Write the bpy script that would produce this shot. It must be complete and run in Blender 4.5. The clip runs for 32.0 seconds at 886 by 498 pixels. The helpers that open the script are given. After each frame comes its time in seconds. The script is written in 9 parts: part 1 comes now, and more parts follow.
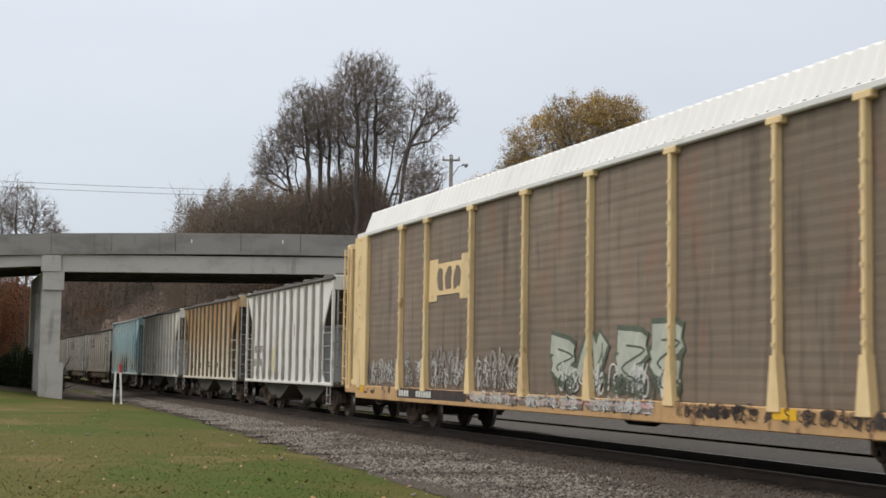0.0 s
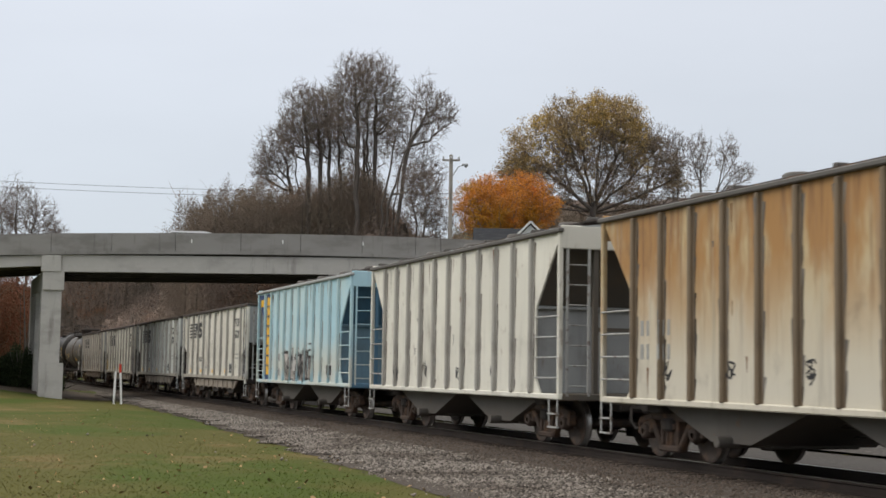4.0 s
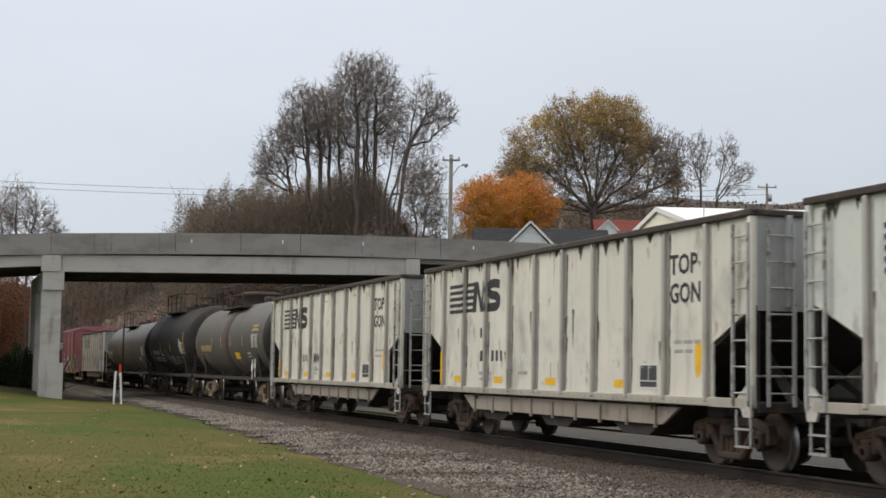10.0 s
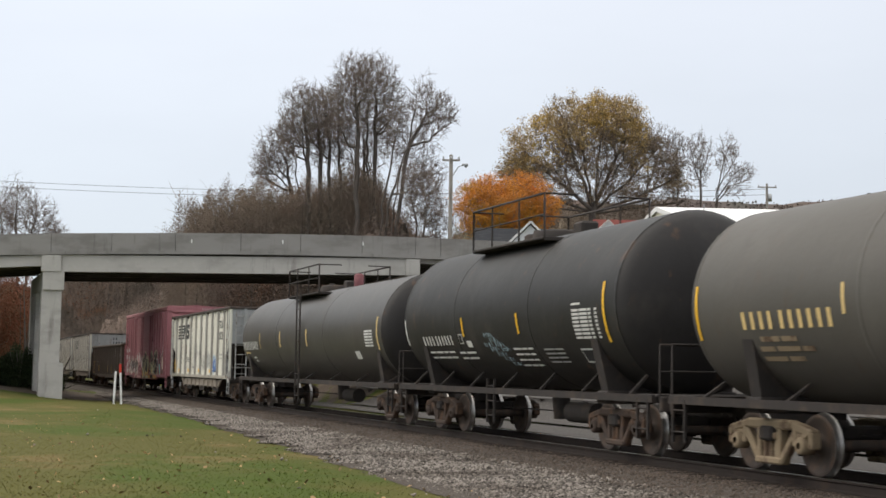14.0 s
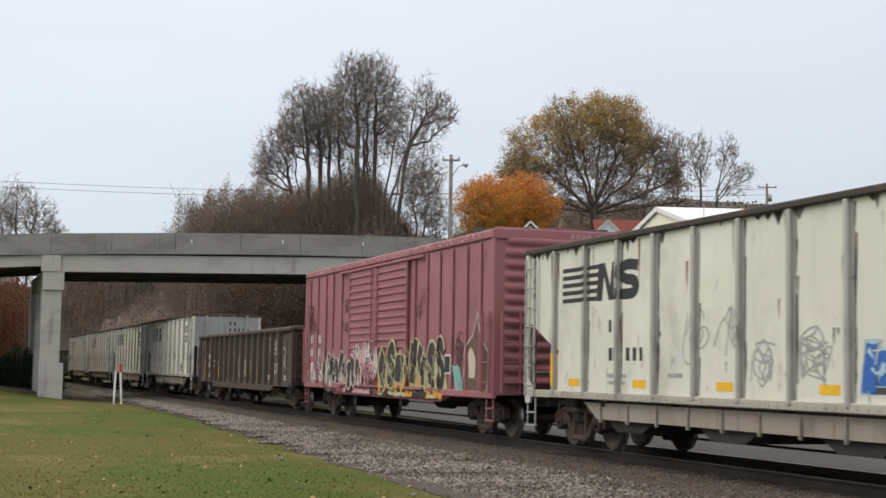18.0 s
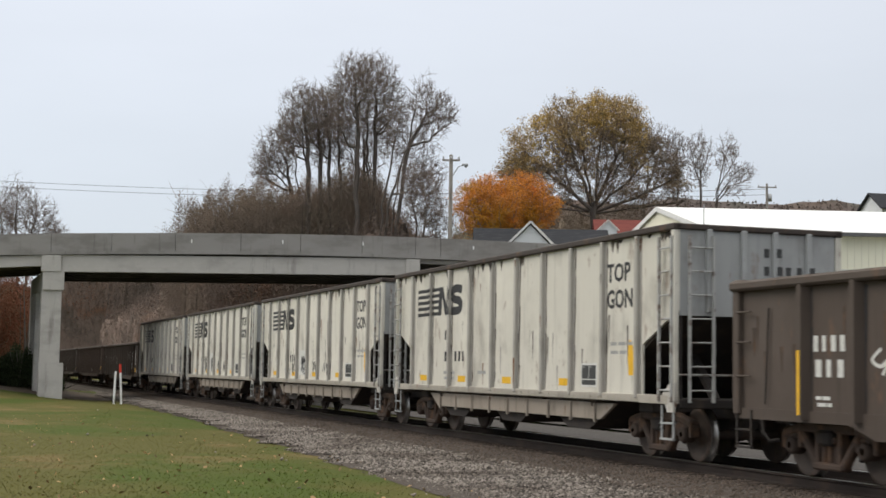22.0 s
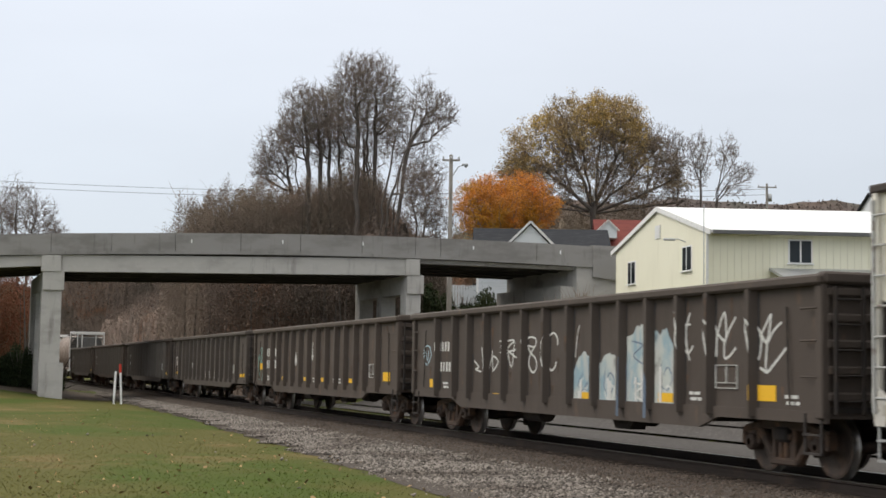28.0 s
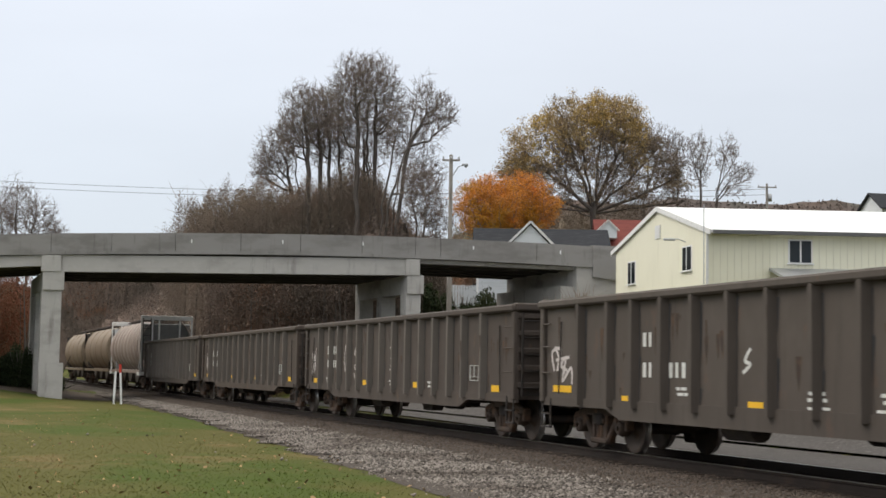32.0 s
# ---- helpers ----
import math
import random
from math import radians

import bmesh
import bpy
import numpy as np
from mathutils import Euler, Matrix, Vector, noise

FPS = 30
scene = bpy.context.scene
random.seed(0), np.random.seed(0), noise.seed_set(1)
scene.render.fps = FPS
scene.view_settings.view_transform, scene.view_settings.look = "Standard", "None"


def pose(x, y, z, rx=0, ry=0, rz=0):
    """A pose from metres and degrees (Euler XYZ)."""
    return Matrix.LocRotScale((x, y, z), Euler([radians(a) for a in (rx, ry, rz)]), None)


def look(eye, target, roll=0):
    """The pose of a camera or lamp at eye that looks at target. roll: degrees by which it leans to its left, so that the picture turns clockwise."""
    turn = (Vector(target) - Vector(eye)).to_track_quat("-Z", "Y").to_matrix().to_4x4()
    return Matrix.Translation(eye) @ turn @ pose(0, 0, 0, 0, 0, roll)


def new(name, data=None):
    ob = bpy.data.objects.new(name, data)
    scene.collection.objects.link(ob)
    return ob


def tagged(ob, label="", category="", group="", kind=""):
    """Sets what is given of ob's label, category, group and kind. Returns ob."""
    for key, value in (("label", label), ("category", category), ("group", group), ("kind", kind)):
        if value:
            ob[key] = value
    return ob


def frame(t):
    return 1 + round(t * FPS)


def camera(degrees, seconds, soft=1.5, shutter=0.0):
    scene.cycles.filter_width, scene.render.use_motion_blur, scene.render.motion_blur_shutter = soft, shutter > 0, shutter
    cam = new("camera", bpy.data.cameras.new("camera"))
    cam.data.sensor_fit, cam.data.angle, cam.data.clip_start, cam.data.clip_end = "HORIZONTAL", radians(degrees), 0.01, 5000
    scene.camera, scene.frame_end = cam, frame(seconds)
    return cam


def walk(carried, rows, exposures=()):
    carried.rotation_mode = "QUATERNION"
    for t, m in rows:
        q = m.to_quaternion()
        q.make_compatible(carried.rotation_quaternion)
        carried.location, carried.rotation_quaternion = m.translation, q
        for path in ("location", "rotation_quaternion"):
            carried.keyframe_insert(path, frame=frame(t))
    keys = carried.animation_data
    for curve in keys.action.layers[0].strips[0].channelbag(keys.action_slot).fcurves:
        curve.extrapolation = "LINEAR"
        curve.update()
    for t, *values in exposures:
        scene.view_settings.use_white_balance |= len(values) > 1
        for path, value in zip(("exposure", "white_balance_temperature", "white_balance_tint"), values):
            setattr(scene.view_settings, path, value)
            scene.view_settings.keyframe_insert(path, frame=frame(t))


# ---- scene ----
cam = camera(33.57, 32.0, soft=1.58, shutter=0.18)
EYE = Matrix.Translation((0, 0, 1.463)) @ pose(0, 0, 0, 94.726, 0, 0) @ pose(0, 0, 0, 0, 0, 0.883)
walk(cam, [(0.0, EYE), (32.0, EYE)], [(0, -0.10), (2, -0.10), (5.5, -0.11), (9.5, -0.12), (11, -0.13), (12.5, 0.0), (14.5, 0.10), (17, 0.02), (21, 0.03), (23, -0.08), (25.5, -0.07), (28, 0.04), (32, 0.05)])

# ---- daylight under an even cloud cover ----
SUN_UP, SUN_TURN = radians(40), radians(-74)
TO_SUN = Vector((math.sin(SUN_TURN) * math.cos(SUN_UP), math.cos(SUN_TURN) * math.cos(SUN_UP), math.sin(SUN_UP)))      # in the west, behind the cloud
world = bpy.data.worlds.new("overcast_sky")
scene.world = world
world.use_nodes = True
wt = world.node_tree
for n in list(wt.nodes):
    wt.nodes.remove(n)


def wnode(kind, **values):
    n = wt.nodes.new(kind)
    for k, v in values.items():
        n.inputs[k].default_value = v
    return n


w_out, w_bg = wnode("ShaderNodeOutputWorld"), wnode("ShaderNodeBackground", Strength=1.0)
w_sky = wnode("ShaderNodeTexSky")
w_sky.sky_type, w_sky.sun_disc = "NISHITA", False
w_sky.sun_elevation, w_sky.sun_rotation = SUN_UP, SUN_TURN
w_dim = wnode("ShaderNodeVectorMath")
w_dim.operation = "SCALE"
w_dim.inputs["Scale"].default_value = 0.07
w_geo = wnode("ShaderNodeTexCoord")
w_sep = wnode("ShaderNodeSeparateXYZ")
w_ramp = wnode("ShaderNodeValToRGB")
w_ramp.color_ramp.elements[0].position, w_ramp.color_ramp.elements[0].color = 0.0, (0.685, 0.755, 0.83, 1)
w_ramp.color_ramp.elements[1].position, w_ramp.color_ramp.elements[1].color = 1.0, (2.15, 2.08, 1.94, 1)
e = w_ramp.color_ramp.elements.new(0.09)
e.color = (0.775, 0.835, 0.915, 1)
e = w_ramp.color_ramp.elements.new(0.25)
e.color = (0.91, 0.955, 1.04, 1)
w_map = wnode("ShaderNodeMapping")
w_map.inputs["Scale"].default_value = (1.0, 1.0, 3.5)
w_noise = wnode("ShaderNodeTexNoise", Scale=2.2, Detail=5.0, Roughness=0.55)
w_range = wnode("ShaderNodeMapRange")
w_range.inputs["To Min"].default_value, w_range.inputs["To Max"].default_value = 0.90, 1.10
w_cloud = wnode("ShaderNodeVectorMath")
w_cloud.operation = "SCALE"
w_mix = wnode("ShaderNodeMix")
w_mix.data_type = "RGBA"
w_mix.inputs["Factor"].default_value = 0.82
wt.links.new(w_sky.outputs["Color"], w_dim.inputs[0])
wt.links.new(w_geo.outputs["Generated"], w_sep.inputs[0])
wt.links.new(w_sep.outputs["Z"], w_ramp.inputs["Fac"])
wt.links.new(w_geo.outputs["Generated"], w_map.inputs["Vector"])
wt.links.new(w_map.outputs["Vector"], w_noise.inputs["Vector"])
wt.links.new(w_noise.outputs["Fac"], w_range.inputs["Value"])
wt.links.new(w_ramp.outputs["Color"], w_cloud.inputs[0])
# the cloud is brighter towards the hidden sun
w_dot = wnode("ShaderNodeVectorMath")
w_dot.operation = "DOT_PRODUCT"
w_dot.inputs[1].default_value = TO_SUN
w_lean = wnode("ShaderNodeMath")
w_lean.operation = "MULTIPLY_ADD"
w_lean.inputs[1].default_value, w_lean.inputs[2].default_value = 0.21, 0.935
w_both = wnode("ShaderNodeMath")
w_both.operation = "MULTIPLY"
wt.links.new(w_geo.outputs["Generated"], w_dot.inputs[0])
wt.links.new(w_dot.outputs["Value"], w_lean.inputs[0])
wt.links.new(w_lean.outputs[0], w_both.inputs[0])
wt.links.new(w_range.outputs["Result"], w_both.inputs[1])
wt.links.new(w_both.outputs[0], w_cloud.inputs["Scale"])
wt.links.new(w_dim.outputs[0], w_mix.inputs["A"])
wt.links.new(w_cloud.outputs[0], w_mix.inputs["B"])
wt.links.new(w_mix.outputs["Result"], w_bg.inputs["Color"])
wt.links.new(w_bg.outputs[0], w_out.inputs["Surface"])

sun = new("sun", bpy.data.lights.new("sun", "SUN"))
sun.data.energy, sun.data.angle, sun.data.color = 1.1, radians(30), (1.0, 0.91, 0.79)
sun.matrix_world = look(TO_SUN * 80, (0, 0, 0))

# ---- forms: a small mesh builder ----
TAU = 2 * math.pi


class Form:
    """Collects corners and faces for one mesh."""

    def __init__(self):
        self.v, self.f, self.s = [], [], []

    def add(self, verts, faces, smooth=False):
        n = len(self.v)
        self.v.extend(tuple(p) for p in verts)
        self.f.extend(tuple(i + n for i in f) for f in faces)
        self.s.extend([smooth] * len(faces))
        return self

    def box(self, c, size, b=0.0, m=None):
        """A box round c with chamfered edges; m turns it about its middle."""
        h = [d / 2 for d in size]
        b = min(b, *(d * 0.49 for d in h))
        if b <= 0:
            vs = [(x, y, z) for x in (-h[0], h[0]) for y in (-h[1], h[1]) for z in (-h[2], h[2])]
            fs = [(0, 1, 3, 2), (4, 6, 7, 5), (0, 4, 5, 1), (2, 3, 7, 6), (0, 2, 6, 4), (1, 5, 7, 3)]
        else:
            vs, ix = [], {}
            for sx in (0, 1):
                for sy in (0, 1):
                    for sz in (0, 1):
                        s = (sx * 2 - 1, sy * 2 - 1, sz * 2 - 1)
                        for k in range(3):
                            ix[(sx, sy, sz, k)] = len(vs)
                            vs.append([s[j] * (h[j] - (0 if j == k else b)) for j in range(3)])
            fs = []
            for k in range(3):
                i, j = (k + 1) % 3, (k + 2) % 3
                for side in (0, 1):
                    q = []
                    for a, c2 in ((0, 0), (1, 0), (1, 1), (0, 1)):
                        key = [0, 0, 0]
                        key[k], key[i], key[j] = side, a, c2
                        q.append(ix[(*key, k)])
                    fs.append(tuple(q if side else q[::-1]))
                for a in (0, 1):
                    for c2 in (0, 1):
                        k0, k1 = [0, 0, 0], [0, 0, 0]
                        k0[k], k1[k] = 0, 1
                        k0[i] = k1[i] = a
                        k0[j] = k1[j] = c2
                        q = (ix[(*k0, i)], ix[(*k1, i)], ix[(*k1, j)], ix[(*k0, j)])
                        fs.append(q if a == c2 else q[::-1])
            for sx in (0, 1):
                for sy in (0, 1):
                    for sz in (0, 1):
                        q = tuple(ix[(sx, sy, sz, k)] for k in range(3))
                        fs.append(q if (sx + sy + sz) % 2 else q[::-1])
        if m is not None:
            vs = [m @ Vector(p) for p in vs]
        return self.add([(p[0] + c[0], p[1] + c[1], p[2] + c[2]) for p in vs], fs)

    def beam(self, p, q, w, h, up=(0, 0, 1), b=0.0):
        """A bar of section w by h from p to q."""
        p, q = Vector(p), Vector(q)
        d = q - p
        x = d.normalized()
        y = Vector(up).cross(x)
        if y.length < 1e-4:
            y = Vector((0, 1, 0)).cross(x)
        y.normalize()
        z = x.cross(y)
        m = Matrix((x, y, z)).transposed()
        return self.box((p + q) / 2, (d.length, w, h), b, m)

    def tube(self, pts, radii, n=6, caps=True):
        """A round bar through the points, with a radius at each."""
        rings, vs, fs = [], [], []
        pts = [Vector(p) for p in pts]
        if not hasattr(radii, "__len__"):
            radii = [radii] * len(pts)
        side = None
        for i, p in enumerate(pts):
            d = (pts[min(i + 1, len(pts) - 1)] - pts[max(i - 1, 0)]).normalized()
            if side is None:
                side = d.orthogonal().normalized()
            side = (side - d * side.dot(d)).normalized()
            o = d.cross(side)
            for k in range(n):
                a = TAU * k / n
                vs.append(p + (side * math.cos(a) + o * math.sin(a)) * radii[i])
        for i in range(len(pts) - 1):
            for k in range(n):
                a, b = i * n + k, i * n + (k + 1) % n
                fs.append((a, b, b + n, a + n))
        self.add(vs, fs, True)
        if caps and n > 2:
            self.add(vs[:n], [tuple(range(n - 1, -1, -1))])
            self.add(vs[-n:], [tuple(range(n))])
        return self

    def lathe(self, profile, axis="y", c=(0, 0, 0), n=24, smooth=True):
        """Turns a profile of (along, radius) about an axis through c."""
        vs, fs = [], []
        for a, r in profile:
            for k in range(n):
                u, w = r * math.cos(TAU * k / n), r * math.sin(TAU * k / n)
                p = {"x": (a, u, w), "y": (w, a, u), "z": (u, w, a)}[axis]
                vs.append((p[0] + c[0], p[1] + c[1], p[2] + c[2]))
        for i in range(len(profile) - 1):
            for k in range(n):
                a, b = i * n + k, i * n + (k + 1) % n
                fs.append((a, b, b + n, a + n))
        return self.add(vs, fs, smooth)

    def prism(self, poly, a, b, axis="y"):
        """A flat outline pulled from a to b along an axis. The outline is (x, z) for y, (x, y) for z and (y, z) for x."""
        n = len(poly)
        put = {"y": lambda p, t: (p[0], t, p[1]), "z": lambda p, t: (p[0], p[1], t), "x": lambda p, t: (t, p[0], p[1])}[axis]
        area = sum(poly[i][0] * poly[(i + 1) % n][1] - poly[(i + 1) % n][0] * poly[i][1] for i in range(n))
        if (area > 0) != (axis == "y"):
            poly = poly[::-1]
        poly = poly[::-1]
        vs = [put(p, a) for p in poly] + [put(p, b) for p in poly]
        fs = [tuple(range(n - 1, -1, -1)), tuple(range(n, 2 * n))]
        fs += [(i, (i + 1) % n, (i + 1) % n + n, i + n) for i in range(n)]
        if b < a:
            fs = [f[::-1] for f in fs]
        return self.add(vs, fs)

    def quad(self, a, b, c, d):
        return self.add([a, b, c, d], [(0, 1, 2, 3)])

    def mesh(self, name, material=None):
        me = bpy.data.meshes.new(name)
        me.from_pydata(self.v, [], self.f)
        if any(self.s):
            me.polygons.foreach_set("use_smooth", self.s)
        if material:
            me.materials.append(material)
        return me


def bulk(name, verts, faces, material, smooth=False):
    """A large joined mesh from arrays: verts (n, 3), faces (m, k)."""
    me = bpy.data.meshes.new(name)
    faces = np.asarray(faces, dtype=np.int32)
    m, k = faces.shape
    me.vertices.add(len(verts))
    me.vertices.foreach_set("co", np.asarray(verts, dtype=np.float32).ravel())
    me.loops.add(m * k)
    me.loops.foreach_set("vertex_index", faces.ravel())
    me.polygons.add(m)
    me.polygons.foreach_set("loop_start", np.arange(m, dtype=np.int32) * k)
    me.polygons.foreach_set("loop_total", np.full(m, k, dtype=np.int32))
    if smooth:
        me.polygons.foreach_set("use_smooth", np.ones(m, dtype=bool))
    me.update(calc_edges=True)
    me.materials.append(material)
    return me


def part(name, form, material, parent, label="", at=None):
    """ONE mesh object under a thing or under a part; form may be a mesh that alike parts share."""
    me = form if isinstance(form, bpy.types.Mesh) else form.mesh(name, material)
    ob = new(name, me)
    ob.parent = parent
    if at is not None:
        ob.matrix_basis = at if isinstance(at, Matrix) else Matrix.Translation(at)
    return tagged(ob, label)


def thing(name, label, category, group="", at=None, kind=""):
    ob = new(name)
    ob.empty_display_size = 0.2
    if at is not None:
        ob.matrix_basis = at if isinstance(at, Matrix) else Matrix.Translation(at)
    return tagged(ob, label, category, group, kind)


def solid(name, form, material, label, category="", group="", kind="", at=None):
    ob = new(name, form if isinstance(form, bpy.types.Mesh) else form.mesh(name, material))
    if at is not None:
        ob.matrix_basis = at if isinstance(at, Matrix) else Matrix.Translation(at)
    return tagged(ob, label, category, group, kind)


# ---- materials ----
def surface(name, colour, rough=0.7, metal=0.0, layers=(), bump=(), vary=0.0, island=0.0, spec=0.3):
    """A weathered surface. layers: (colour, scale xyz, low, high, strength[, z0, z1]) noise masks laid over one another,
    those with z0 and z1 only from height z0 on, in full at z1;
    bump: (scale xyz, height) relief; vary: brightness by object; island: brightness by loose piece."""
    mt = bpy.data.materials.new(name)
    mt.use_nodes = True
    nt = mt.node_tree
    bs = nt.nodes["Principled BSDF"]
    bs.inputs["Roughness"].default_value, bs.inputs["Metallic"].default_value = rough, metal
    bs.inputs["Specular IOR Level"].default_value = spec if rough < 0.9 else min(spec, 0.08)
    co = nt.nodes.new("ShaderNodeTexCoord")

    def noisy(scale, detail=4.0, rg=0.6, seed=0.0):
        mp = nt.nodes.new("ShaderNodeMapping")
        mp.inputs["Scale"].default_value = scale
        mp.inputs["Location"].default_value = (seed * 3.7, seed * 1.9, seed * 2.3)
        nz = nt.nodes.new("ShaderNodeTexNoise")
        nz.inputs["Scale"].default_value, nz.inputs["Detail"].default_value, nz.inputs["Roughness"].default_value = 1.0, detail, rg
        nt.links.new(co.outputs["Object"], mp.inputs["Vector"])
        nt.links.new(mp.outputs["Vector"], nz.inputs["Vector"])
        return nz.outputs["Fac"]

    last = nt.nodes.new("ShaderNodeRGB")
    last.outputs[0].default_value = (*colour, 1)
    last = last.outputs[0]
    for i, (col, scale, low, high, strength, *zs) in enumerate(layers):
        r = nt.nodes.new("ShaderNodeMapRange")
        r.interpolation_type = "SMOOTHSTEP"
        r.inputs["From Min"].default_value, r.inputs["From Max"].default_value, r.inputs["To Max"].default_value = low, high, strength
        nt.links.new(noisy(scale, seed=i + 1.0), r.inputs["Value"])
        mask = r.outputs["Result"]
        if zs:
            sp = nt.nodes.new("ShaderNodeSeparateXYZ")
            nt.links.new(co.outputs["Object"], sp.inputs[0])
            zr = nt.nodes.new("ShaderNodeMapRange")
            zr.inputs["From Min"].default_value, zr.inputs["From Max"].default_value = zs
            nt.links.new(sp.outputs["Z"], zr.inputs["Value"])
            mu = nt.nodes.new("ShaderNodeMath")
            mu.operation = "MULTIPLY"
            nt.links.new(mask, mu.inputs[0])
            nt.links.new(zr.outputs["Result"], mu.inputs[1])
            mask = mu.outputs[0]
        mx = nt.nodes.new("ShaderNodeMix")
        mx.data_type = "RGBA"
        nt.links.new(mask, mx.inputs["Factor"])
        nt.links.new(last, mx.inputs["A"])
        mx.inputs["B"].default_value = (*col, 1)
        last = mx.outputs["Result"]
    for amount, kind in ((vary, "object"), (island, "island")):
        if amount:
            src = nt.nodes.new("ShaderNodeObjectInfo" if kind == "object" else "ShaderNodeNewGeometry")
            r = nt.nodes.new("ShaderNodeMapRange")
            r.inputs["To Min"].default_value, r.inputs["To Max"].default_value = 1 - amount, 1 + amount
            nt.links.new(src.outputs["Random" if kind == "object" else "Random Per Island"], r.inputs["Value"])
            sc = nt.nodes.new("ShaderNodeVectorMath")
            sc.operation = "SCALE"
            nt.links.new(last, sc.inputs[0])
            nt.links.new(r.outputs["Result"], sc.inputs["Scale"])
            last = sc.outputs[0]
    nt.links.new(last, bs.inputs["Base Color"])
    normal = None
    for i, (scale, height) in enumerate(bump):
        b = nt.nodes.new("ShaderNodeBump")
        b.inputs["Distance"].default_value, b.inputs["Strength"].default_value = height, 0.8
        nt.links.new(noisy(scale, seed=7.0 + i), b.inputs["Height"])
        if normal:
            nt.links.new(normal, b.inputs["Normal"])
        normal = b.outputs["Normal"]
    if normal:
        nt.links.new(normal, bs.inputs["Normal"])
    return mt


def paint(name, colour, rust=0.35, grime=0.4, rust_col=(0.16, 0.075, 0.035), streak=0.35, rough=0.62):
    """Old railcar paint: broad fading, rust spots, rain streaks."""
    dark = tuple(c * 0.45 for c in colour)
    pale = tuple(min(0.85, c * 1.25 + 0.02) for c in colour)
    return surface(name, colour, rough, 0.0,
                   layers=[(pale, (0.5, 0.5, 0.5), 0.45, 0.75, 0.5),
                           (dark, (5.0, 5.0, 0.35), 0.52, 0.80, streak),
                           ((0.10, 0.085, 0.07), (0.9, 0.9, 0.7), 0.50, 0.78, grime),
                           (rust_col, (2.6, 2.6, 1.4), 0.62, 0.72, rust),
                           (rust_col, (9.0, 9.0, 2.5), 0.66, 0.72, rust)],
                   bump=[((0.8, 0.8, 0.8), 0.02), ((14, 14, 14), 0.003)], vary=0.05)


def plain(name, colour, rough=0.6, metal=0.0, vary=0.0):
    return surface(name, colour, rough, metal, layers=[(tuple(c * 0.6 for c in colour), (6, 6, 6), 0.5, 0.75, 0.45)], vary=vary)


M_rust = surface("rusted_steel", (0.068, 0.048, 0.038), 0.85, 0.0,
                 layers=[((0.15, 0.085, 0.05), (4, 4, 4), 0.45, 0.7, 0.7), ((0.03, 0.025, 0.022), (1.5, 1.5, 1.5), 0.5, 0.75, 0.7)], bump=[((30, 30, 30), 0.003)], vary=0.2)
M_dark = surface("grimy_underframe_steel", (0.035, 0.03, 0.028), 0.85, 0.0, layers=[((0.075, 0.055, 0.042), (3, 3, 3), 0.45, 0.75, 0.7)], bump=[((20, 20, 20), 0.003)], vary=0.2)
M_tan_truck = surface("tan_dusted_cast_steel", (0.26, 0.20, 0.13), 0.85, 0.0, layers=[((0.10, 0.06, 0.04), (3, 3, 3), 0.48, 0.65, 0.85)], bump=[((25, 25, 25), 0.003)])
M_tread = surface("polished_wheel_tread", (0.33, 0.32, 0.31), 0.35, 0.9, layers=[((0.10, 0.07, 0.05), (5, 5, 5), 0.45, 0.7, 0.7)])
M_wheel = surface("oily_wheel_steel", (0.07, 0.055, 0.047), 0.7, 0.2, layers=[((0.13, 0.085, 0.06), (4, 4, 4), 0.45, 0.7, 0.7)], bump=[((25, 25, 25), 0.002)])
M_white_mark = plain("white_stencil_paint", (0.62, 0.62, 0.59), 0.7)
M_black_mark = plain("black_stencil_paint", (0.03, 0.03, 0.033), 0.6)
M_grey_mark = plain("faded_grey_stencil_paint", (0.33, 0.33, 0.32), 0.7)
M_yellow_mark = plain("yellow_reflective_tape", (0.80, 0.46, 0.03), 0.45)
M_cream_mark = plain("cream_stencil_paint", (0.68, 0.50, 0.22), 0.7)
M_blue_mark = plain("blue_spray_paint", (0.04, 0.13, 0.42), 0.6)

# railcar paints
M_chord = surface("worn_dark_rail_steel", (0.055, 0.045, 0.04), 0.8, 0.0, layers=[((0.14, 0.085, 0.055), (3, 3, 3), 0.5, 0.7, 0.7)])
M_grab = surface("greyed_grab_iron_paint", (0.38, 0.38, 0.37), 0.6, 0.0, layers=[((0.12, 0.08, 0.06), (5, 5, 5), 0.5, 0.65, 0.8)])
M_endgrey = paint("grey_paint_and_end_shade", (0.34, 0.35, 0.35), 0.4, 0.5)
M_bay = paint("dusty_grey_bay_steel", (0.10, 0.09, 0.08), 0.5, 0.7)
M_sill = paint("dirt_browned_sill_paint", (0.38, 0.35, 0.30), 0.8, 0.7, streak=0.5)
M_gusset = paint("chipped_white_gusset_paint", (0.50, 0.48, 0.44), 0.8, 0.6)
M_rustrun = surface("rust_runs", (0.17, 0.085, 0.045), 0.9, 0.0, layers=[((0.30, 0.22, 0.16), (4, 4, 1), 0.45, 0.65, 0.7)])
M_panelgrey = plain("dark_grey_panel_paint", (0.055, 0.057, 0.058), 0.6)
M_rustbleed = surface("rust_bleed_on_white", (0.55, 0.44, 0.31), 0.8, 0.0, layers=[((0.66, 0.63, 0.55), (4, 4, 2), 0.48, 0.66, 0.8)])
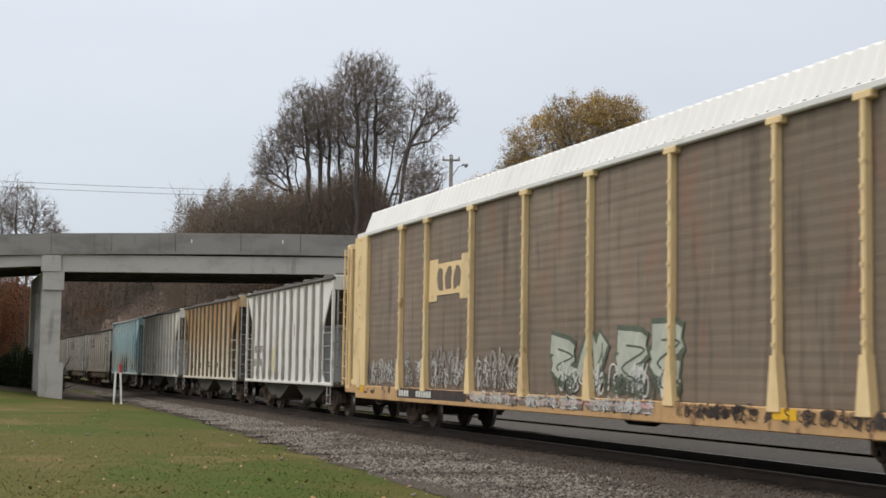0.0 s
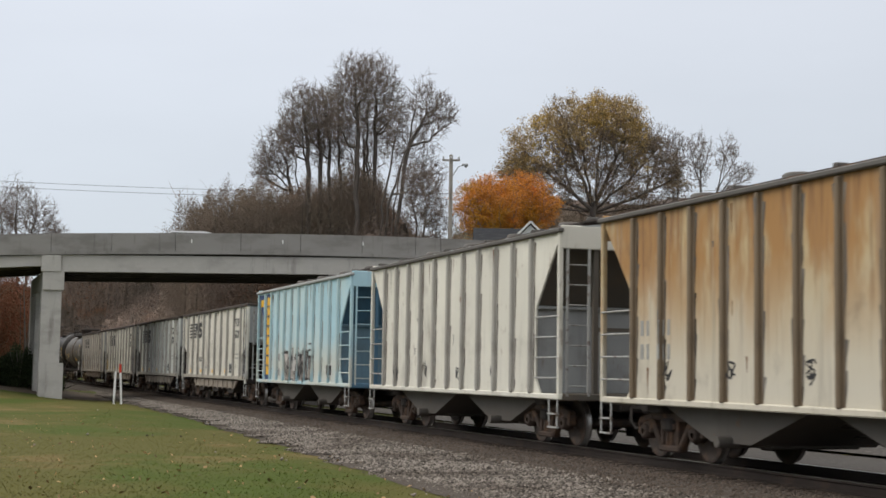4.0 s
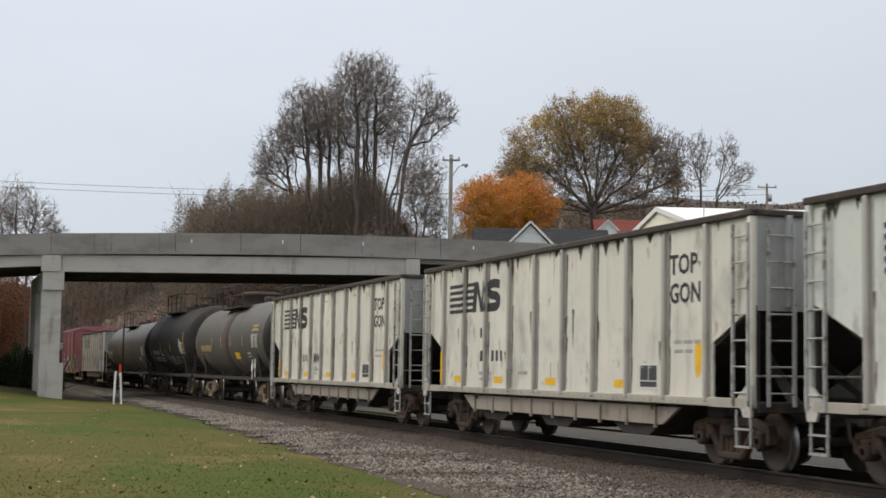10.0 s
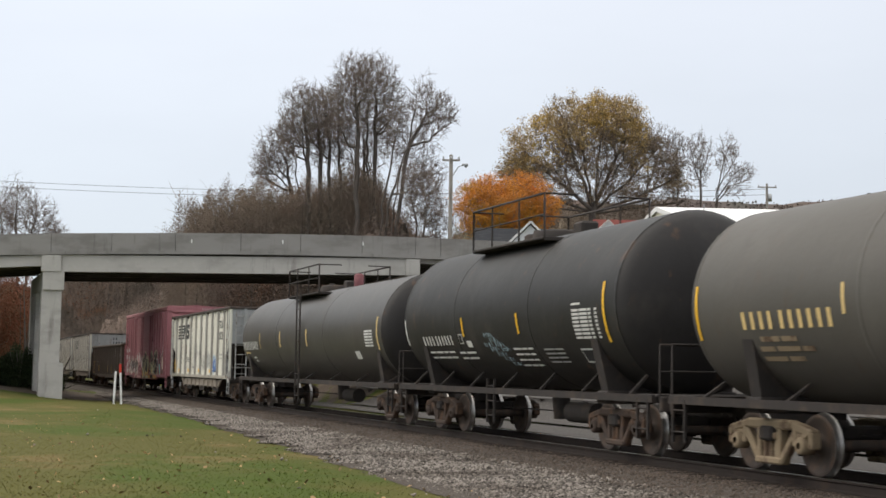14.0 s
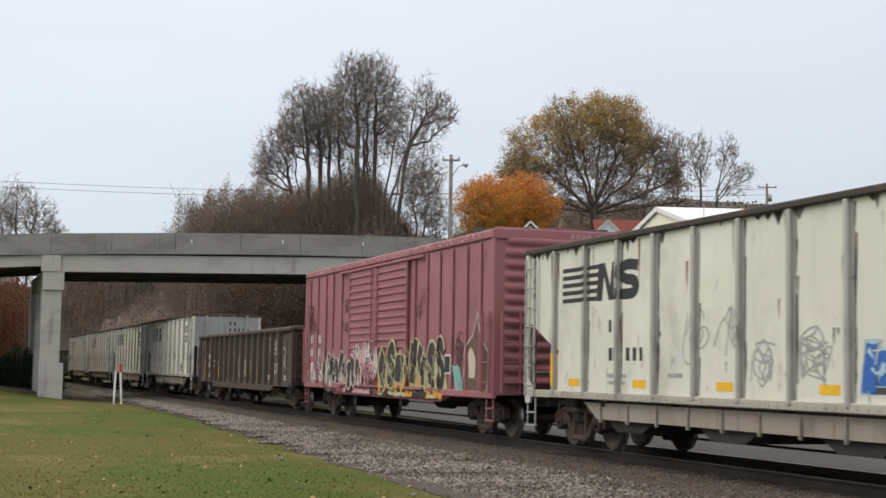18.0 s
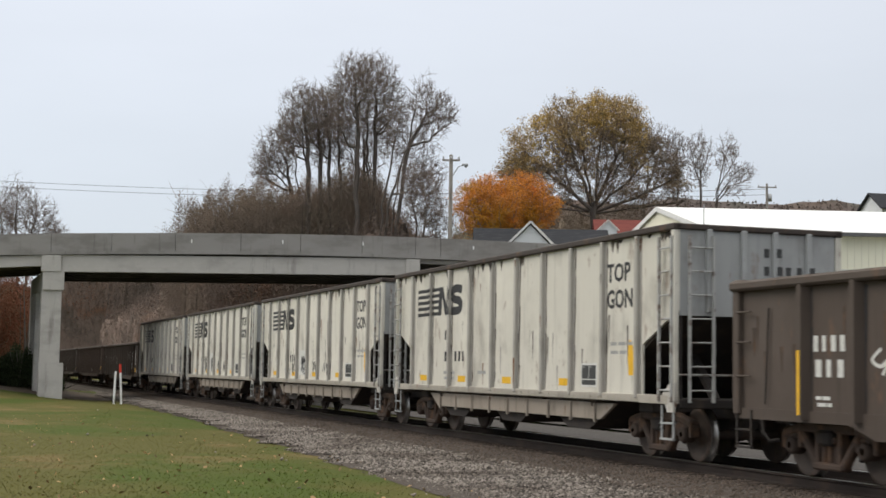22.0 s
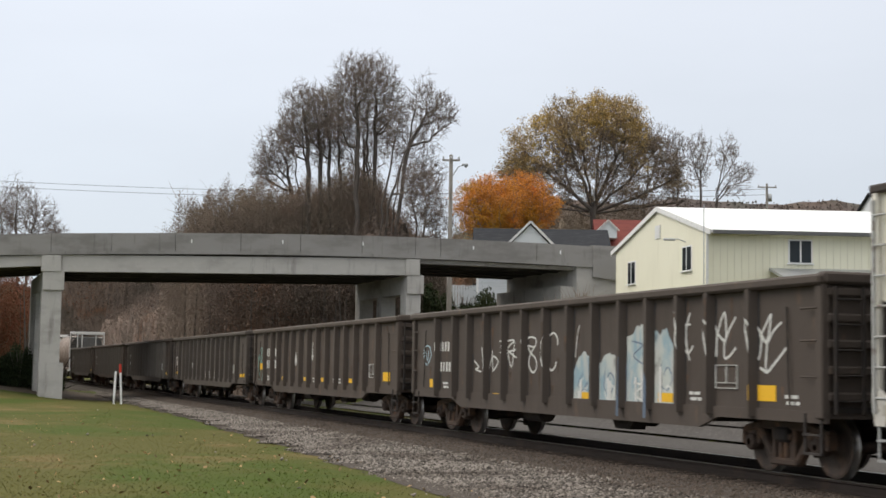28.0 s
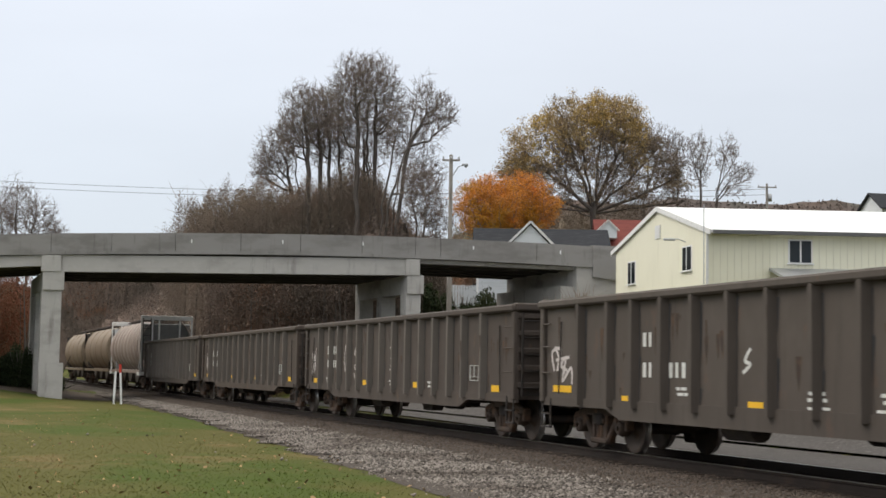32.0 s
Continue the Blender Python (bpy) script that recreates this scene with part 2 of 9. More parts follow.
M_rustspot = surface("orange_rust_spot", (0.46, 0.30, 0.16), 0.85, 0.0, layers=[((0.62, 0.55, 0.43), (6, 6, 3), 0.45, 0.6, 0.9), ((0.25, 0.13, 0.07), (9, 9, 9), 0.58, 0.68, 0.6)])
M_post = paint("greyed_post_paint", (0.40, 0.38, 0.345), 0.5, 0.5, streak=0.6)
M_post_rust = paint("rust_browned_post_paint", (0.20, 0.15, 0.10), 0.6, 0.5, rust_col=(0.10, 0.06, 0.04), streak=0.5)
M_sootrun = surface("grey_dirt_runs", (0.15, 0.135, 0.12), 0.9, 0.0, layers=[((0.30, 0.28, 0.255), (4, 4, 1), 0.45, 0.65, 0.7)])
M_white_a = paint("chalky_white_hopper_paint", (0.65, 0.63, 0.56), 0.4, 0.42, streak=0.34)
M_white_b = paint("greyed_white_hopper_paint", (0.63, 0.605, 0.535), 0.5, 0.45, streak=0.42)
M_white_e = paint("neutral_white_hopper_paint", (0.73, 0.72, 0.68), 0.35, 0.30, streak=0.30)
M_white_d = paint("cool_grey_white_hopper_paint", (0.60, 0.615, 0.575), 0.4, 0.4, streak=0.36)
M_patch = plain("faded_yellow_patch_paint", (0.62, 0.57, 0.38), 0.7)
M_white_c = paint("rust_stained_white_hopper_paint", (0.66, 0.63, 0.55), 0.75, 0.42, rust_col=(0.30, 0.16, 0.07), streak=0.42)
M_cream = paint("cream_white_hopper_paint", (0.67, 0.655, 0.57), 0.3, 0.28, streak=0.2)
M_orange = surface("rust_run_cream_paint", (0.60, 0.56, 0.47), 0.65, 0.0,
                   layers=[((0.50, 0.38, 0.19), (0.5, 0.5, 0.35), 0.25, 0.55, 0.8, 1.3, 3.3), ((0.38, 0.20, 0.07), (1.2, 1.2, 0.45), 0.34, 0.54, 0.95, 1.7, 3.3),
                           ((0.20, 0.10, 0.05), (5, 5, 0.35), 0.48, 0.68, 0.8, 1.4, 3.8), ((0.30, 0.27, 0.22), (4.5, 4.5, 0.3), 0.52, 0.72, 0.5),
                           ((0.10, 0.075, 0.06), (1.0, 1.0, 0.8), 0.58, 0.8, 0.5)], bump=[((0.8, 0.8, 0.8), 0.02)])
M_blue = surface("pale_blue_hopper_paint", (0.40, 0.60, 0.68), 0.6, 0.0,
                 layers=[((0.56, 0.68, 0.68), (0.5, 0.5, 0.4), 0.42, 0.62, 0.7), ((0.56, 0.57, 0.51), (0.45, 0.45, 0.6), 0.36, 0.56, 0.9, 2.6, 1.6), ((0.25, 0.40, 0.50), (4, 4, 0.3), 0.52, 0.78, 0.4), ((0.40, 0.22, 0.12), (1.1, 1.1, 0.9), 0.70, 0.76, 0.7),
                         ((0.25, 0.16, 0.10), (3, 3, 2), 0.66, 0.74, 0.5)], bump=[((0.8, 0.8, 0.8), 0.02)])
M_blue_deep = paint("deep_blue_end_paint", (0.075, 0.16, 0.24), 0.25, 0.3)
M_blue_mid = paint("greyed_blue_end_paint", (0.15, 0.24, 0.30), 0.3, 0.4)
M_navy = paint("navy_panel_paint", (0.03, 0.06, 0.16), 0.2, 0.2)
M_maroon = paint("maroon_boxcar_paint", (0.315, 0.128, 0.142), 0.35, 0.42, rust_col=(0.10, 0.04, 0.035), streak=0.25)
M_maroon_dull = paint("dull_maroon_door_paint", (0.30, 0.122, 0.135), 0.25, 0.45, rust_col=(0.12, 0.05, 0.04), streak=0.3)
M_maroon_pale = plain("pale_pink_stencil_paint", (0.42, 0.25, 0.26))
M_gon_a = paint("weathered_black_brown_gondola_paint", (0.071, 0.056, 0.047), 0.55, 0.3, rust_col=(0.12, 0.08, 0.055), streak=0.4, rough=0.75)
M_gon_b = paint("dusty_brown_gondola_paint", (0.078, 0.060, 0.049), 0.6, 0.3, rust_col=(0.14, 0.085, 0.055), streak=0.4, rough=0.75)
M_gon_c = paint("grey_brown_gondola_paint", (0.076, 0.062, 0.052), 0.5, 0.3, rust_col=(0.11, 0.07, 0.05), streak=0.4, rough=0.75)
M_gon_post = paint("dust_greyed_gondola_post_paint", (0.125, 0.108, 0.094), 0.4, 0.35, rust_col=(0.09, 0.06, 0.045), streak=0.5, rough=0.75)
M_tank_a = paint("dull_dark_grey_tank_paint", (0.090, 0.083, 0.073), 0.35, 0.35, rust_col=(0.10, 0.07, 0.05), streak=0.2, rough=0.55)
M_tank_b = paint("black_tank_paint", (0.019, 0.018, 0.017), 0.25, 0.25, streak=0.2, rough=0.55)
M_tank_c = paint("dusty_grey_tank_paint", (0.062, 0.058, 0.052), 0.4, 0.4, rust_col=(0.11, 0.08, 0.06), streak=0.25, rough=0.45)
# near-black colour paints in the dim light on the tank ends
M_tankhead = paint("shade_darkened_tank_end_paint", (0.020, 0.018, 0.018), 0.25, 0.3, streak=0.2, rough=0.6)
M_spill = surface("brown_spill_stain", (0.10, 0.065, 0.045), 0.8, 0.0, layers=[((0.055, 0.05, 0.045), (6, 6, 0.8), 0.4, 0.6, 0.9)])
M_tanbarrel = paint("dirty_tan_hopper_paint", (0.27, 0.215, 0.155), 0.35, 0.5)
M_brownbarrel = paint("brown_streaked_hopper_paint", (0.30, 0.24, 0.20), 0.5, 0.5, streak=0.6)
M_wing = paint("streaked_pale_side_paint", (0.52, 0.45, 0.41), 0.5, 0.4, streak=0.7)
M_rackpanel = surface("rust_dusted_galvanized_panel", (0.202, 0.160, 0.124), 0.75, 0.15,
                      layers=[((0.284, 0.232, 0.179), (0.4, 0.4, 0.3), 0.45, 0.7, 0.7), ((0.299, 0.123, 0.083), (1.6, 1.6, 0.5), 0.56, 0.74, 0.45), ((0.112, 0.087, 0.069), (3.0, 3.0, 0.35), 0.50, 0.70, 0.7),
                              ((0.358, 0.290, 0.220), (5.0, 5.0, 0.8), 0.58, 0.74, 0.45), ((0.105, 0.080, 0.062), (0.25, 0.25, 9.0), 0.5, 0.7, 0.35)], bump=[((30, 30, 30), 0.004)], vary=0.08)
M_rackyellow = paint("faded_yellow_post_paint", (0.76, 0.57, 0.31), 0.6, 0.35, rust_col=(0.22, 0.10, 0.04), streak=0.2)
M_racksill = paint("stained_yellow_sill_paint", (0.50, 0.31, 0.15), 1.0, 0.85, rust_col=(0.12, 0.06, 0.035))
M_rackwhite = paint("white_roof_paint", (0.74, 0.74, 0.73), 0.1, 0.12, streak=0.05)
def spray(name, col):
    return surface(name + "_spray_paint", col, 0.65, 0.0,
                   layers=[(tuple(c * 0.6 for c in col), (1.6, 1.6, 1.6), 0.45, 0.7, 0.5), (tuple(min(0.8, c * 1.3 + 0.02) for c in col), (5, 5, 3), 0.5, 0.7, 0.4)])


M_g_pink = spray("pink", (0.55, 0.33, 0.33))
M_g_black = spray("black", (0.045, 0.035, 0.035))
M_g_pale = spray("pale", (0.55, 0.50, 0.48))
M_g_maroon = spray("maroon", (0.20, 0.07, 0.08))
M_g_yellow = spray("yellow", (0.62, 0.33, 0.05))
M_g_lime = spray("lime", (0.50, 0.48, 0.30))
M_g_teal = spray("teal", (0.20, 0.40, 0.36))
M_g_brown = spray("brown", (0.13, 0.075, 0.06))
M_g_cream = spray("cream", (0.55, 0.45, 0.36))
M_g_red = spray("red", (0.65, 0.03, 0.02))
M_g_paleblue = spray("paleblue", (0.40, 0.55, 0.62))
M_g_white = spray("white", (0.60, 0.60, 0.58))
M_g_ghost = spray("ghost", (0.20, 0.175, 0.15))
M_g_ghostdark = spray("ghostdark", (0.14, 0.115, 0.095))
M_g_ghostwhite = spray("ghostwhite", (0.33, 0.30, 0.27))
M_g_steel = spray("steelblue", (0.12, 0.16, 0.22))
M_g_greendark = spray("greendark", (0.10, 0.12, 0.09))
M_g_palegreen = spray("palegreen", (0.44, 0.47, 0.40))

# ground, stone and timber
M_grass = surface("mown_autumn_grass", (0.093, 0.088, 0.027), 0.95, 0.0,
                  layers=[((0.058, 0.083, 0.016), (0.16, 0.12, 0.1), 0.44, 0.60, 0.95), ((0.161, 0.118, 0.053), (0.30, 0.16, 0.2), 0.54, 0.68, 0.8),
                          ((0.094, 0.095, 0.027), (1.6, 1.6, 1.6), 0.50, 0.7, 0.4), ((0.057, 0.061, 0.020), (7, 7, 7), 0.5, 0.68, 0.3)], bump=[((6, 6, 6), 0.02)])
M_ballast = surface("grey_ballast_bed", (0.094, 0.080, 0.069), 0.95, 0.0,
                    layers=[((0.100, 0.083, 0.070), (0.5, 0.5, 0.5), 0.45, 0.7, 0.7), ((0.175, 0.156, 0.140), (16, 16, 16), 0.52, 0.66, 0.7), ((0.056, 0.048, 0.043), (22, 22, 22), 0.52, 0.66, 0.8)],
                    bump=[((18, 18, 18), 0.05), ((45, 45, 45), 0.02)])
M_stone = surface("crushed_stone", (0.20, 0.178, 0.158), 0.92, 0.0, layers=[((0.083, 0.068, 0.057), (0.6, 0.6, 0.6), 0.42, 0.66, 0.75)], island=0.75)
M_stone_dirty = surface("oil_browned_stone", (0.106, 0.084, 0.069), 0.95, 0.0, layers=[((0.069, 0.054, 0.045), (0.8, 0.8, 0.8), 0.45, 0.7, 0.6)], island=0.35)
# near-black tone paints the train's shade onto oily stones
M_oily_shade = surface("oily_ballast_train_shade", (0.028, 0.023, 0.020), 0.95, 0.0, layers=[((0.05, 0.042, 0.036), (20, 20, 20), 0.52, 0.68, 0.7)], bump=[((20, 20, 20), 0.05)])
M_tie = surface("creosoted_tie_wood", (0.042, 0.033, 0.028), 0.9, 0.0, layers=[((0.075, 0.062, 0.052), (2, 14, 14), 0.45, 0.7, 0.7)], bump=[((3, 30, 30), 0.01)], vary=0.25)
M_rail = surface("oily_rail_web_rust", (0.026, 0.019, 0.016), 0.85, 0.0, layers=[((0.05, 0.032, 0.024), (2, 2, 2), 0.5, 0.7, 0.6)])
M_railhead = surface("polished_rail_head", (0.42, 0.42, 0.42), 0.28, 1.0)
M_gravel = surface("grey_gravel_yard", (0.085, 0.079, 0.075), 0.95, 0.0, layers=[((0.075, 0.068, 0.064), (0.3, 0.3, 0.3), 0.45, 0.7, 0.7), ((0.17, 0.16, 0.15), (9, 9, 9), 0.52, 0.68, 0.6)], bump=[((14, 14, 14), 0.04)])
M_concrete = surface("weathered_bridge_concrete", (0.44, 0.425, 0.40), 0.9, 0.0,
                     layers=[((0.33, 0.315, 0.295), (0.5, 0.5, 0.9), 0.45, 0.7, 0.75), ((0.19, 0.175, 0.16), (1.8, 1.8, 0.25), 0.56, 0.76, 0.7), ((0.52, 0.505, 0.48), (3, 3, 3), 0.5, 0.75, 0.4), ((0.17, 0.155, 0.14), (0.16, 0.16, 0.5), 0.60, 0.72, 0.6)],
                     bump=[((2, 2, 2), 0.015), ((30, 30, 30), 0.004)])
M_parapet = surface("sooty_parapet_concrete", (0.285, 0.274, 0.262), 0.92, 0.0,
                    layers=[((0.20, 0.19, 0.18), (0.4, 0.4, 1.2), 0.42, 0.68, 0.8), ((0.12, 0.112, 0.105), (2.5, 2.5, 0.3), 0.56, 0.76, 0.7), ((0.288, 0.284, 0.274), (2, 2, 2), 0.5, 0.75, 0.5)],
                    bump=[((2, 2, 2), 0.015), ((30, 30, 30), 0.004)])
M_asphalt = surface("asphalt", (0.055, 0.055, 0.057), 0.9, 0.0, layers=[((0.09, 0.09, 0.09), (1, 1, 1), 0.45, 0.7, 0.6)])
M_siding = surface("cream_metal_siding", (0.80, 0.775, 0.62), 0.55, 0.0, layers=[((0.72, 0.695, 0.55), (0.6, 0.6, 0.25), 0.45, 0.75, 0.5), ((0.42, 0.40, 0.28), (3, 3, 0.3), 0.6, 0.8, 0.3)])
M_metalroof = surface("white_metal_roof", (0.84, 0.84, 0.83), 0.45, 0.0, layers=[((0.70, 0.70, 0.69), (1.5, 1.5, 0.4), 0.5, 0.75, 0.5)])
M_trim = plain("white_trim", (0.74, 0.74, 0.72), 0.5)
M_fascia = plain("dark_grey_fascia", (0.12, 0.12, 0.12), 0.5)
M_shingle = surface("charcoal_shingles", (0.040, 0.042, 0.047), 0.9, 0.0, layers=[((0.07, 0.07, 0.075), (1.5, 9, 9), 0.45, 0.7, 0.7)], bump=[((4, 25, 25), 0.01)])
M_redroof = surface("red_brown_shingles", (0.20, 0.055, 0.045), 0.85, 0.0, layers=[((0.13, 0.04, 0.035), (1.5, 8, 8), 0.45, 0.7, 0.7)])
M_whitewall = surface("white_clapboard", (0.66, 0.68, 0.70), 0.7, 0.0, layers=[((0.52, 0.54, 0.56), (0.6, 0.6, 6), 0.45, 0.7, 0.5)])
M_glass = surface("window_glass", (0.02, 0.025, 0.03), 0.06, 0.0)
M_pole = surface("weathered_pole_wood", (0.315, 0.292, 0.262), 0.9, 0.0, layers=[((0.150, 0.135, 0.120), (6, 6, 0.6), 0.45, 0.7, 0.7)], bump=[((20, 20, 2), 0.01)])
M_galv = surface("galvanized_steel", (0.42, 0.43, 0.44), 0.45, 0.7)
M_guard = surface("dull_galvanized_beam", (0.26, 0.25, 0.245), 0.6, 0.3, layers=[((0.14, 0.10, 0.08), (2, 2, 5), 0.5, 0.7, 0.6)])
M_wire = plain("grey_power_line", (0.10, 0.10, 0.11), 0.6)
M_post_white = surface("white_plastic_post", (0.80, 0.80, 0.80), 0.4)
M_post_red = surface("red_post_cap", (0.55, 0.05, 0.03), 0.4)
M_bark = surface("grey_brown_bark", (0.115, 0.099, 0.088), 0.95, 0.0, layers=[((0.145, 0.135, 0.124), (3, 3, 0.8), 0.45, 0.7, 0.7)], vary=0.15)
M_twig = surface("grey_twigs", (0.226, 0.187, 0.166), 0.95, 0.0, layers=[((0.256, 0.226, 0.187), (0.3, 0.3, 0.3), 0.45, 0.7, 0.6)])
M_leaf_oak = surface("bronze_oak_leaves", (0.44, 0.31, 0.13), 0.85, 0.0, layers=[((0.56, 0.38, 0.08), (0.22, 0.22, 0.22), 0.46, 0.62, 0.8), ((0.29, 0.23, 0.165), (0.3, 0.3, 0.3), 0.50, 0.64, 0.8)], island=0.18)
M_oaktwig = surface("grey_brown_oak_twigs", (0.20, 0.165, 0.14), 0.95, 0.0, layers=[((0.13, 0.11, 0.10), (0.4, 0.4, 0.4), 0.45, 0.7, 0.6)])
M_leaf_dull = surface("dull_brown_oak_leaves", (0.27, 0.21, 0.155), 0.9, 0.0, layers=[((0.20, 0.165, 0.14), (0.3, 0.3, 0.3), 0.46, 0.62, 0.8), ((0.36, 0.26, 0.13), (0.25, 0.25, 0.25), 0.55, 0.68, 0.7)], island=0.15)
M_leaf_maple = surface("orange_maple_leaves", (0.66, 0.28, 0.055), 0.8, 0.0, layers=[((0.58, 0.30, 0.035), (0.3, 0.3, 0.3), 0.45, 0.62, 0.85), ((0.60, 0.14, 0.03), (0.5, 0.5, 0.5), 0.55, 0.68, 0.7)], island=0.08)
M_brush = surface("bare_brown_thicket", (0.25, 0.20, 0.16), 0.95, 0.0, layers=[((0.27, 0.225, 0.17), (0.10, 0.10, 0.10), 0.45, 0.65, 0.7), ((0.361, 0.180, 0.111), (0.07, 0.07, 0.07), 0.56, 0.68, 0.7), ((0.222, 0.241, 0.143), (0.09, 0.09, 0.09), 0.58, 0.7, 0.6), ((0.180, 0.136, 0.103), (1.6, 1.6, 0.5), 0.5, 0.7, 0.6), ((0.32, 0.27, 0.21), (4, 4, 1.0), 0.52, 0.68, 0.5)], bump=[((3, 3, 1.2), 0.25)], island=0.07)
M_evergreen = surface("dark_green_needles", (0.030, 0.042, 0.020), 0.9, 0.0, layers=[((0.055, 0.06, 0.03), (0.5, 0.5, 0.5), 0.45, 0.65, 0.7)], island=0.4)
M_redleaf = surface("dull_red_leaves", (0.22, 0.085, 0.05), 0.9, 0.0, layers=[((0.15, 0.10, 0.06), (0.12, 0.12, 0.12), 0.42, 0.58, 0.9), ((0.10, 0.06, 0.04), (1.6, 1.6, 0.6), 0.5, 0.7, 0.6)], bump=[((3, 3, 1.2), 0.25)], island=0.10)
M_hill = surface("far_wooded_hill", (0.155, 0.13, 0.12), 0.95, 0.0, layers=[((0.15, 0.11, 0.09), (0.02, 0.02, 0.02), 0.45, 0.65, 0.7), ((0.13, 0.125, 0.11), (0.05, 0.05, 0.05), 0.5, 0.65, 0.7)], bump=[((0.3, 0.3, 0.3), 0.3)])
M_blade = surface("grass_blades", (0.142, 0.133, 0.042), 0.9, 0.0,
                  layers=[((0.093, 0.128, 0.026), (0.16, 0.12, 0.1), 0.44, 0.60, 0.95), ((0.235, 0.172, 0.077), (0.30, 0.16, 0.2), 0.54, 0.68, 0.8)], island=0.10)
M_deadleaf = surface("curled_dead_leaves", (0.30, 0.20, 0.10), 0.85, 0.0, island=0.7)
M_dirt = surface("added_bare_earth", (0.10, 0.08, 0.065), 0.95, 0.0, layers=[((0.15, 0.125, 0.10), (0.6, 0.6, 0.6), 0.45, 0.7, 0.6)], bump=[((5, 5, 5), 0.05)])
M_belly = paint("rust_greyed_belly_paint", (0.32, 0.275, 0.23), 0.9, 0.75, streak=0.6)
M_slope = surface("dark_slope_sheet_steel", (0.11, 0.098, 0.084), 0.85, 0.0, layers=[((0.14, 0.11, 0.085), (1.5, 1.5, 0.6), 0.45, 0.7, 0.8)])
M_roofgrey = paint("greyed_roof_rail_paint", (0.100, 0.092, 0.085), 0.7, 0.5)
M_hill.node_tree.nodes["Principled BSDF"].inputs["Specular IOR Level"].default_value = 0.0
M_dirtline = surface("black_dirt_lines", (0.045, 0.038, 0.033), 0.9, 0.0, layers=[((0.20, 0.17, 0.14), (5, 5, 1.5), 0.48, 0.66, 0.8)])
# dark tone stands in for the shade under the deck
M_soffit = surface("shade_darkened_concrete", (0.075, 0.07, 0.066), 0.95, 0.0, layers=[((0.13, 0.125, 0.12), (0.7, 0.7, 0.7), 0.48, 0.7, 0.7)], bump=[((2, 2, 2), 0.02)])
# red-brown woods, toned darker to paint in the shade beyond the bridge
M_redbrown_shade = surface("shade_toned_red_brown_woods", (0.19, 0.145, 0.12), 0.95, 0.0, layers=[((0.21, 0.105, 0.06), (0.08, 0.08, 0.08), 0.56, 0.68, 0.8), ((0.10, 0.086, 0.072), (0.15, 0.15, 0.15), 0.45, 0.62, 0.8), ((0.085, 0.062, 0.05), (1.6, 1.6, 0.6), 0.5, 0.7, 0.6)], bump=[((3, 3, 1.2), 0.25)], island=0.08)
M_maroon_dirt = surface("dark_maroon_grime", (0.14, 0.055, 0.06), 0.85, 0.0, layers=[((0.18, 0.075, 0.08), (5, 5, 1.5), 0.48, 0.66, 0.8)])
M_g_bluewhite = surface("washed_blue_white_spray_paint", (0.47, 0.50, 0.47), 0.65, 0.0, layers=[((0.22, 0.34, 0.41), (1.4, 1.4, 1.0), 0.45, 0.62, 0.85), ((0.465, 0.465, 0.435), (3.5, 3.5, 1.5), 0.5, 0.66, 0.8), ((0.075, 0.068, 0.060), (2.2, 2.2, 1.2), 0.58, 0.7, 0.7)])

# ---- the lie of the land ----
HEAD = -0.33267                     # the line's bearing from north, radians
AWAY = Vector((math.sin(HEAD), math.cos(HEAD), 0))       # along the line, away from the camera
OVER = Vector((math.cos(HEAD), -math.sin(HEAD), 0))      # across it, to the far side
MID = Vector((-0.052, 35.0, 0)) + OVER * 1.6             # a point on the track's centre line
TRACK_TURN = math.degrees(math.atan2(-AWAY.y, -AWAY.x))


def on_track(s, d, z=0.0):
    p = MID + AWAY * s + OVER * d
    return Vector((p.x, p.y, z))


def track_sd(x, y):
    q = np.asarray(x) - MID.x, np.asarray(y) - MID.y
    return q[0] * AWAY.x + q[1] * AWAY.y, q[0] * OVER.x + q[1] * OVER.y


def smooth(a, b, x):
    t = np.clip((x - a) / (b - a), 0, 1)
    return t * t * (3 - 2 * t)


def ground_z(x, y):
    """Height of the ground sheet."""
    x, y = np.asarray(x, float), np.asarray(y, float)
    s, d = track_sd(x, y)
    z = -0.42 + 0 * x
    z += 0.14 * smooth(-4.2, -8, d) + 0.55 * smooth(-9, -20, d) * smooth(20, 60, y)
    z += 0.05 * np.sin(x * 0.35 + 1) * np.sin(y * 0.21) * smooth(-4, -8, d)
    z += 0.45 * smooth(-19, -25, x) * smooth(55, 72, y) * smooth(110, 84, y)
    z += 4.1 * smooth(7, 15, d) * smooth(-20, 30, y)
    z += 1.9 * smooth(10, 24, d) * smooth(86, 108, y)
    z += 3.6 * smooth(9.0, 10.6, x) * smooth(74.5, 76.2, y) * smooth(90, 86.5, y)
    z += 9.0 * smooth(24, 120, d) * smooth(110, 220, y)
    z += 11.0 * smooth(-14, -60, d) * smooth(90, 200, y)
    z += 7.6 * smooth(-25, -33, x) * smooth(72, 76, y) * smooth(92, 86, y)
    return z


def grid(name, xs, ys, zf, material, label, kind="structure", category=""):
    X, Y = np.meshgrid(xs, ys)
    V = np.stack([X.ravel(), Y.ravel(), zf(X.ravel(), Y.ravel())], 1)
    n, m = len(xs), len(ys)
    i = (np.arange(m - 1)[:, None] * n + np.arange(n - 1)[None, :]).ravel()
    F = np.stack([i, i + 1, i + n + 1, i + n], 1)
    return tagged(new(name, bulk(name, V, F, material, True)), label, category, "", kind)


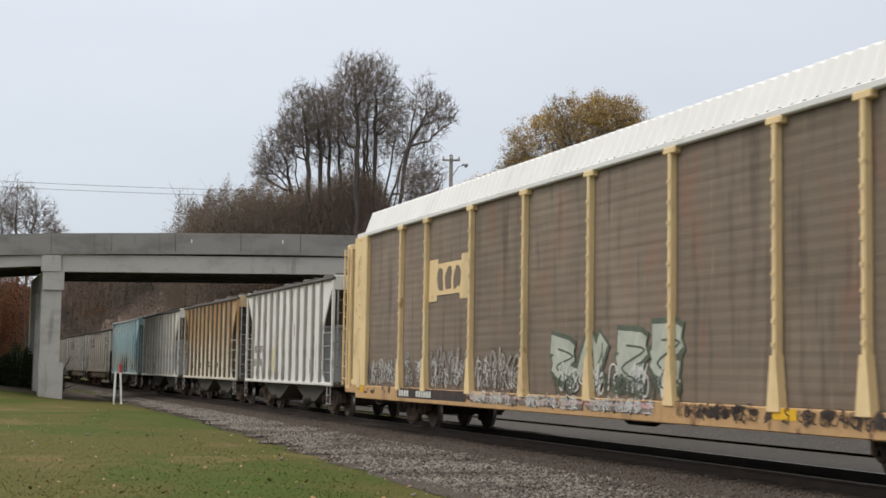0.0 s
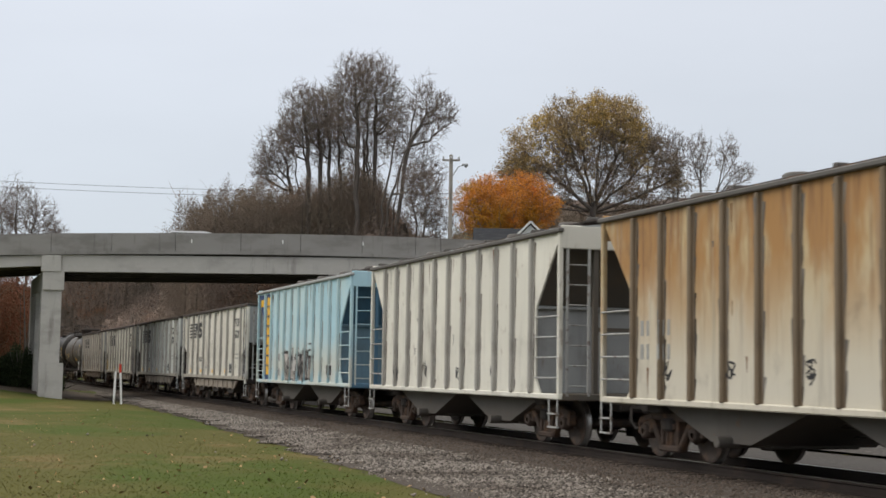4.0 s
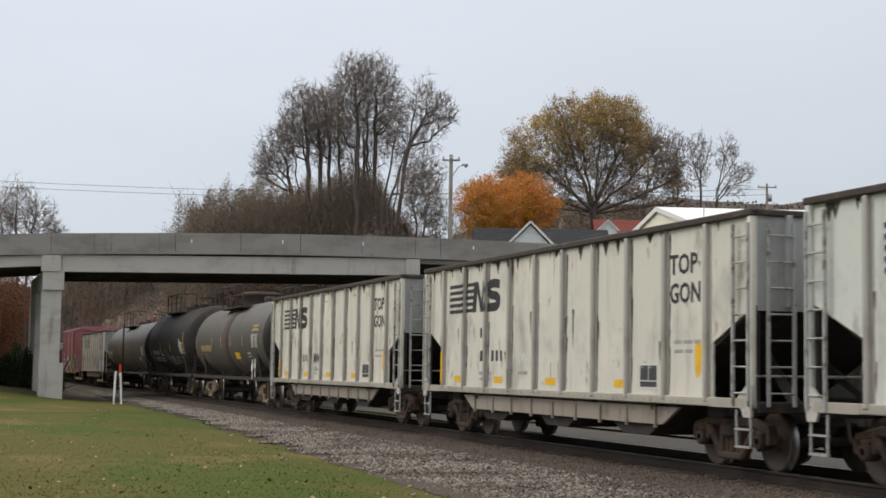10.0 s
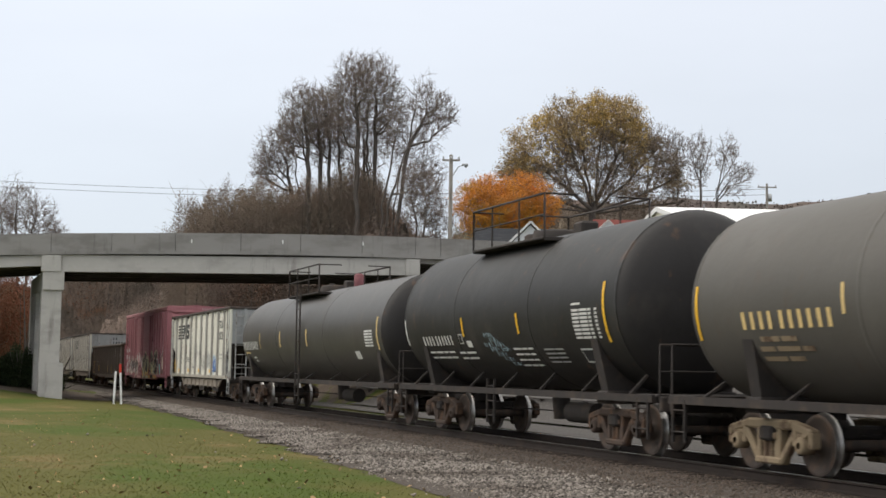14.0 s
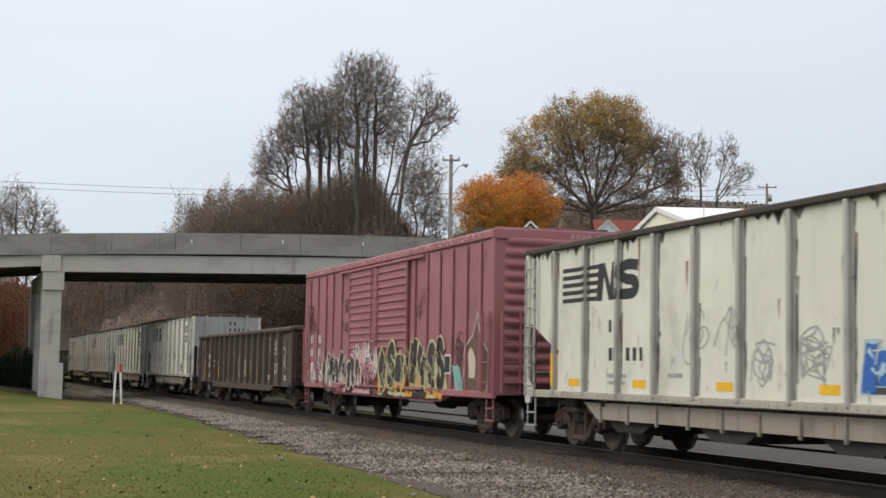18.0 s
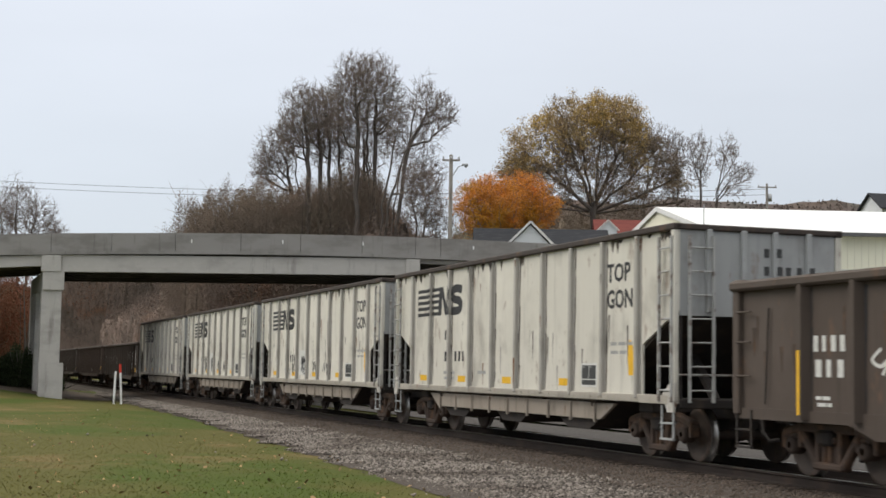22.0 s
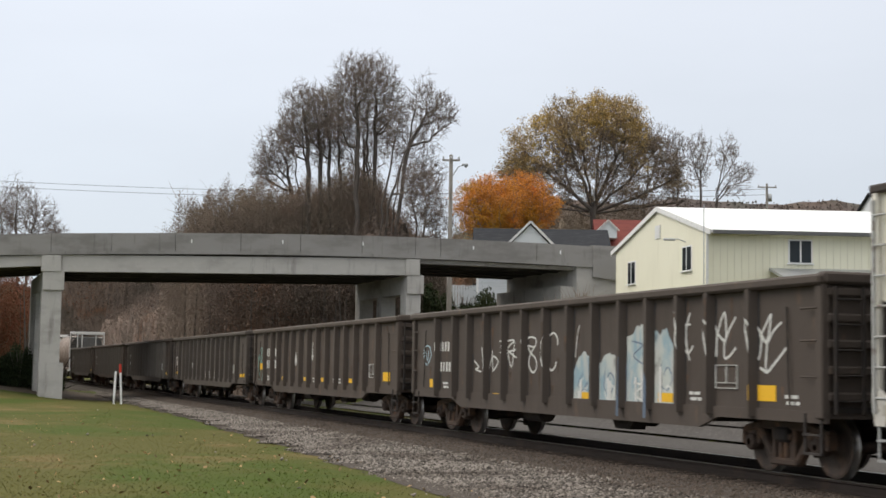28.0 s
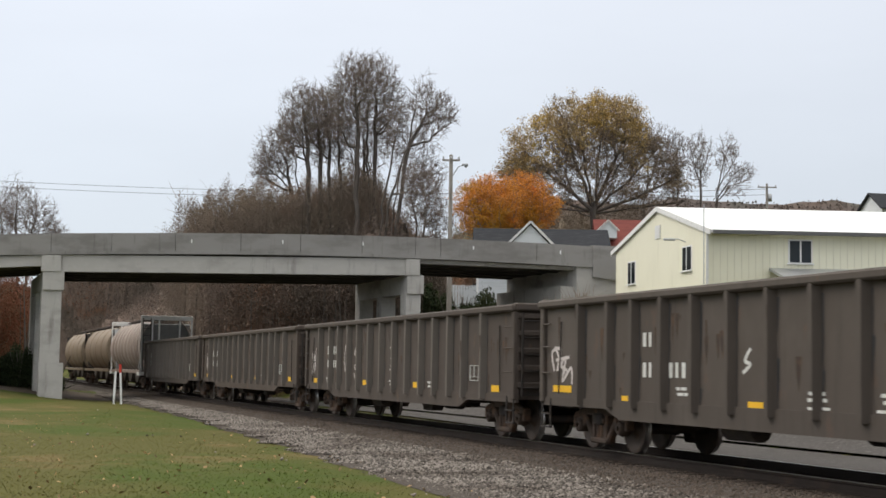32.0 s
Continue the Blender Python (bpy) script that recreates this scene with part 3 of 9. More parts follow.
axis_x = np.concatenate([[-3000, -1200, -600, -300, -180], np.arange(-120, -40, 6.0), np.arange(-40, 40, 1.0), np.arange(40, 121, 6.0), [180, 300, 600, 1200, 3000]])
axis_y = np.concatenate([[-600, -200, -80, -30], np.arange(-10, 110, 1.0), np.arange(110, 260, 6.0), [300, 420, 600, 1000, 2000, 4500]])
grid("ground", axis_x, axis_y, ground_z, M_grass, "mown green and straw-coloured autumn grass")


def strip(name, prof, s0, s1, n, material, label, wobble=0.0):
    """A bed laid along the track: prof is (across, height)."""
    vs, fs = [], []
    k = len(prof)
    for i in range(n + 1):
        s = s0 + (s1 - s0) * i / n
        for j, (d, z) in enumerate(prof):
            w = wobble * noise.noise((s * 0.45, j * 3.1, 0)) + wobble * 0.6 * noise.noise((s * 1.7, j * 3.1, 5)) if j in (0, 1, k - 1) else 0
            far = float(np.interp(s, [-12, -1, 21, 43], [-0.1, 0.6, 1.6, 1.95])) if j < 2 else 0
            p = on_track(s, d + w + far, z)
            if j == 0 and name == "ballast_bed":      # the outer edge lies on the turf
                p.z = max(z, float(ground_z(p.x, p.y)) + 0.012)
            vs.append(p)
    for i in range(n):
        for j in range(k - 1):
            a = i * k + j
            fs.append((a, a + 1, a + k + 1, a + k))
    return solid(name, Form().add(vs, fs), material, label, kind="structure")


strip("ballast_bed", [(-5.75, -0.56), (-5.1, -0.355), (-3.0, -0.30), (-1.9, -0.18), (1.9, -0.18), (3.0, -0.34), (3.6, -0.46)], -45, 520, 1000, M_ballast, "grey crushed-stone ballast bed beside the track", 0.35)
strip("gravel_road", [(3.3, -0.36), (7.6, -0.36), (8.2, -0.50)], -45, 200, 120, M_gravel, "pale grey gravel service road", 0.2)

# gravelled foot of the bank beyond the service road
sd, sy = np.linspace(7.2, 16.0, 24), np.linspace(-10, 75.5, 90)
yy, dd = np.meshgrid(sy, sd, indexing="ij")
xx = MID.x + (dd - (yy - MID.y) * OVER.y) / OVER.x
V = np.stack([xx.ravel(), yy.ravel(), np.maximum(ground_z(xx.ravel(), yy.ravel()) + 0.12, -0.375)], 1)
q = (np.arange(89)[:, None] * 24 + np.arange(23)[None]).ravel()
tagged(new("gravel_bank", bulk("gravel_bank", V, np.stack([q, q + 1, q + 25, q + 24], 1), M_gravel, True)), "dark grey gravelled bank beyond the track", kind="structure")

# bare earth sheets added under the bridge, to keep bounced light off the soffit
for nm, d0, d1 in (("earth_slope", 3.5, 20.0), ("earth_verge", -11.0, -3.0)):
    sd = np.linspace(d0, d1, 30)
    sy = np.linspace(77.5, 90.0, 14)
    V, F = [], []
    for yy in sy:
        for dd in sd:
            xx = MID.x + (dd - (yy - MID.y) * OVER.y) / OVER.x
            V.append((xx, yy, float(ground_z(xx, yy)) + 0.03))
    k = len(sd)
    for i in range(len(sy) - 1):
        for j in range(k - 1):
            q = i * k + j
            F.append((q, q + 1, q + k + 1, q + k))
    solid(nm, Form().add(V, F, True), M_dirt, "brown earth sheet added below the bridge to cut bounced light", kind="structure")

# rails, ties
strip("track_centre", [(-0.70, -0.196), (-0.66, -0.176), (0.66, -0.176), (0.70, -0.196)], -45, 300, 160, M_oily_shade, "oily stones between the rails with train shade painted in")
strip("track_shoulder", [(0.80, -0.20), (0.84, -0.172), (1.5, -0.172), (1.62, -0.20)], -45, 300, 160, M_oily_shade, "oily stones outside the far rail with train shade painted in")
track = thing("railway_track", "single track of rusty rails on dark timber ties", "railway track", kind="structure")
for s in (-1, 1):
    f = Form()
    d = s * 0.753
    prof = [(-0.076, -0.172), (-0.076, -0.160), (-0.012, -0.140), (-0.010, -0.045), (-0.036, -0.035), (-0.036, -0.004), (0.036, -0.004), (0.036, -0.035), (0.010, -0.045), (0.012, -0.140), (0.076, -0.160), (0.076, -0.172)]
    a, b = [on_track(-45, d + p, z) for p, z in prof], [on_track(500, d + p, z) for p, z in prof]
    k = len(prof)
    f.add(a + b, [(i, (i + 1) % k, (i + 1) % k + k, i + k) for i in range(k)])
    r = part("rail", f, M_rail, track, "rusty steel rail")
    f = Form()
    f.beam(on_track(-45, d, -0.002), on_track(500, d, -0.002), 0.062, 0.004)
    part("rail_head", f, M_railhead, r, "polished running surface")
tie_mesh = Form().box((0, 0, -0.25), (0.23, 2.6, 0.17), 0.015).mesh("tie", M_tie)
rng = random.Random(3)
for i in range(290):
    s = -40 + i * 0.5
    p = on_track(s, rng.uniform(-0.04, 0.04))
    part("tie", tie_mesh, None, track, at=pose(p.x, p.y, rng.uniform(-0.012, 0.004), 0, 0, TRACK_TURN + rng.uniform(-1, 1)))

# steel guard rail at the foot of the far bank
guard = thing("guard_rail", "low weathered steel guard rail beyond the track", "guard rail")
f = Form()
wave = [(0.0, 0.70), (-0.07, 0.66), (-0.07, 0.60), (0.0, 0.56), (0.0, 0.52), (-0.07, 0.48), (-0.07, 0.42), (0.0, 0.38)]
ends = [[on_track(q, 8.9 + a, z + 0.06) for a, z in wave] for q in (-22, 44)]
f.add(ends[0] + ends[1], [(i, i + 1, i + 9, i + 8) for i in range(7)])
part("beam", f, M_guard, guard, "wavy steel beam")
post = Form().box((0, 0, 0.30), (0.14, 0.16, 1.0), 0.015).mesh("post", M_dark)
for i in range(17):
    p = on_track(-20.2 + i * 3.9, 9.06)
    part("post", post, None, guard, at=pose(p.x, p.y, 0, 0, 0, TRACK_TURN))

# ---- bridge over the line ----
Y_B, W_B = 76.0, 9.4
SKEW = math.tan(HEAD)
bridge = thing("road_bridge", "grey concrete road overpass on square piers", "bridge", kind="structure")


def bx(x, dy):
    return x + SKEW * dy


def deck_piece(x0, x1, za0, za1, zb0, zb1, dy0, dy1):
    """A slab between x0 and x1: underside za, top zb at both ends, skewed to the track."""
    vs = []
    for x, za, zb in ((x0, za0, zb0), (x1, za1, zb1)):
        for dy in (dy0, dy1):
            vs += [(bx(x, dy), Y_B + dy, za), (bx(x, dy), Y_B + dy, zb)]
    return Form().add(vs, [(0, 1, 5, 4), (2, 6, 7, 3), (1, 3, 7, 5), (0, 4, 6, 2), (0, 2, 3, 1), (4, 5, 7, 6)])


joints = [-46, -36, -28, -20.35, -17.2, -13.9, -10.5, -7.4, -4.2, -1.42, -0.12, 4.87, 7.8]


def par_z(x):
    """Height of the deck's top edge: a slight crest over the line."""
    return 8.40 - 0.0016 * (x + 8) ** 2 if x > -8 else 8.40 - 0.0010 * (x + 8) ** 2


for side in (0, 1):
    d0, d1 = (0.0, 0.32) if side == 0 else (W_B - 0.32, W_B)
    for a, b in zip(joints, joints[1:]):
        z0, z1 = par_z(a), par_z(b)
        part("parapet_panel", deck_piece(a + 0.012, b - 0.012, z0 - 0.93, z1 - 0.93, z0, z1, d0, d1), M_parapet, bridge)
    for a, b in zip(joints[::1], joints[1:]):
        z0, z1 = par_z(a), par_z(b)
        q0, q1 = (d0 - 0.04, d1 + 0.4) if side == 0 else (d0 - 0.4, d1 + 0.04)
        part("deck_edge", deck_piece(a, b, z0 - 1.10, z1 - 1.10, z0 - 0.931, z1 - 0.931, q0, q1), M_parapet, bridge)
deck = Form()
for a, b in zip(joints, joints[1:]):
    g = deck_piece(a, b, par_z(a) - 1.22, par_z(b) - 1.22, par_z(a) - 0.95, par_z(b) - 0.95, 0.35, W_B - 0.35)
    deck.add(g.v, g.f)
part("road_deck", deck, M_soffit, bridge, "concrete deck slab with its underside shade painted dark")
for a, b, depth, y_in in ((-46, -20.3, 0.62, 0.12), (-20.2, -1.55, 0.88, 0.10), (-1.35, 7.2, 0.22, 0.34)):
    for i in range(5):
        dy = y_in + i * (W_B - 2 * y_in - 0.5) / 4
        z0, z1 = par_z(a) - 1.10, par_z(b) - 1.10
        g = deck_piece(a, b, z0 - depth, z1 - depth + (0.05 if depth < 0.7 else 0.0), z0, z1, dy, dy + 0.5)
        part("girder", g, M_concrete if dy < 1 else M_soffit, bridge, "pale concrete beam" if dy < 1 else "inner beam with its shade painted dark")
for x, wid in ((-20.21, 1.19), (-1.45, 0.92)):
    zc = par_z(x) - 1.10 - 0.88
    part("pier_cap", deck_piece(x - wid / 2 + 0.10, x + wid / 2 + 0.02, zc - 0.95, zc - 0.95, zc, zc, 0.0, W_B), M_concrete, bridge, "stained concrete cap beam")
    part("pier_block", deck_piece(x - wid / 2 + 0.0, x + wid / 2 - 0.2, zc, zc, zc + 0.84, zc + 0.84, -0.05, 0.45), M_concrete, bridge)
    for dy in (0.15, W_B / 2 - 0.4, W_B - 1.0):
        part("pier_column", deck_piece(x - wid / 2 + 0.08, x + wid / 2 - 0.08, -0.8, -0.8, zc - 0.95, zc - 0.95, dy, dy + 0.9), M_concrete, bridge)
    part("crash_wall", deck_piece(x - 0.2, x + wid / 2 + 0.12, -0.8, -0.8, 1.55, 1.55, -0.05, W_B), M_concrete, bridge, "low crash wall round the columns")
# abutment on the far side
part("abutment", deck_piece(7.0, 10.2, 0, 0, 7.25, 7.2, 0.1, W_B), M_concrete, bridge, "concrete abutment with a wing wall")
part("bearing_seat", deck_piece(6.3, 7.0, 0, 0, 5.95, 5.9, 0.4, W_B - 0.3), M_concrete, bridge)
part("wing_parapet", deck_piece(7.77, 9.35, 6.4, 6.2, 8.05, 8.0, -0.1, 0.35), M_parapet, bridge)
road = Form()
for a, b in zip(joints, joints[1:]):
    g = deck_piece(a, b, par_z(a) - 0.948, par_z(b) - 0.948, par_z(a) - 0.90, par_z(b) - 0.90, 0.36, W_B - 0.36)
    road.add(g.v, g.f)
g = deck_piece(7.75, 60, 6.9, 6.9, par_z(7.75) - 0.90, 7.36, 0.36, W_B - 0.36)
road.add(g.v, g.f)
part("road_surface", road, M_asphalt, bridge, "worn asphalt road over the bridge")
# reflector tabs and dark seams on the parapet face
for i, x in enumerate((-13.05, -8.32, -4.15, 1.58, 6.1)):
    part("delineator", Form().box((x, Y_B - 0.03, par_z(x) - 0.42), (0.07, 0.03, 0.20), 0.01), M_post_white, bridge)

# ---- buildings beyond the line ----
def frame_window(parent, m, w, h, panes=2, mat=None):
    """A sliding window set into a wall whose face is the plane y = 0 of m, outward -y."""
    wd = part("window", Form().box((0, 0.02, 0), (w + 0.14, 0.10, h + 0.14), 0.02), M_trim, parent, at=m)
    part("window_reveal", Form().box((0, -0.032, 0), (w, 0.02, h)), M_glass, wd)
    for i in range(1, panes):
        part("mullion", Form().box((-w / 2 + i * w / panes, -0.045, 0), (0.07, 0.03, h)), M_trim, wd)
    part("sill", Form().box((0, -0.06, -h / 2 - 0.06), (w + 0.24, 0.10, 0.06), 0.01), M_trim, wd)
    return wd


shed = thing("metal_building", "long cream metal-sided building with a white low-pitched roof", "building")
SX, SY, EAVE, RISE, BASE = 11.25, 62.0, 7.50, 1.50, 3.2
GW = Vector((-2.55, 11.6, 0))                 # along the gable wall, away
LW = Vector((1.0, 0.06, 0)).normalized()      # along the long wall
C0 = Vector((SX, SY, 0))
LEN = 26.0
gn, gl = GW.normalized(), GW.length


def wall_between(p, q, z0, z1, t=0.12):
    d = (q - p).normalized()
    n = Vector((d.y, -d.x, 0)) * t
    vs = [p, q, q - n, p - n]
    return Form().add([(v.x, v.y, z0) for v in vs] + [(v.x, v.y, z1) for v in vs], [(0, 1, 5, 4), (1, 2, 6, 5), (2, 3, 7, 6), (3, 0, 4, 7), (4, 5, 6, 7), (3, 2, 1, 0)])


long_wall = part("wall", wall_between(C0, C0 + LW * LEN, BASE, EAVE), M_siding, shed, "ribbed cream siding")
# upright siding ribs on the long wall
rib = Form().box((0, -0.008, (BASE + EAVE) / 2), (0.04, 0.024, EAVE - BASE), 0.008).mesh("siding_rib", M_siding)
for i in range(84):
    p = C0 + LW * (0.2 + i * 0.305)
    part("siding_rib", rib, None, long_wall, at=pose(p.x, p.y, 0, 0, 0, math.degrees(math.atan2(LW.y, LW.x))))
f = Form()
A, B, T = C0 + Vector((0, 0, 0)), C0 + GW, C0 + GW * 0.5
for k, off in ((0, 0.0), (1, 0.12)):
    o = LW * off
    vs = [(A + o).to_tuple()[:2] + (BASE,), (B + o).to_tuple()[:2] + (BASE,), (B + o).to_tuple()[:2] + (EAVE,), (T + o).to_tuple()[:2] + (EAVE + RISE,), (A + o).to_tuple()[:2] + (EAVE,)]
    f.add(vs, [(4, 3, 2, 1, 0) if k == 0 else (0, 1, 2, 3, 4)])
gable = part("gable_wall", f, M_siding, shed, "cream gable end")
part("wall", wall_between(C0 + GW + LW * LEN, C0 + GW, BASE, EAVE), M_siding, shed)
part("wall", wall_between(C0 + LW * LEN, C0 + GW + LW * LEN, BASE, EAVE), M_siding, shed)
for s in (0, 1):
    e0 = C0 - LW * 0.10 + (gn * -0.45 if s == 0 else GW + gn * 0.45)
    r0 = C0 - LW * 0.10 + GW * 0.5
    ze = EAVE - 0.06
    vs = [Vector((e0.x, e0.y, ze)), Vector((r0.x, r0.y, EAVE + RISE + 0.06)), Vector((r0.x, r0.y, EAVE + RISE + 0.06)) + LW * (LEN + 0.2), Vector((e0.x, e0.y, ze)) + LW * (LEN + 0.2)]
    up = Vector((0, 0, 0.12))
    q = [(0, 1, 2, 3), (7, 6, 5, 4), (0, 4, 5, 1), (1, 5, 6, 2), (2, 6, 7, 3), (3, 7, 4, 0)]
    part("roof_slope", Form().add(vs + [v + up for v in vs], q if s else [t[::-1] for t in q]), M_metalroof, shed, "white metal roof")
    part("rake_trim", Form().beam(vs[0] + Vector((0, 0, 0.02)), vs[1] + Vector((0, 0, 0.02)), 0.05, 0.22), M_trim, shed)
part("gutter", Form().beam(C0 - gn * 0.50 + Vector((0, 0, EAVE - 0.04)), C0 - gn * 0.50 + LW * (LEN + 0.3) + Vector((0, 0, EAVE - 0.04)), 0.14, 0.16), M_fascia, shed, "dark grey gutter")
p = C0 - gn * 0.1 - LW * 0.1
part("downspout", Form().beam((p.x, p.y, BASE), (p.x, p.y, EAVE - 0.1), 0.1, 0.1), M_trim, shed)
g_turn = math.degrees(math.atan2(-gn.y, -gn.x))


def on_gable(u, z):
    q = C0 + GW * u
    return pose(q.x, q.y, z, 0, 0, g_turn)


frame_window(shed, on_gable(0.80, 6.32), 0.95, 1.02)
frame_window(shed, on_gable(0.20, 6.52), 0.98, 1.0)
part("gable_vent", Form().box((0, -0.03, 0), (0.62, 0.06, 0.62), 0.01).box((0, -0.07, 0.15), (0.5, 0.03, 0.05)).box((0, -0.07, 0.0), (0.5, 0.03, 0.05)).box((0, -0.07, -0.15), (0.5, 0.03, 0.05)), M_trim, shed, "louvred gable vent", at=on_gable(0.5, 8.0))
f = Form().tube([(0, 0, 0.0), (0, -0.35, 0.12), (0, -0.6, 0.10)], 0.025, 6)
f.box((0, -0.75, 0.08), (0.22, 0.5, 0.10), 0.04)
part("wall_lamp", f, M_galv, shed, "grey area lamp on an arm", at=on_gable(0.22, 7.28))
q = C0 + LW * 3.95
frame_window(shed, pose(q.x, q.y, 6.72, 0, 0, math.degrees(math.atan2(LW.y, LW.x))), 0.92, 0.92)
# conduit mast at the corner
part("conduit_mast", Form().tube([(SX - 0.25, SY - 0.3, BASE), (SX - 0.25, SY - 0.3, 8.6)], 0.022, 6), M_galv, shed)
# lean-to roof in front of the long wall
f = Form()
q0, q1 = C0 + LW * 2.6, C0 + LW * 12
vs = [Vector((q0.x, q0.y - 0.02, 6.0)), Vector((q1.x, q1.y - 0.02, 6.0)), Vector((q1.x, q1.y - 2.6, 5.5)), Vector((q0.x, q0.y - 2.6, 5.5))]
f.add(vs + [v - Vector((0, 0, 0.12)) for v in vs], [(3, 2, 1, 0), (4, 5, 6, 7), (0, 1, 5, 4), (1, 2, 6, 5), (2, 3, 7, 6), (3, 0, 4, 7)])
f.box((q0.x + 0.1, q0.y - 2.5, 4.3), (0.12, 0.12, 2.4)).box((q1.x - 0.1, q1.y - 2.5, 4.3), (0.12, 0.12, 2.4))
part("lean_to", f, M_galv, shed, "grey metal lean-to roof on posts")


def house(name, label, x, y, z0, w, d, eave, ridge, wall, roof, turn=0.0):
    """A gabled house: w along its ridge, d across it."""
    h = thing(name, label, "house", at=pose(x, y, z0, 0, 0, turn))
    f = Form().box((0, 0, eave / 2), (w, d, eave))
    f.prism([(-d / 2, eave), (d / 2, eave), (0, ridge)], -w / 2, w / 2, "x")
    part("wall", f, wall, h)
    for s in (-1, 1):
        a = Vector((0, s * (d / 2 + 0.4), eave - 0.2))
        k = (ridge - eave) / (d / 2)
        a.z = eave - 0.4 * k
        b = Vector((0, 0, ridge))
        m = (a + b) / 2
        g = Form()
        vs = [Vector((-w / 2 - 0.35, a.y, a.z)), Vector((w / 2 + 0.35, a.y, a.z)), Vector((w / 2 + 0.35, 0, ridge)), Vector((-w / 2 - 0.35, 0, ridge))]
        up = Vector((0, 0, 0.16))
        g.add([v + Vector((0, 0, 0.02)) for v in vs] + [v + up for v in vs], [(0, 1, 2, 3), (7, 6, 5, 4), (0, 4, 5, 1), (1, 5, 6, 2), (2, 6, 7, 3), (3, 7, 4, 0)] if s > 0 else [(3, 2, 1, 0), (4, 5, 6, 7), (1, 5, 4, 0), (2, 6, 5, 1), (3, 7, 6, 2), (0, 4, 7, 3)])
        part("roof", g, roof, h)
    return h


h1 = house("house", "white clapboard house with a charcoal shingle roof behind the bridge", 6.7, 101.0, 5.6, 8.6, 6.4, 3.6, 5.55, M_whitewall, M_shingle)
f = Form()
f.prism([(-2.9, 3.6), (0.95, 3.6), (-0.95, 5.52)], -4.6, 0.0)
part("front_gable", f, M_whitewall, h1, "white front gable")
for s in (-1, 1):
    a, b = Vector((-0.95 + s * 2.2, 0, 3.52)), Vector((-0.95, 0, 5.72))
    g = Form()
    g.beam((a.x, -4.75, a.z), (b.x, -4.75, b.z), 0.14, 0.20, up=(0, 1, 0))
    part("gable_trim", g, M_trim, h1)
    g = Form()
    vs = [Vector((a.x, -4.7, a.z)), Vector((b.x, -4.7, b.z)), Vector((b.x, 0.2, b.z)), Vector((a.x, 0.2, a.z))]
    up = Vector((0, 0, 0.1))
    q = [(0, 1, 2, 3), (7, 6, 5, 4), (0, 4, 5, 1), (1, 5, 6, 2), (2, 6, 7, 3), (3, 7, 4, 0)]
    part("gable_roof", Form().add(vs + [v + up for v in vs], q if s < 0 else [t[::-1] for t in q]), M_shingle, h1)
h2 = house("house", "small house with a red-brown shingle roof", 15.2, 108.0, 6.0, 7.6, 6.5, 3.4, 6.6, M_whitewall, M_redroof)
f = Form()
f.prism([(-4.05, 5.1), (-2.75, 5.1), (-2.75, 5.7), (-3.4, 6.3), (-4.05, 5.7)], -3.3, -0.4)
part("dormer", f, M_whitewall, h2, "white dormer")
for s in (-1, 1):
    part("dormer_trim", Form().beam((-3.4, -3.36, 6.38), (-3.4 + s * 0.8, -3.36, 5.62), 0.08, 0.16, up=(0, 1, 0)), M_trim, h2)
h3 = house("house", "pale grey gabled house with a dark roof on the rise", 46.2, 150.0, 14.6, 5.0, 4.5, 4.0, 5.5, M_whitewall, M_shingle, 12)
h4 = house("house", "low white house seen below the bridge", 4.6, 112.0, 5.2, 6.0, 5.0, 2.2, 3.4, M_whitewall, M_shingle, 82)
# pale board fence below the second span
fence = thing("board_fence", "weathered white board fence below the bridge", "fence")
fb = Form().box((0, 0, 0.95), (0.16, 0.03, 1.9), 0.005).mesh("fence_board", M_whitewall)
for i in range(34):
    part("fence_board", fb, None, fence, at=(0.6 + i * 0.19, 104.0, 5.6 + 0.02 * math.sin(i * 1.7)))
part("fence_rail", Form().box((3.7, 104.05, 6.0), (6.6, 0.06, 0.1)).box((3.7, 104.05, 7.1), (6.6, 0.06, 0.1)), M_whitewall, fence)


# ---- poles, wires, markers ----
def pole(x, y, z0, z1, arm=1.3, lamp=True, transformer=False):
    p = thing("utility_pole", "weathered wooden utility pole with a crossarm", "utility pole", at=(x, y, 0))
    part("pole_shaft", Form().tube([(0, 0, z0), (0, 0, z1)], [0.16, 0.11], 10), M_pole, p)
    part("crossarm", Form().box((0, -0.12, z1 - 0.35), (arm, 0.1, 0.12), 0.01), M_pole, p)
    for i in range(3):
        part("insulator", Form().lathe([(z1 - 0.29, 0.04), (z1 - 0.20, 0.06), (z1 - 0.12, 0.05), (z1 - 0.12, 0.005)], "z", (-arm / 2 + 0.08 + i * (arm - 0.16) / 2, -0.12, 0), 8), M_galv, p)
    if lamp:
        part("lamp_arm", Form().tube([(0.08, 0, z1 - 1.35), (0.45, -0.1, z1 - 0.75), (0.8, -0.15, z1 - 0.62)], 0.03, 6), M_galv, p)
        part("lamp_head", Form().box((0.86, -0.16, z1 - 0.62), (0.38, 0.2, 0.12), 0.05).lathe([(z1 - 0.80, 0.05), (z1 - 0.72, 0.12), (z1 - 0.68, 0.12)], "z", (0.92, -0.16, 0), 10), M_galv, p)
    if transformer:
        part("transformer", Form().lathe([(z1 - 1.7, 0.01), (z1 - 1.7, 0.2), (z1 - 1.0, 0.2), (z1 - 0.95, 0.01)], "z", (0.28, 0, 0), 12), M_galv, p)
    return p


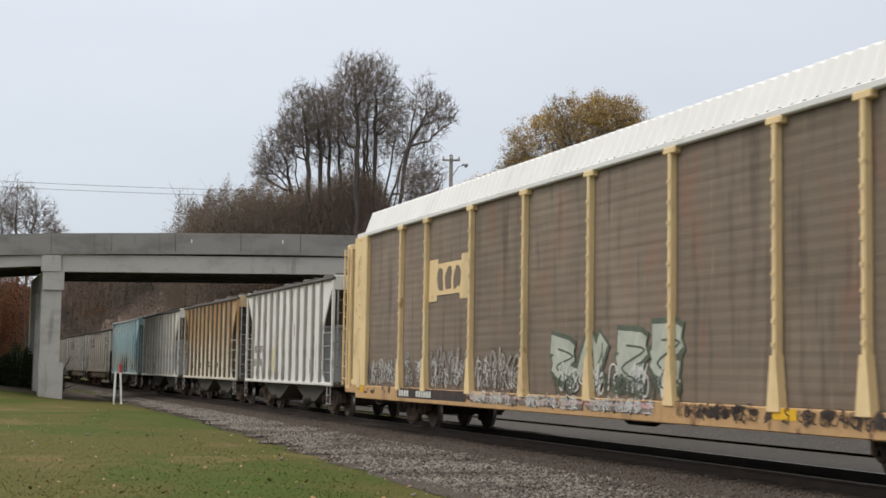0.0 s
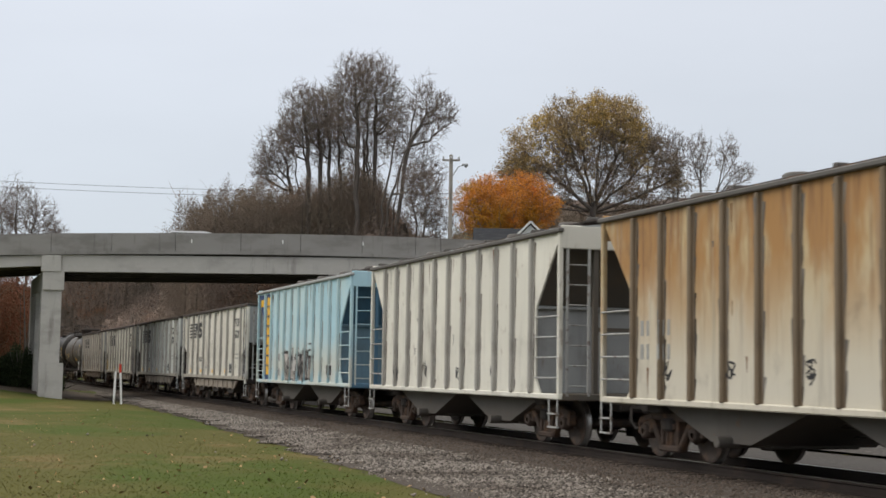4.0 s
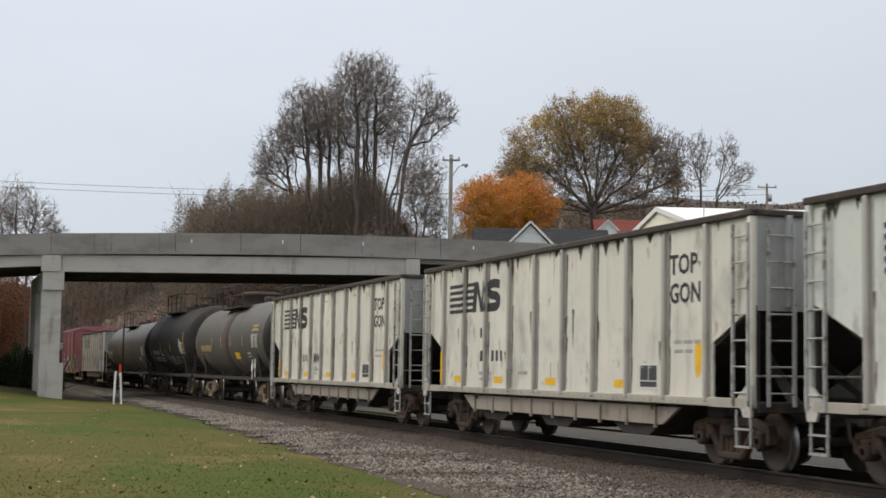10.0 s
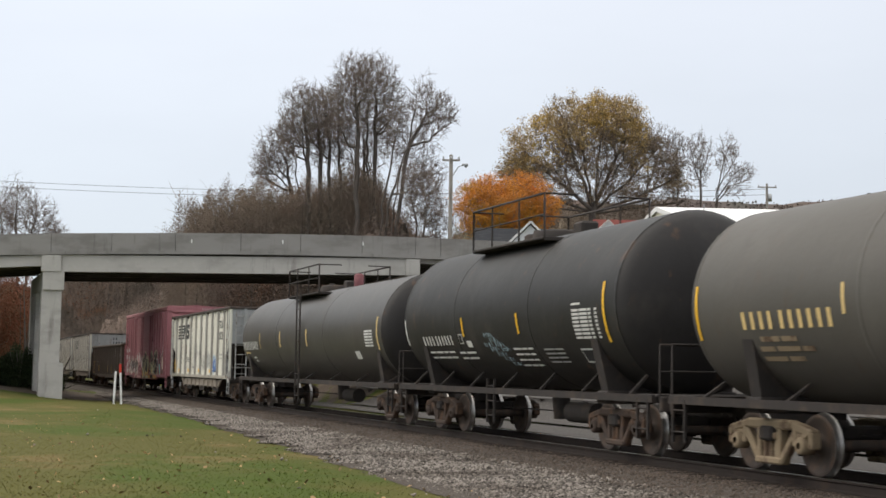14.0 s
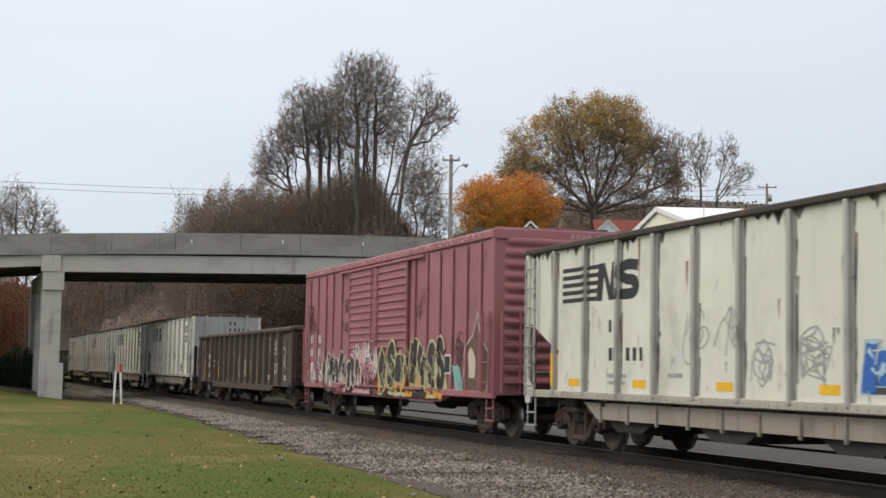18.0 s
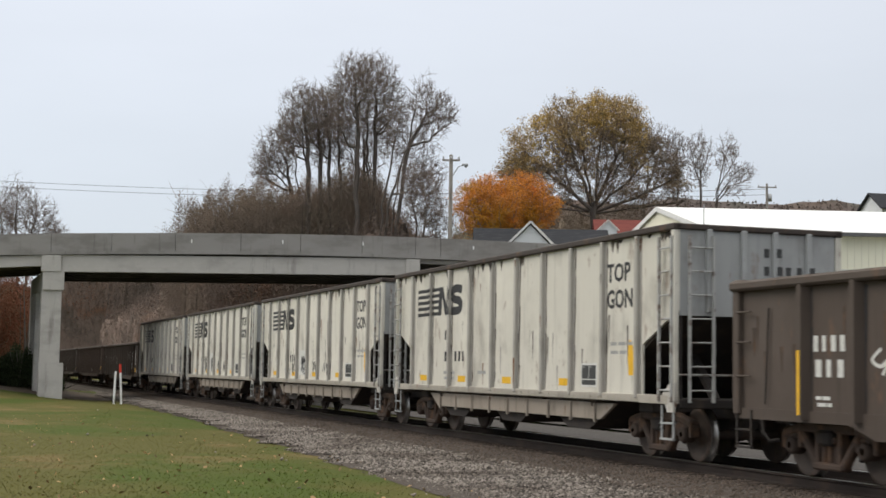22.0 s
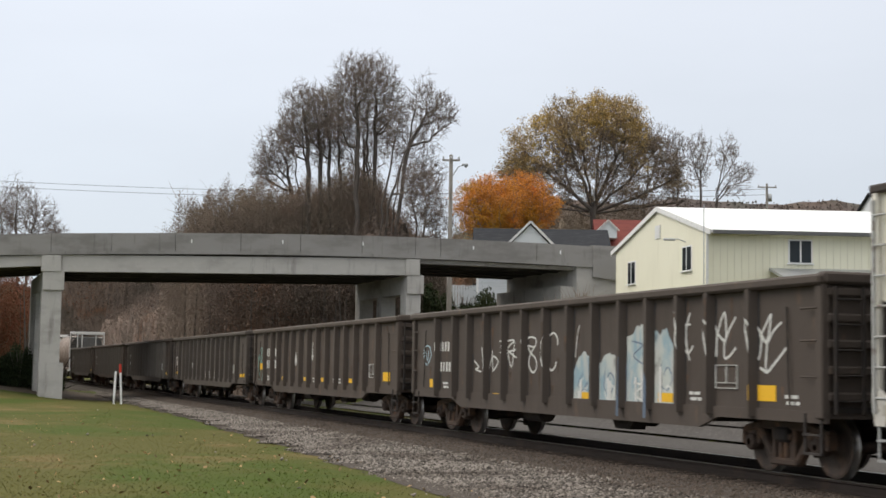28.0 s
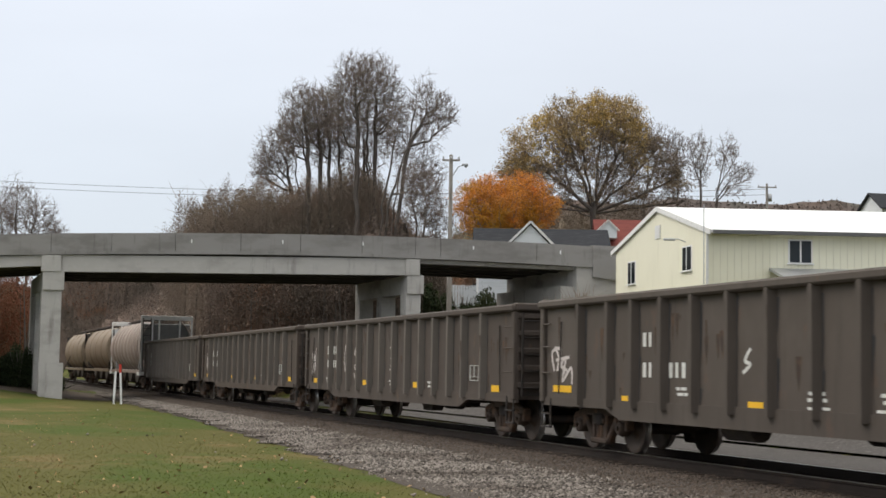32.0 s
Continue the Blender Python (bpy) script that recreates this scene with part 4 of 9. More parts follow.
pole(0.42, 90.0, 4.8, 14.75, 1.1)
pole(31.0, 140.0, 9.0, 19.8, 1.8, lamp=False, transformer=True)
pole(-62.0, 128.0, -0.5, 18.9, 1.6, lamp=False)
for za, zb in ((18.55, 17.7), (18.05, 17.15)):
    n = 24
    pts = [(-62 + 93 * i / n, 128.0 + 12 * i / n, za + (zb + 1.6 - za) * i / n - 4 * 1.3 * (i / n) * (1 - i / n)) for i in range(n + 1)]
    solid("power_line", Form().tube(pts, 0.022, 4), M_wire, "thin sagging power line between poles", "power line")
for x, y, lean, red in ((-15.90, 71.8, 2.0, False), (-15.55, 71.9, -3.0, True)):
    m = thing("marker_post", "white plastic marker post with a red cap" if red else "plain white plastic marker post in the grass", "marker post", at=pose(x, y, -0.45, 0, lean, 0))
    part("post", Form().tube([(0, 0, 0), (0, 0, 1.60)], 0.055, 8), M_post_white, m)
    if red:
        part("cap", Form().tube([(0, 0, 1.56), (0, 0, 1.98)], 0.062, 8), M_post_red, m, "red cap")
    else:
        part("cap", Form().tube([(0, 0, 1.56), (0, 0, 1.62)], 0.06, 8), M_post_white, m)

# ---- trees and thickets ----
def sticks(segs, sides=4):
    """Tapered sticks from rows (x, y, z, x, y, z, r0, r1) as one vertex and face array."""
    S = np.asarray(segs, float)
    P, Q = S[:, 0:3], S[:, 3:6]
    D = Q - P
    L = np.linalg.norm(D, axis=1, keepdims=True) + 1e-9
    D = D / L
    R = np.where(np.abs(D[:, 2:3]) < 0.9, np.array([[0, 0, 1.0]]), np.array([[1.0, 0, 0]]))
    U = np.cross(D, R)
    U /= np.linalg.norm(U, axis=1, keepdims=True)
    W = np.cross(D, U)
    n = len(S)
    V = np.zeros((n, 2 * sides, 3))
    for k in range(sides):
        a = TAU * k / sides
        o = U * math.cos(a) + W * math.sin(a)
        V[:, k] = P + o * S[:, 6:7]
        V[:, sides + k] = Q + o * S[:, 7:8]
    base = (np.arange(n) * 2 * sides)[:, None]
    F = np.concatenate([base + np.array([[k, (k + 1) % sides, sides + (k + 1) % sides, sides + k]]) for k in range(sides)])
    return V.reshape(-1, 3), F


def cards(C, size, rs, up=0.0, ratio=0.6):
    """Small leaf faces at the points C, turned at random, slightly folded."""
    n = len(C)
    N = rs.normal(size=(n, 3))
    N[:, 2] += up
    N /= np.linalg.norm(N, axis=1, keepdims=True)
    A = np.cross(N, rs.normal(size=(n, 3)))
    A /= np.linalg.norm(A, axis=1, keepdims=True)
    B = np.cross(N, A)
    s = (np.asarray(size) * rs.uniform(0.6, 1.3, n))[:, None]
    V = np.stack([C - A * s, C + B * s * ratio + N * s * 0.15, C + A * s, C - B * s * ratio + N * s * 0.15], 1)
    return V.reshape(-1, 3), np.arange(4 * n).reshape(-1, 4)


def branching(rs, roots, tips, keep=0.35, lift=0.12):
    """Joins the tips to the stem nodes, each to the node that is near and not far from the foot.
    Gives node places, parents and radii."""
    n0 = len(roots)
    cap = n0 + len(tips) * 7
    P = np.zeros((cap, 3))
    par = np.full(cap, -1)
    path = np.zeros(cap)
    P[:n0] = roots[:, :3]
    par[:n0] = roots[:, 3].astype(int)
    for i in range(n0):
        if par[i] >= 0:
            path[i] = path[par[i]] + np.linalg.norm(P[i] - P[par[i]])
    n = n0
    foot = P[0]
    order = np.argsort(np.linalg.norm(tips - foot, axis=1) + rs.normal(scale=0.6, size=len(tips)))
    for j in order:
        q = tips[j]
        D = q - P[:n]
        L = np.linalg.norm(D, axis=1)
        cost = L + keep * path[:n] + 0.9 * np.maximum(0, P[:n, 2] - q[2])
        k = int(np.argmin(cost))
        if L[k] < 0.12:
            continue
        m = max(1, min(6, int(L[k] / 0.55)))
        a, last = P[k].copy(), k
        sag = rs.normal(scale=0.07 * L[k], size=3) + np.array([0, 0, -lift * L[k] * 0.5])
        for i in range(1, m + 1):
            f = i / m
            P[n] = a + (q - a) * f + sag * 4 * f * (1 - f) + (rs.normal(scale=0.04, size=3) if i < m else 0)
            par[n] = last
            path[n] = path[last] + np.linalg.norm(P[n] - P[last])
            last = n
            n += 1
    P, par = P[:n], par[:n]
    load = np.zeros(n)
    for i in range(n - 1, 0, -1):
        if load[i] == 0:
            load[i] = 1.0
        if par[i] >= 0:
            load[par[i]] += load[i]
    return P, par, load


def tree(label, x, y, seed, stems, blobs, r=0.2, tips=625, twigs=4, twig=0.60, keep=0.3, leaves=None, leafy=1.0, per=60, puff=0.35, leaf_size=0.10, name="bare_tree", group="trees beyond the bridge", twig_mat=None, low=None):
    """A tree. stems: lines of (x, z) from the ground up, in world metres; blobs: (x, z, rx, rz, share) of the crown."""
    rs = np.random.RandomState(seed)
    z0 = float(ground_z(x, y)) - 0.2
    t = thing(name, label, "tree", group, at=(x, y, z0))
    roots, off = [(0, 0, 0, -1)], np.array([x, y, z0])
    for s, line in enumerate(stems):
        last, dy = 0, rs.uniform(-0.5, 0.5)
        pts = [(0.0, 0.0, 0.0)] + [(px - x, dy * (i + 1) / len(line), pz - z0) for i, (px, pz) in enumerate(line)]
        for a, b in zip(pts, pts[1:]):
            m = max(2, int(math.dist(a, b) / 0.8))
            for i in range(1, m + 1):
                f = i / m
                w = rs.normal(scale=0.06, size=2)
                roots.append((a[0] + (b[0] - a[0]) * f + w[0], a[1] + (b[1] - a[1]) * f + w[1], a[2] + (b[2] - a[2]) * f, last))
                last = len(roots) - 1
    roots = np.array(roots)
    T = []
    share = sum(b[4] for b in blobs)
    for bx, bz, rx, rz, k in blobs:
        n = int(tips * k / share)
        q = rs.normal(size=(n, 3))
        q /= np.linalg.norm(q, axis=1, keepdims=True)
        q *= (rs.uniform(0.05, 1.0, n) ** 0.45)[:, None] * (1 + 0.07 * rs.normal(size=n))[:, None]
        T.append(np.stack([bx - x + q[:, 0] * rx, q[:, 1] * rx * 0.8, bz - z0 + q[:, 2] * rz], 1))
    T = np.concatenate(T)
    P, par, load = branching(rs, roots, T, keep)
    R = r * (load / load[0]) ** 0.5
    n0 = len(roots)
    R[:n0] = np.maximum(R[:n0], r * 0.18)
    R = np.maximum(R, 0.017)
    i = np.arange(1, len(P))
    S = np.concatenate([P[par[i]], P[i], np.minimum(R[par[i]], R[i] * 1.35)[:, None], R[i][:, None]], 1)
    big = R[i] > 0.045
    V, F = sticks(S[big], 7)
    part("trunk", bulk("trunk", V, F, M_bark, True), None, t)
    S = S[~big]
    # fine twigs at the thin nodes
    thin = np.nonzero(R < 0.04)[0]
    thin = thin[thin >= n0]
    c = np.repeat(thin, twigs)
    mid = np.array([np.mean([b[0] for b in blobs]) - x, 0, np.mean([b[1] for b in blobs]) - z0 - 1.5])
    away = P[c] - mid
    away /= np.linalg.norm(away, axis=1, keepdims=True) + 1e-6
    D = away * 0.45 + rs.normal(scale=0.65, size=(len(c), 3)) + np.array([0, 0, 0.10])
    D *= (twig * rs.uniform(0.4, 1.2, len(c)) / (np.linalg.norm(D, axis=1) + 1e-6))[:, None]
    S2 = np.concatenate([P[c], P[c] + D, np.full((len(c), 1), 0.012), np.full((len(c), 1), 0.006)], 1)
    V, F = sticks(np.concatenate([S, S2]), 3)
    part("branch_crown", bulk("branch_crown", V, F, twig_mat or M_twig), None, t)
    if leaves:
        C = P[thin]
        W = C + off
        patch = np.sin(W[:, 0] * 1.1 + seed) + np.sin(W[:, 2] * 1.3 + 1.7 * seed) + np.sin(W[:, 1] * 0.9 + W[:, 0] * 0.6) + rs.normal(scale=0.5, size=len(C))
        C = C[patch > np.quantile(patch, 1 - leafy)]
        groups = [(C, leaves, per, "foliage")]
        if low:      # bright leaves on the upper, outer, left crown; darker, sparser ones elsewhere
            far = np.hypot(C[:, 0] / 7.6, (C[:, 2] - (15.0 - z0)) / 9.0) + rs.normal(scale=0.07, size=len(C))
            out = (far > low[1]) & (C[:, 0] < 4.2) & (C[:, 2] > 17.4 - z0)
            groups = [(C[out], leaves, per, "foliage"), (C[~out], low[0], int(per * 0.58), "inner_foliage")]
        for C, mt, k, nm in groups:
            L = np.repeat(C, k, 0) + rs.normal(scale=puff, size=(len(C) * k, 3)) * np.array([1, 1, 0.7])
            V, F = cards(L, leaf_size, rs)
            part(nm, bulk(nm, V, F, mt), None, t)
    return t


TALL = "tall bare grey-barked tree with a rounded twiggy crown"
tree(TALL, -6.5, 110, 1, [[(-6.6, 15.2), (-6.5, 19.1), (-6.9, 23.0)]], [(-7.1, 22.3, 1.9, 3.2, 3.0), (-8.1, 21.0, 1.6, 2.7, 2.0), (-6.4, 23.4, 1.6, 2.0, 0.8)], r=0.18, tips=1000)
tree(TALL, -5.3, 112, 2, [[(-5.3, 15.5), (-5.4, 19.4), (-5.3, 23.4)], [(-5.7, 15.5), (-6.0, 19.0), (-6.0, 22.0)]], [(-5.3, 22.7, 2.2, 3.2, 3.0), (-4.3, 21.3, 1.5, 2.8, 2.0), (-5.8, 24.0, 1.7, 2.0, 0.8)], r=0.18, tips=1000)
tree("bare tree with fine grey twigs", -8.2, 113, 3, [[(-8.0, 15.6), (-8.1, 18.2), (-8.3, 21.3)], [(-8.9, 15.5), (-8.9, 18.6), (-9.2, 21.3)]], [(-8.7, 20.3, 1.5, 2.9, 2.0), (-9.5, 21.1, 1.2, 2.6, 1.0)], r=0.17, tips=650)
tree("bare tree with fine grey twigs", -10.3, 111, 4, [[(-10.3, 15.3), (-10.6, 19.2), (-11.0, 21.4)]], [(-11.1, 20.5, 1.5, 2.9, 3.0), (-11.9, 19.4, 1.0, 1.9, 1.0)], r=0.18, tips=650)
tree("bare tree with fine grey twigs", -9.4, 113, 5, [[(-9.6, 15.5), (-9.7, 19.1), (-10.2, 21.7)]], [(-10.2, 20.4, 1.3, 3.2, 2.0), (-9.6, 19.0, 1.0, 2.2, 1.0)], r=0.17, tips=525)
tree("low spreading bare tree", -11.6, 114, 6, [[(-11.7, 14.3), (-12.4, 17.4), (-13.1, 19.2)], [(-11.3, 14.7), (-11.6, 17.4)]], [(-13.3, 17.9, 1.7, 2.3, 2.0), (-12.5, 18.9, 1.3, 2.2, 1.0), (-14.0, 17.1, 1.1, 1.5, 1.0)], r=0.15, tips=700)
tree("leaning bare tree with open dark limbs", -4.3, 108, 7, [[(-3.7, 13.5), (-2.7, 18.0), (-2.1, 21.6)], [(-2.7, 18.0), (-1.4, 20.5), (0.1, 21.2)]], [(-1.6, 21.1, 1.5, 2.2, 2.0), (-0.1, 20.7, 1.1, 1.5, 1.4), (-0.9, 19.5, 1.4, 1.7, 1.0)], r=0.16, tips=420, twigs=5)
tree("leaning bare tree with open dark limbs", -4.9, 109, 8, [[(-4.1, 13.6), (-3.1, 17.3), (-2.4, 19.2)], [(-4.6, 13.6), (-3.9, 17.2), (-3.7, 19.8)]], [(-2.2, 17.4, 1.7, 2.3, 1.0), (-3.5, 18.9, 1.1, 2.4, 1.0), (-1.1, 16.0, 1.4, 1.7, 0.8)], r=0.13, tips=450, twigs=5)
tree("low bare tree with pale twigs", -1.6, 106, 9, [[(-1.4, 11.9), (-1.2, 13.9)], [(-2.0, 11.9), (-2.4, 14.3)]], [(-1.5, 13.7, 1.5, 2.2, 2.0), (-0.4, 12.4, 1.4, 1.4, 1.0), (-2.4, 14.8, 1.1, 1.8, 1.0)], r=0.1, tips=625, twig=0.7)
tree("bare tree with fine grey twigs", -6.3, 114, 10, [[(-6.4, 15.7), (-6.3, 18.8), (-6.5, 21.5)]], [(-6.5, 19.3, 2.6, 2.6, 2.0)], r=0.15, tips=525)
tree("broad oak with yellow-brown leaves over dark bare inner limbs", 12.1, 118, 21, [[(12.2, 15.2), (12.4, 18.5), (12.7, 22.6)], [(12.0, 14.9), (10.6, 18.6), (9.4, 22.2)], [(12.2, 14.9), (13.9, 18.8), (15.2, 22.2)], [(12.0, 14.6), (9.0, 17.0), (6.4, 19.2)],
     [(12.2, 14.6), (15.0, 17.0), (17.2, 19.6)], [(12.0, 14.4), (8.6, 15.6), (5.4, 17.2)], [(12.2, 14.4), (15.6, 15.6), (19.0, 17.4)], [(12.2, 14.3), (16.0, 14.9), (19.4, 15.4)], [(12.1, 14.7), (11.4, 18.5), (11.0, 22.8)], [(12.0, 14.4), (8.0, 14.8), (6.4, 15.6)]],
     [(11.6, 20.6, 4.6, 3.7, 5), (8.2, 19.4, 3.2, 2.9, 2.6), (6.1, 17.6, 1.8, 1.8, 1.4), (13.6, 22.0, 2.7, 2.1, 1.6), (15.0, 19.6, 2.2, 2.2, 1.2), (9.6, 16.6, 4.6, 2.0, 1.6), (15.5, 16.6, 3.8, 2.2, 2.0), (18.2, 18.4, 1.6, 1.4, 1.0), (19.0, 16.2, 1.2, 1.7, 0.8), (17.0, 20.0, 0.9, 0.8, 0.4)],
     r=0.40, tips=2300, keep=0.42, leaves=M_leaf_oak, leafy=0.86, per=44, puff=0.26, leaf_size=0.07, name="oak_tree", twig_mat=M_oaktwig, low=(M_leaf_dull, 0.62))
tree("bright orange maple in full autumn leaf", 3.4, 104, 23, [[(3.4, 12.2), (3.2, 13.8)], [(3.0, 12.2), (2.4, 13.2)], [(3.7, 12.2), (4.4, 13.4)]], [(3.3, 13.1, 2.6, 2.2, 3)], r=0.2, tips=750, twigs=1, leaves=M_leaf_maple, leafy=1.0, per=60, puff=0.22, leaf_size=0.05, name="maple_tree")
tree("bright orange maple in full autumn leaf", 5.9, 106, 24, [[(6.0, 12.4), (5.9, 14.1)], [(5.6, 12.4), (5.1, 13.6)], [(6.2, 12.4), (7.0, 13.5)]], [(5.8, 13.5, 2.5, 2.3, 3)], r=0.2, tips=750, twigs=1, leaves=M_leaf_maple, leafy=1.0, per=60, puff=0.22, leaf_size=0.05, name="maple_tree")
tree("pale bare tree behind the oak", 16.9, 124, 34, [[(17.0, 15.9), (17.5, 19.8)], [(16.8, 15.9), (18.4, 20.3)]], [(18.0, 21.0, 1.5, 2.1, 1.0), (16.8, 21.6, 1.0, 1.6, 0.6)], r=0.09, tips=340, twigs=4, twig=0.5, keep=0.45)
tree("bare grey tree with open upright limbs", 21.5, 122, 31, [[(21.5, 17.0), (21.45, 19.5), (21.55, 21.5)], [(21.5, 16.8), (20.7, 19.5), (20.4, 21.0)], [(21.5, 17.5), (22.1, 20.0), (22.4, 21.5)]], [(21.3, 20.0, 1.3, 2.0, 2), (21.4, 18.2, 1.0, 1.2, 0.7)], r=0.10, tips=210, twigs=5, twig=0.5, keep=0.5)
tree("bare grey tree spreading from low down", 22.7, 122, 33, [[(22.8, 16.5), (23.4, 19.3), (23.9, 21.3)], [(22.8, 16.2), (24.3, 18.2), (25.3, 19.1)], [(22.9, 16.9), (24.3, 19.6)], [(22.8, 15.8), (24.0, 17.2), (25.8, 17.9)]], [(23.8, 19.8, 1.1, 1.8, 2), (24.9, 18.2, 1.1, 1.1, 1.2), (24.2, 17.0, 1.2, 0.9, 0.7)], r=0.10, tips=230, twigs=5, twig=0.5, keep=0.5)
tree("pale bare tree behind the oak", 19.9, 124, 38, [[(19.9, 16.9), (19.8, 19.8), (19.5, 22.0)]], [(19.6, 20.4, 1.1, 1.9, 1)], r=0.08, tips=200, twigs=4, twig=0.5, keep=0.5)
tree("bare grey tree with open upright limbs", -34.5, 120, 35, [[(-34.9, 11.3), (-35.1, 14.2), (-35.0, 15.8)], [(-34.0, 11.4), (-33.5, 14.2)]], [(-35.0, 14.0, 1.8, 2.6, 2.0), (-33.1, 13.0, 1.6, 2.3, 1.4)], r=0.17, tips=650)
tree("low bare tree over the brush", -32.8, 121, 36, [[(-32.2, 11.0), (-32.1, 12.9)], [(-36.4, 11.4), (-36.6, 13.8)]], [(-32.1, 11.9, 1.2, 1.7, 1.0), (-36.6, 12.9, 1.2, 2.6, 1.3)], r=0.12, tips=400)


def thicket(name, label, xs, tops, y0, y1, n_twig, n_leaf, seed, leaf_mat, twig_mat, leaf_size=0.22, floor=None, stems=120, skew=0.0):
    """Dense brush whose height follows (xs, tops); stuff in one crown of twigs and one of leaves."""
    rs = np.random.RandomState(seed)
    t = thing(name, label, "brush", kind="stuff")

    def scatter(n):
        x = rs.uniform(xs[0], xs[-1], n)
        y = rs.uniform(y0, y1, n)
        top = np.interp(x, xs, tops) - 1.3 * rs.uniform(0, 1, n) ** 2 + 0.9 * np.sin(x * 1.9 + y * 0.7) * 0.5 + 0.4 * np.sin(x * 5.1 + y)
        x = x + skew * (y - y0)
        g = ground_z(x, y)
        if floor is not None:
            g = np.maximum(g, floor)
        top = np.maximum(top, g + 0.6)
        z = g + (top - g) * rs.uniform(0, 1, n) ** 0.6
        d = track_sd(x, y)[1]
        k = (d > 5.0 + 1.0 * np.sin(y)) | (d < -5.5)
        return x[k], y[k], z[k]
    # the close inner growth: a lumpy mass below the outer twigs
    nx, ny = max(6, int((xs[-1] - xs[0]) / 0.45)), max(5, int((y1 - y0) / 0.9))
    gx, gy = np.meshgrid(np.linspace(xs[0] + 0.3, xs[-1] - 0.3, nx), np.linspace(y0 + 0.3 * min(y1 - y0, 14), y1, ny))
    gx, gy = gx.ravel(), gy.ravel()
    top = np.interp(gx, xs, tops) + 0.45 * np.sin(gx * 1.9 + gy * 0.7) + 0.4 * np.sin(gx * 5.1 + gy) + rs.normal(scale=0.35, size=len(gx)) - 2.0
    px = gx + skew * (gy - y0)
    g = ground_z(px, gy)
    d = track_sd(px, gy)[1]
    row = np.arange(len(gx))
    rim = (row % nx == 0) | (row % nx == nx - 1) | (row < nx) | (np.abs(d) < 6.2)
    gz = np.where(rim, g - 0.3, np.maximum(g + 0.2, top))
    q = (np.arange(ny - 1)[:, None] * nx + np.arange(nx - 1)[None]).ravel()
    part("inner_growth", bulk("inner_growth", np.stack([px + rs.normal(scale=0.1, size=len(px)), gy + rs.normal(scale=0.2, size=len(px)), gz], 1), np.stack([q, q + 1, q + nx + 1, q + nx], 1), leaf_mat, True), None, t)
    x, y, z = scatter(n_twig)
    n_twig = len(x)
    D = rs.normal(scale=0.45, size=(n_twig, 3))
    D[:, 2] = np.abs(D[:, 2]) + 0.25
    D *= rs.uniform(0.5, 1.3, n_twig)[:, None]
    P = np.stack([x, y, z - 0.5], 1)
    V, F = sticks(np.concatenate([P, P + D, np.full((n_twig, 1), 0.018), np.full((n_twig, 1), 0.005)], 1), 3)
    part("twigs", bulk("twigs", V, F, leaf_mat), None, t)
    if n_leaf:
        C = np.stack(scatter(n_leaf), 1)
        V, F = cards(C, leaf_size * 0.8, rs)
        part("leaves", bulk("leaves", V, F, leaf_mat), None, t)
    if stems:
        x = rs.uniform(xs[0], xs[-1], stems)
        y = rs.uniform(y0, y1, stems)
        x = x + skew * (y - y0)
        d = track_sd(x, y)[1]
        k = (d > 5.5) | (d < -6)
        x, y = x[k], y[k]
        stems = len(x)
        g = ground_z(x, y)
        top = np.interp(x - skew * (y - y0), xs, tops) * rs.uniform(0.6, 0.92, stems)
        S = np.stack([x, y, g - 0.2, x + rs.normal(scale=0.5, size=stems), y, np.maximum(top, g + 2), rs.uniform(0.05, 0.13, stems), np.full(stems, 0.02)], 1)
        V, F = sticks(S, 5)
        part("stems", bulk("stems", V, F, M_bark, True), None, t)
    return t


thicket("thicket", "dense brown leafless thicket on the bank behind the bridge", [-23.4, -22.8, -22.3, -21.2, -19.9, -17.7, -16.0, -13.8, -11.6, -9.9, -8.2, -6.4, -5.1, -4.2, -2.8, -1.1, 0.2], [11.8, 12.2, 12.8, 13.7, 14.4, 14.9, 15.6, 15.5, 15.5, 15.9, 16.7, 17.2, 16.5, 14.4, 12.6, 11.4, 11.2],
        110, 120, 40000, 300000, 71, M_brush, M_twig, 0.07, stems=70)
thicket("thicket", "brown brush and saplings on the cutting slope", [-22, -17, -12, -8, -4, -1.8], [7.6, 8.3, 8.6, 8.8, 8.8, 8.6], 91, 104, 24000, 130000, 72, M_redbrown_shade, M_twig, 0.085, stems=140)
thicket("thicket", "distant brown woods along the line", [-80, -76, -70, -60, -45], [15, 16.5, 18, 21, 24], 250, 285, 12000, 90000, 73, M_redbrown_shade, M_twig, 0.2, stems=120)
thicket("thicket", "brown woods on the far bank of the cutting", [-14, -11, -8, -4, 0], [7.5, 9.5, 11, 13, 14.5], 104, 200, 26000, 130000, 79, M_redbrown_shade, M_twig, 0.085, stems=200, skew=SKEW)
# mostly hidden from the camera; added and raised to shade the far cars
thicket("thicket", "brown and red woods, mostly unseen, added on the near bank for shade", [-46, -38, -32, -27.5], [13, 12.5, 11, 9.4], 92, 200, 20000, 130000, 80, M_redbrown_shade, M_twig, 0.085, stems=200, skew=SKEW)
thicket("thicket", "dull red leafy brush beside the pier", [-42, -36, -30, -25.5, -23.6], [8.5, 8.0, 7.6, 7.4, 6.6], 96, 112, 8000, 90000, 74, M_redleaf, M_twig, 0.085, stems=60)
thicket("hedge", "dark green evergreen shrubs beside the pier", [-30, -27, -24.6, -22.3], [2.4, 2.2, 2.0, 1.2], 82, 90, 3000, 40000, 75, M_evergreen, M_twig, 0.10, stems=20)
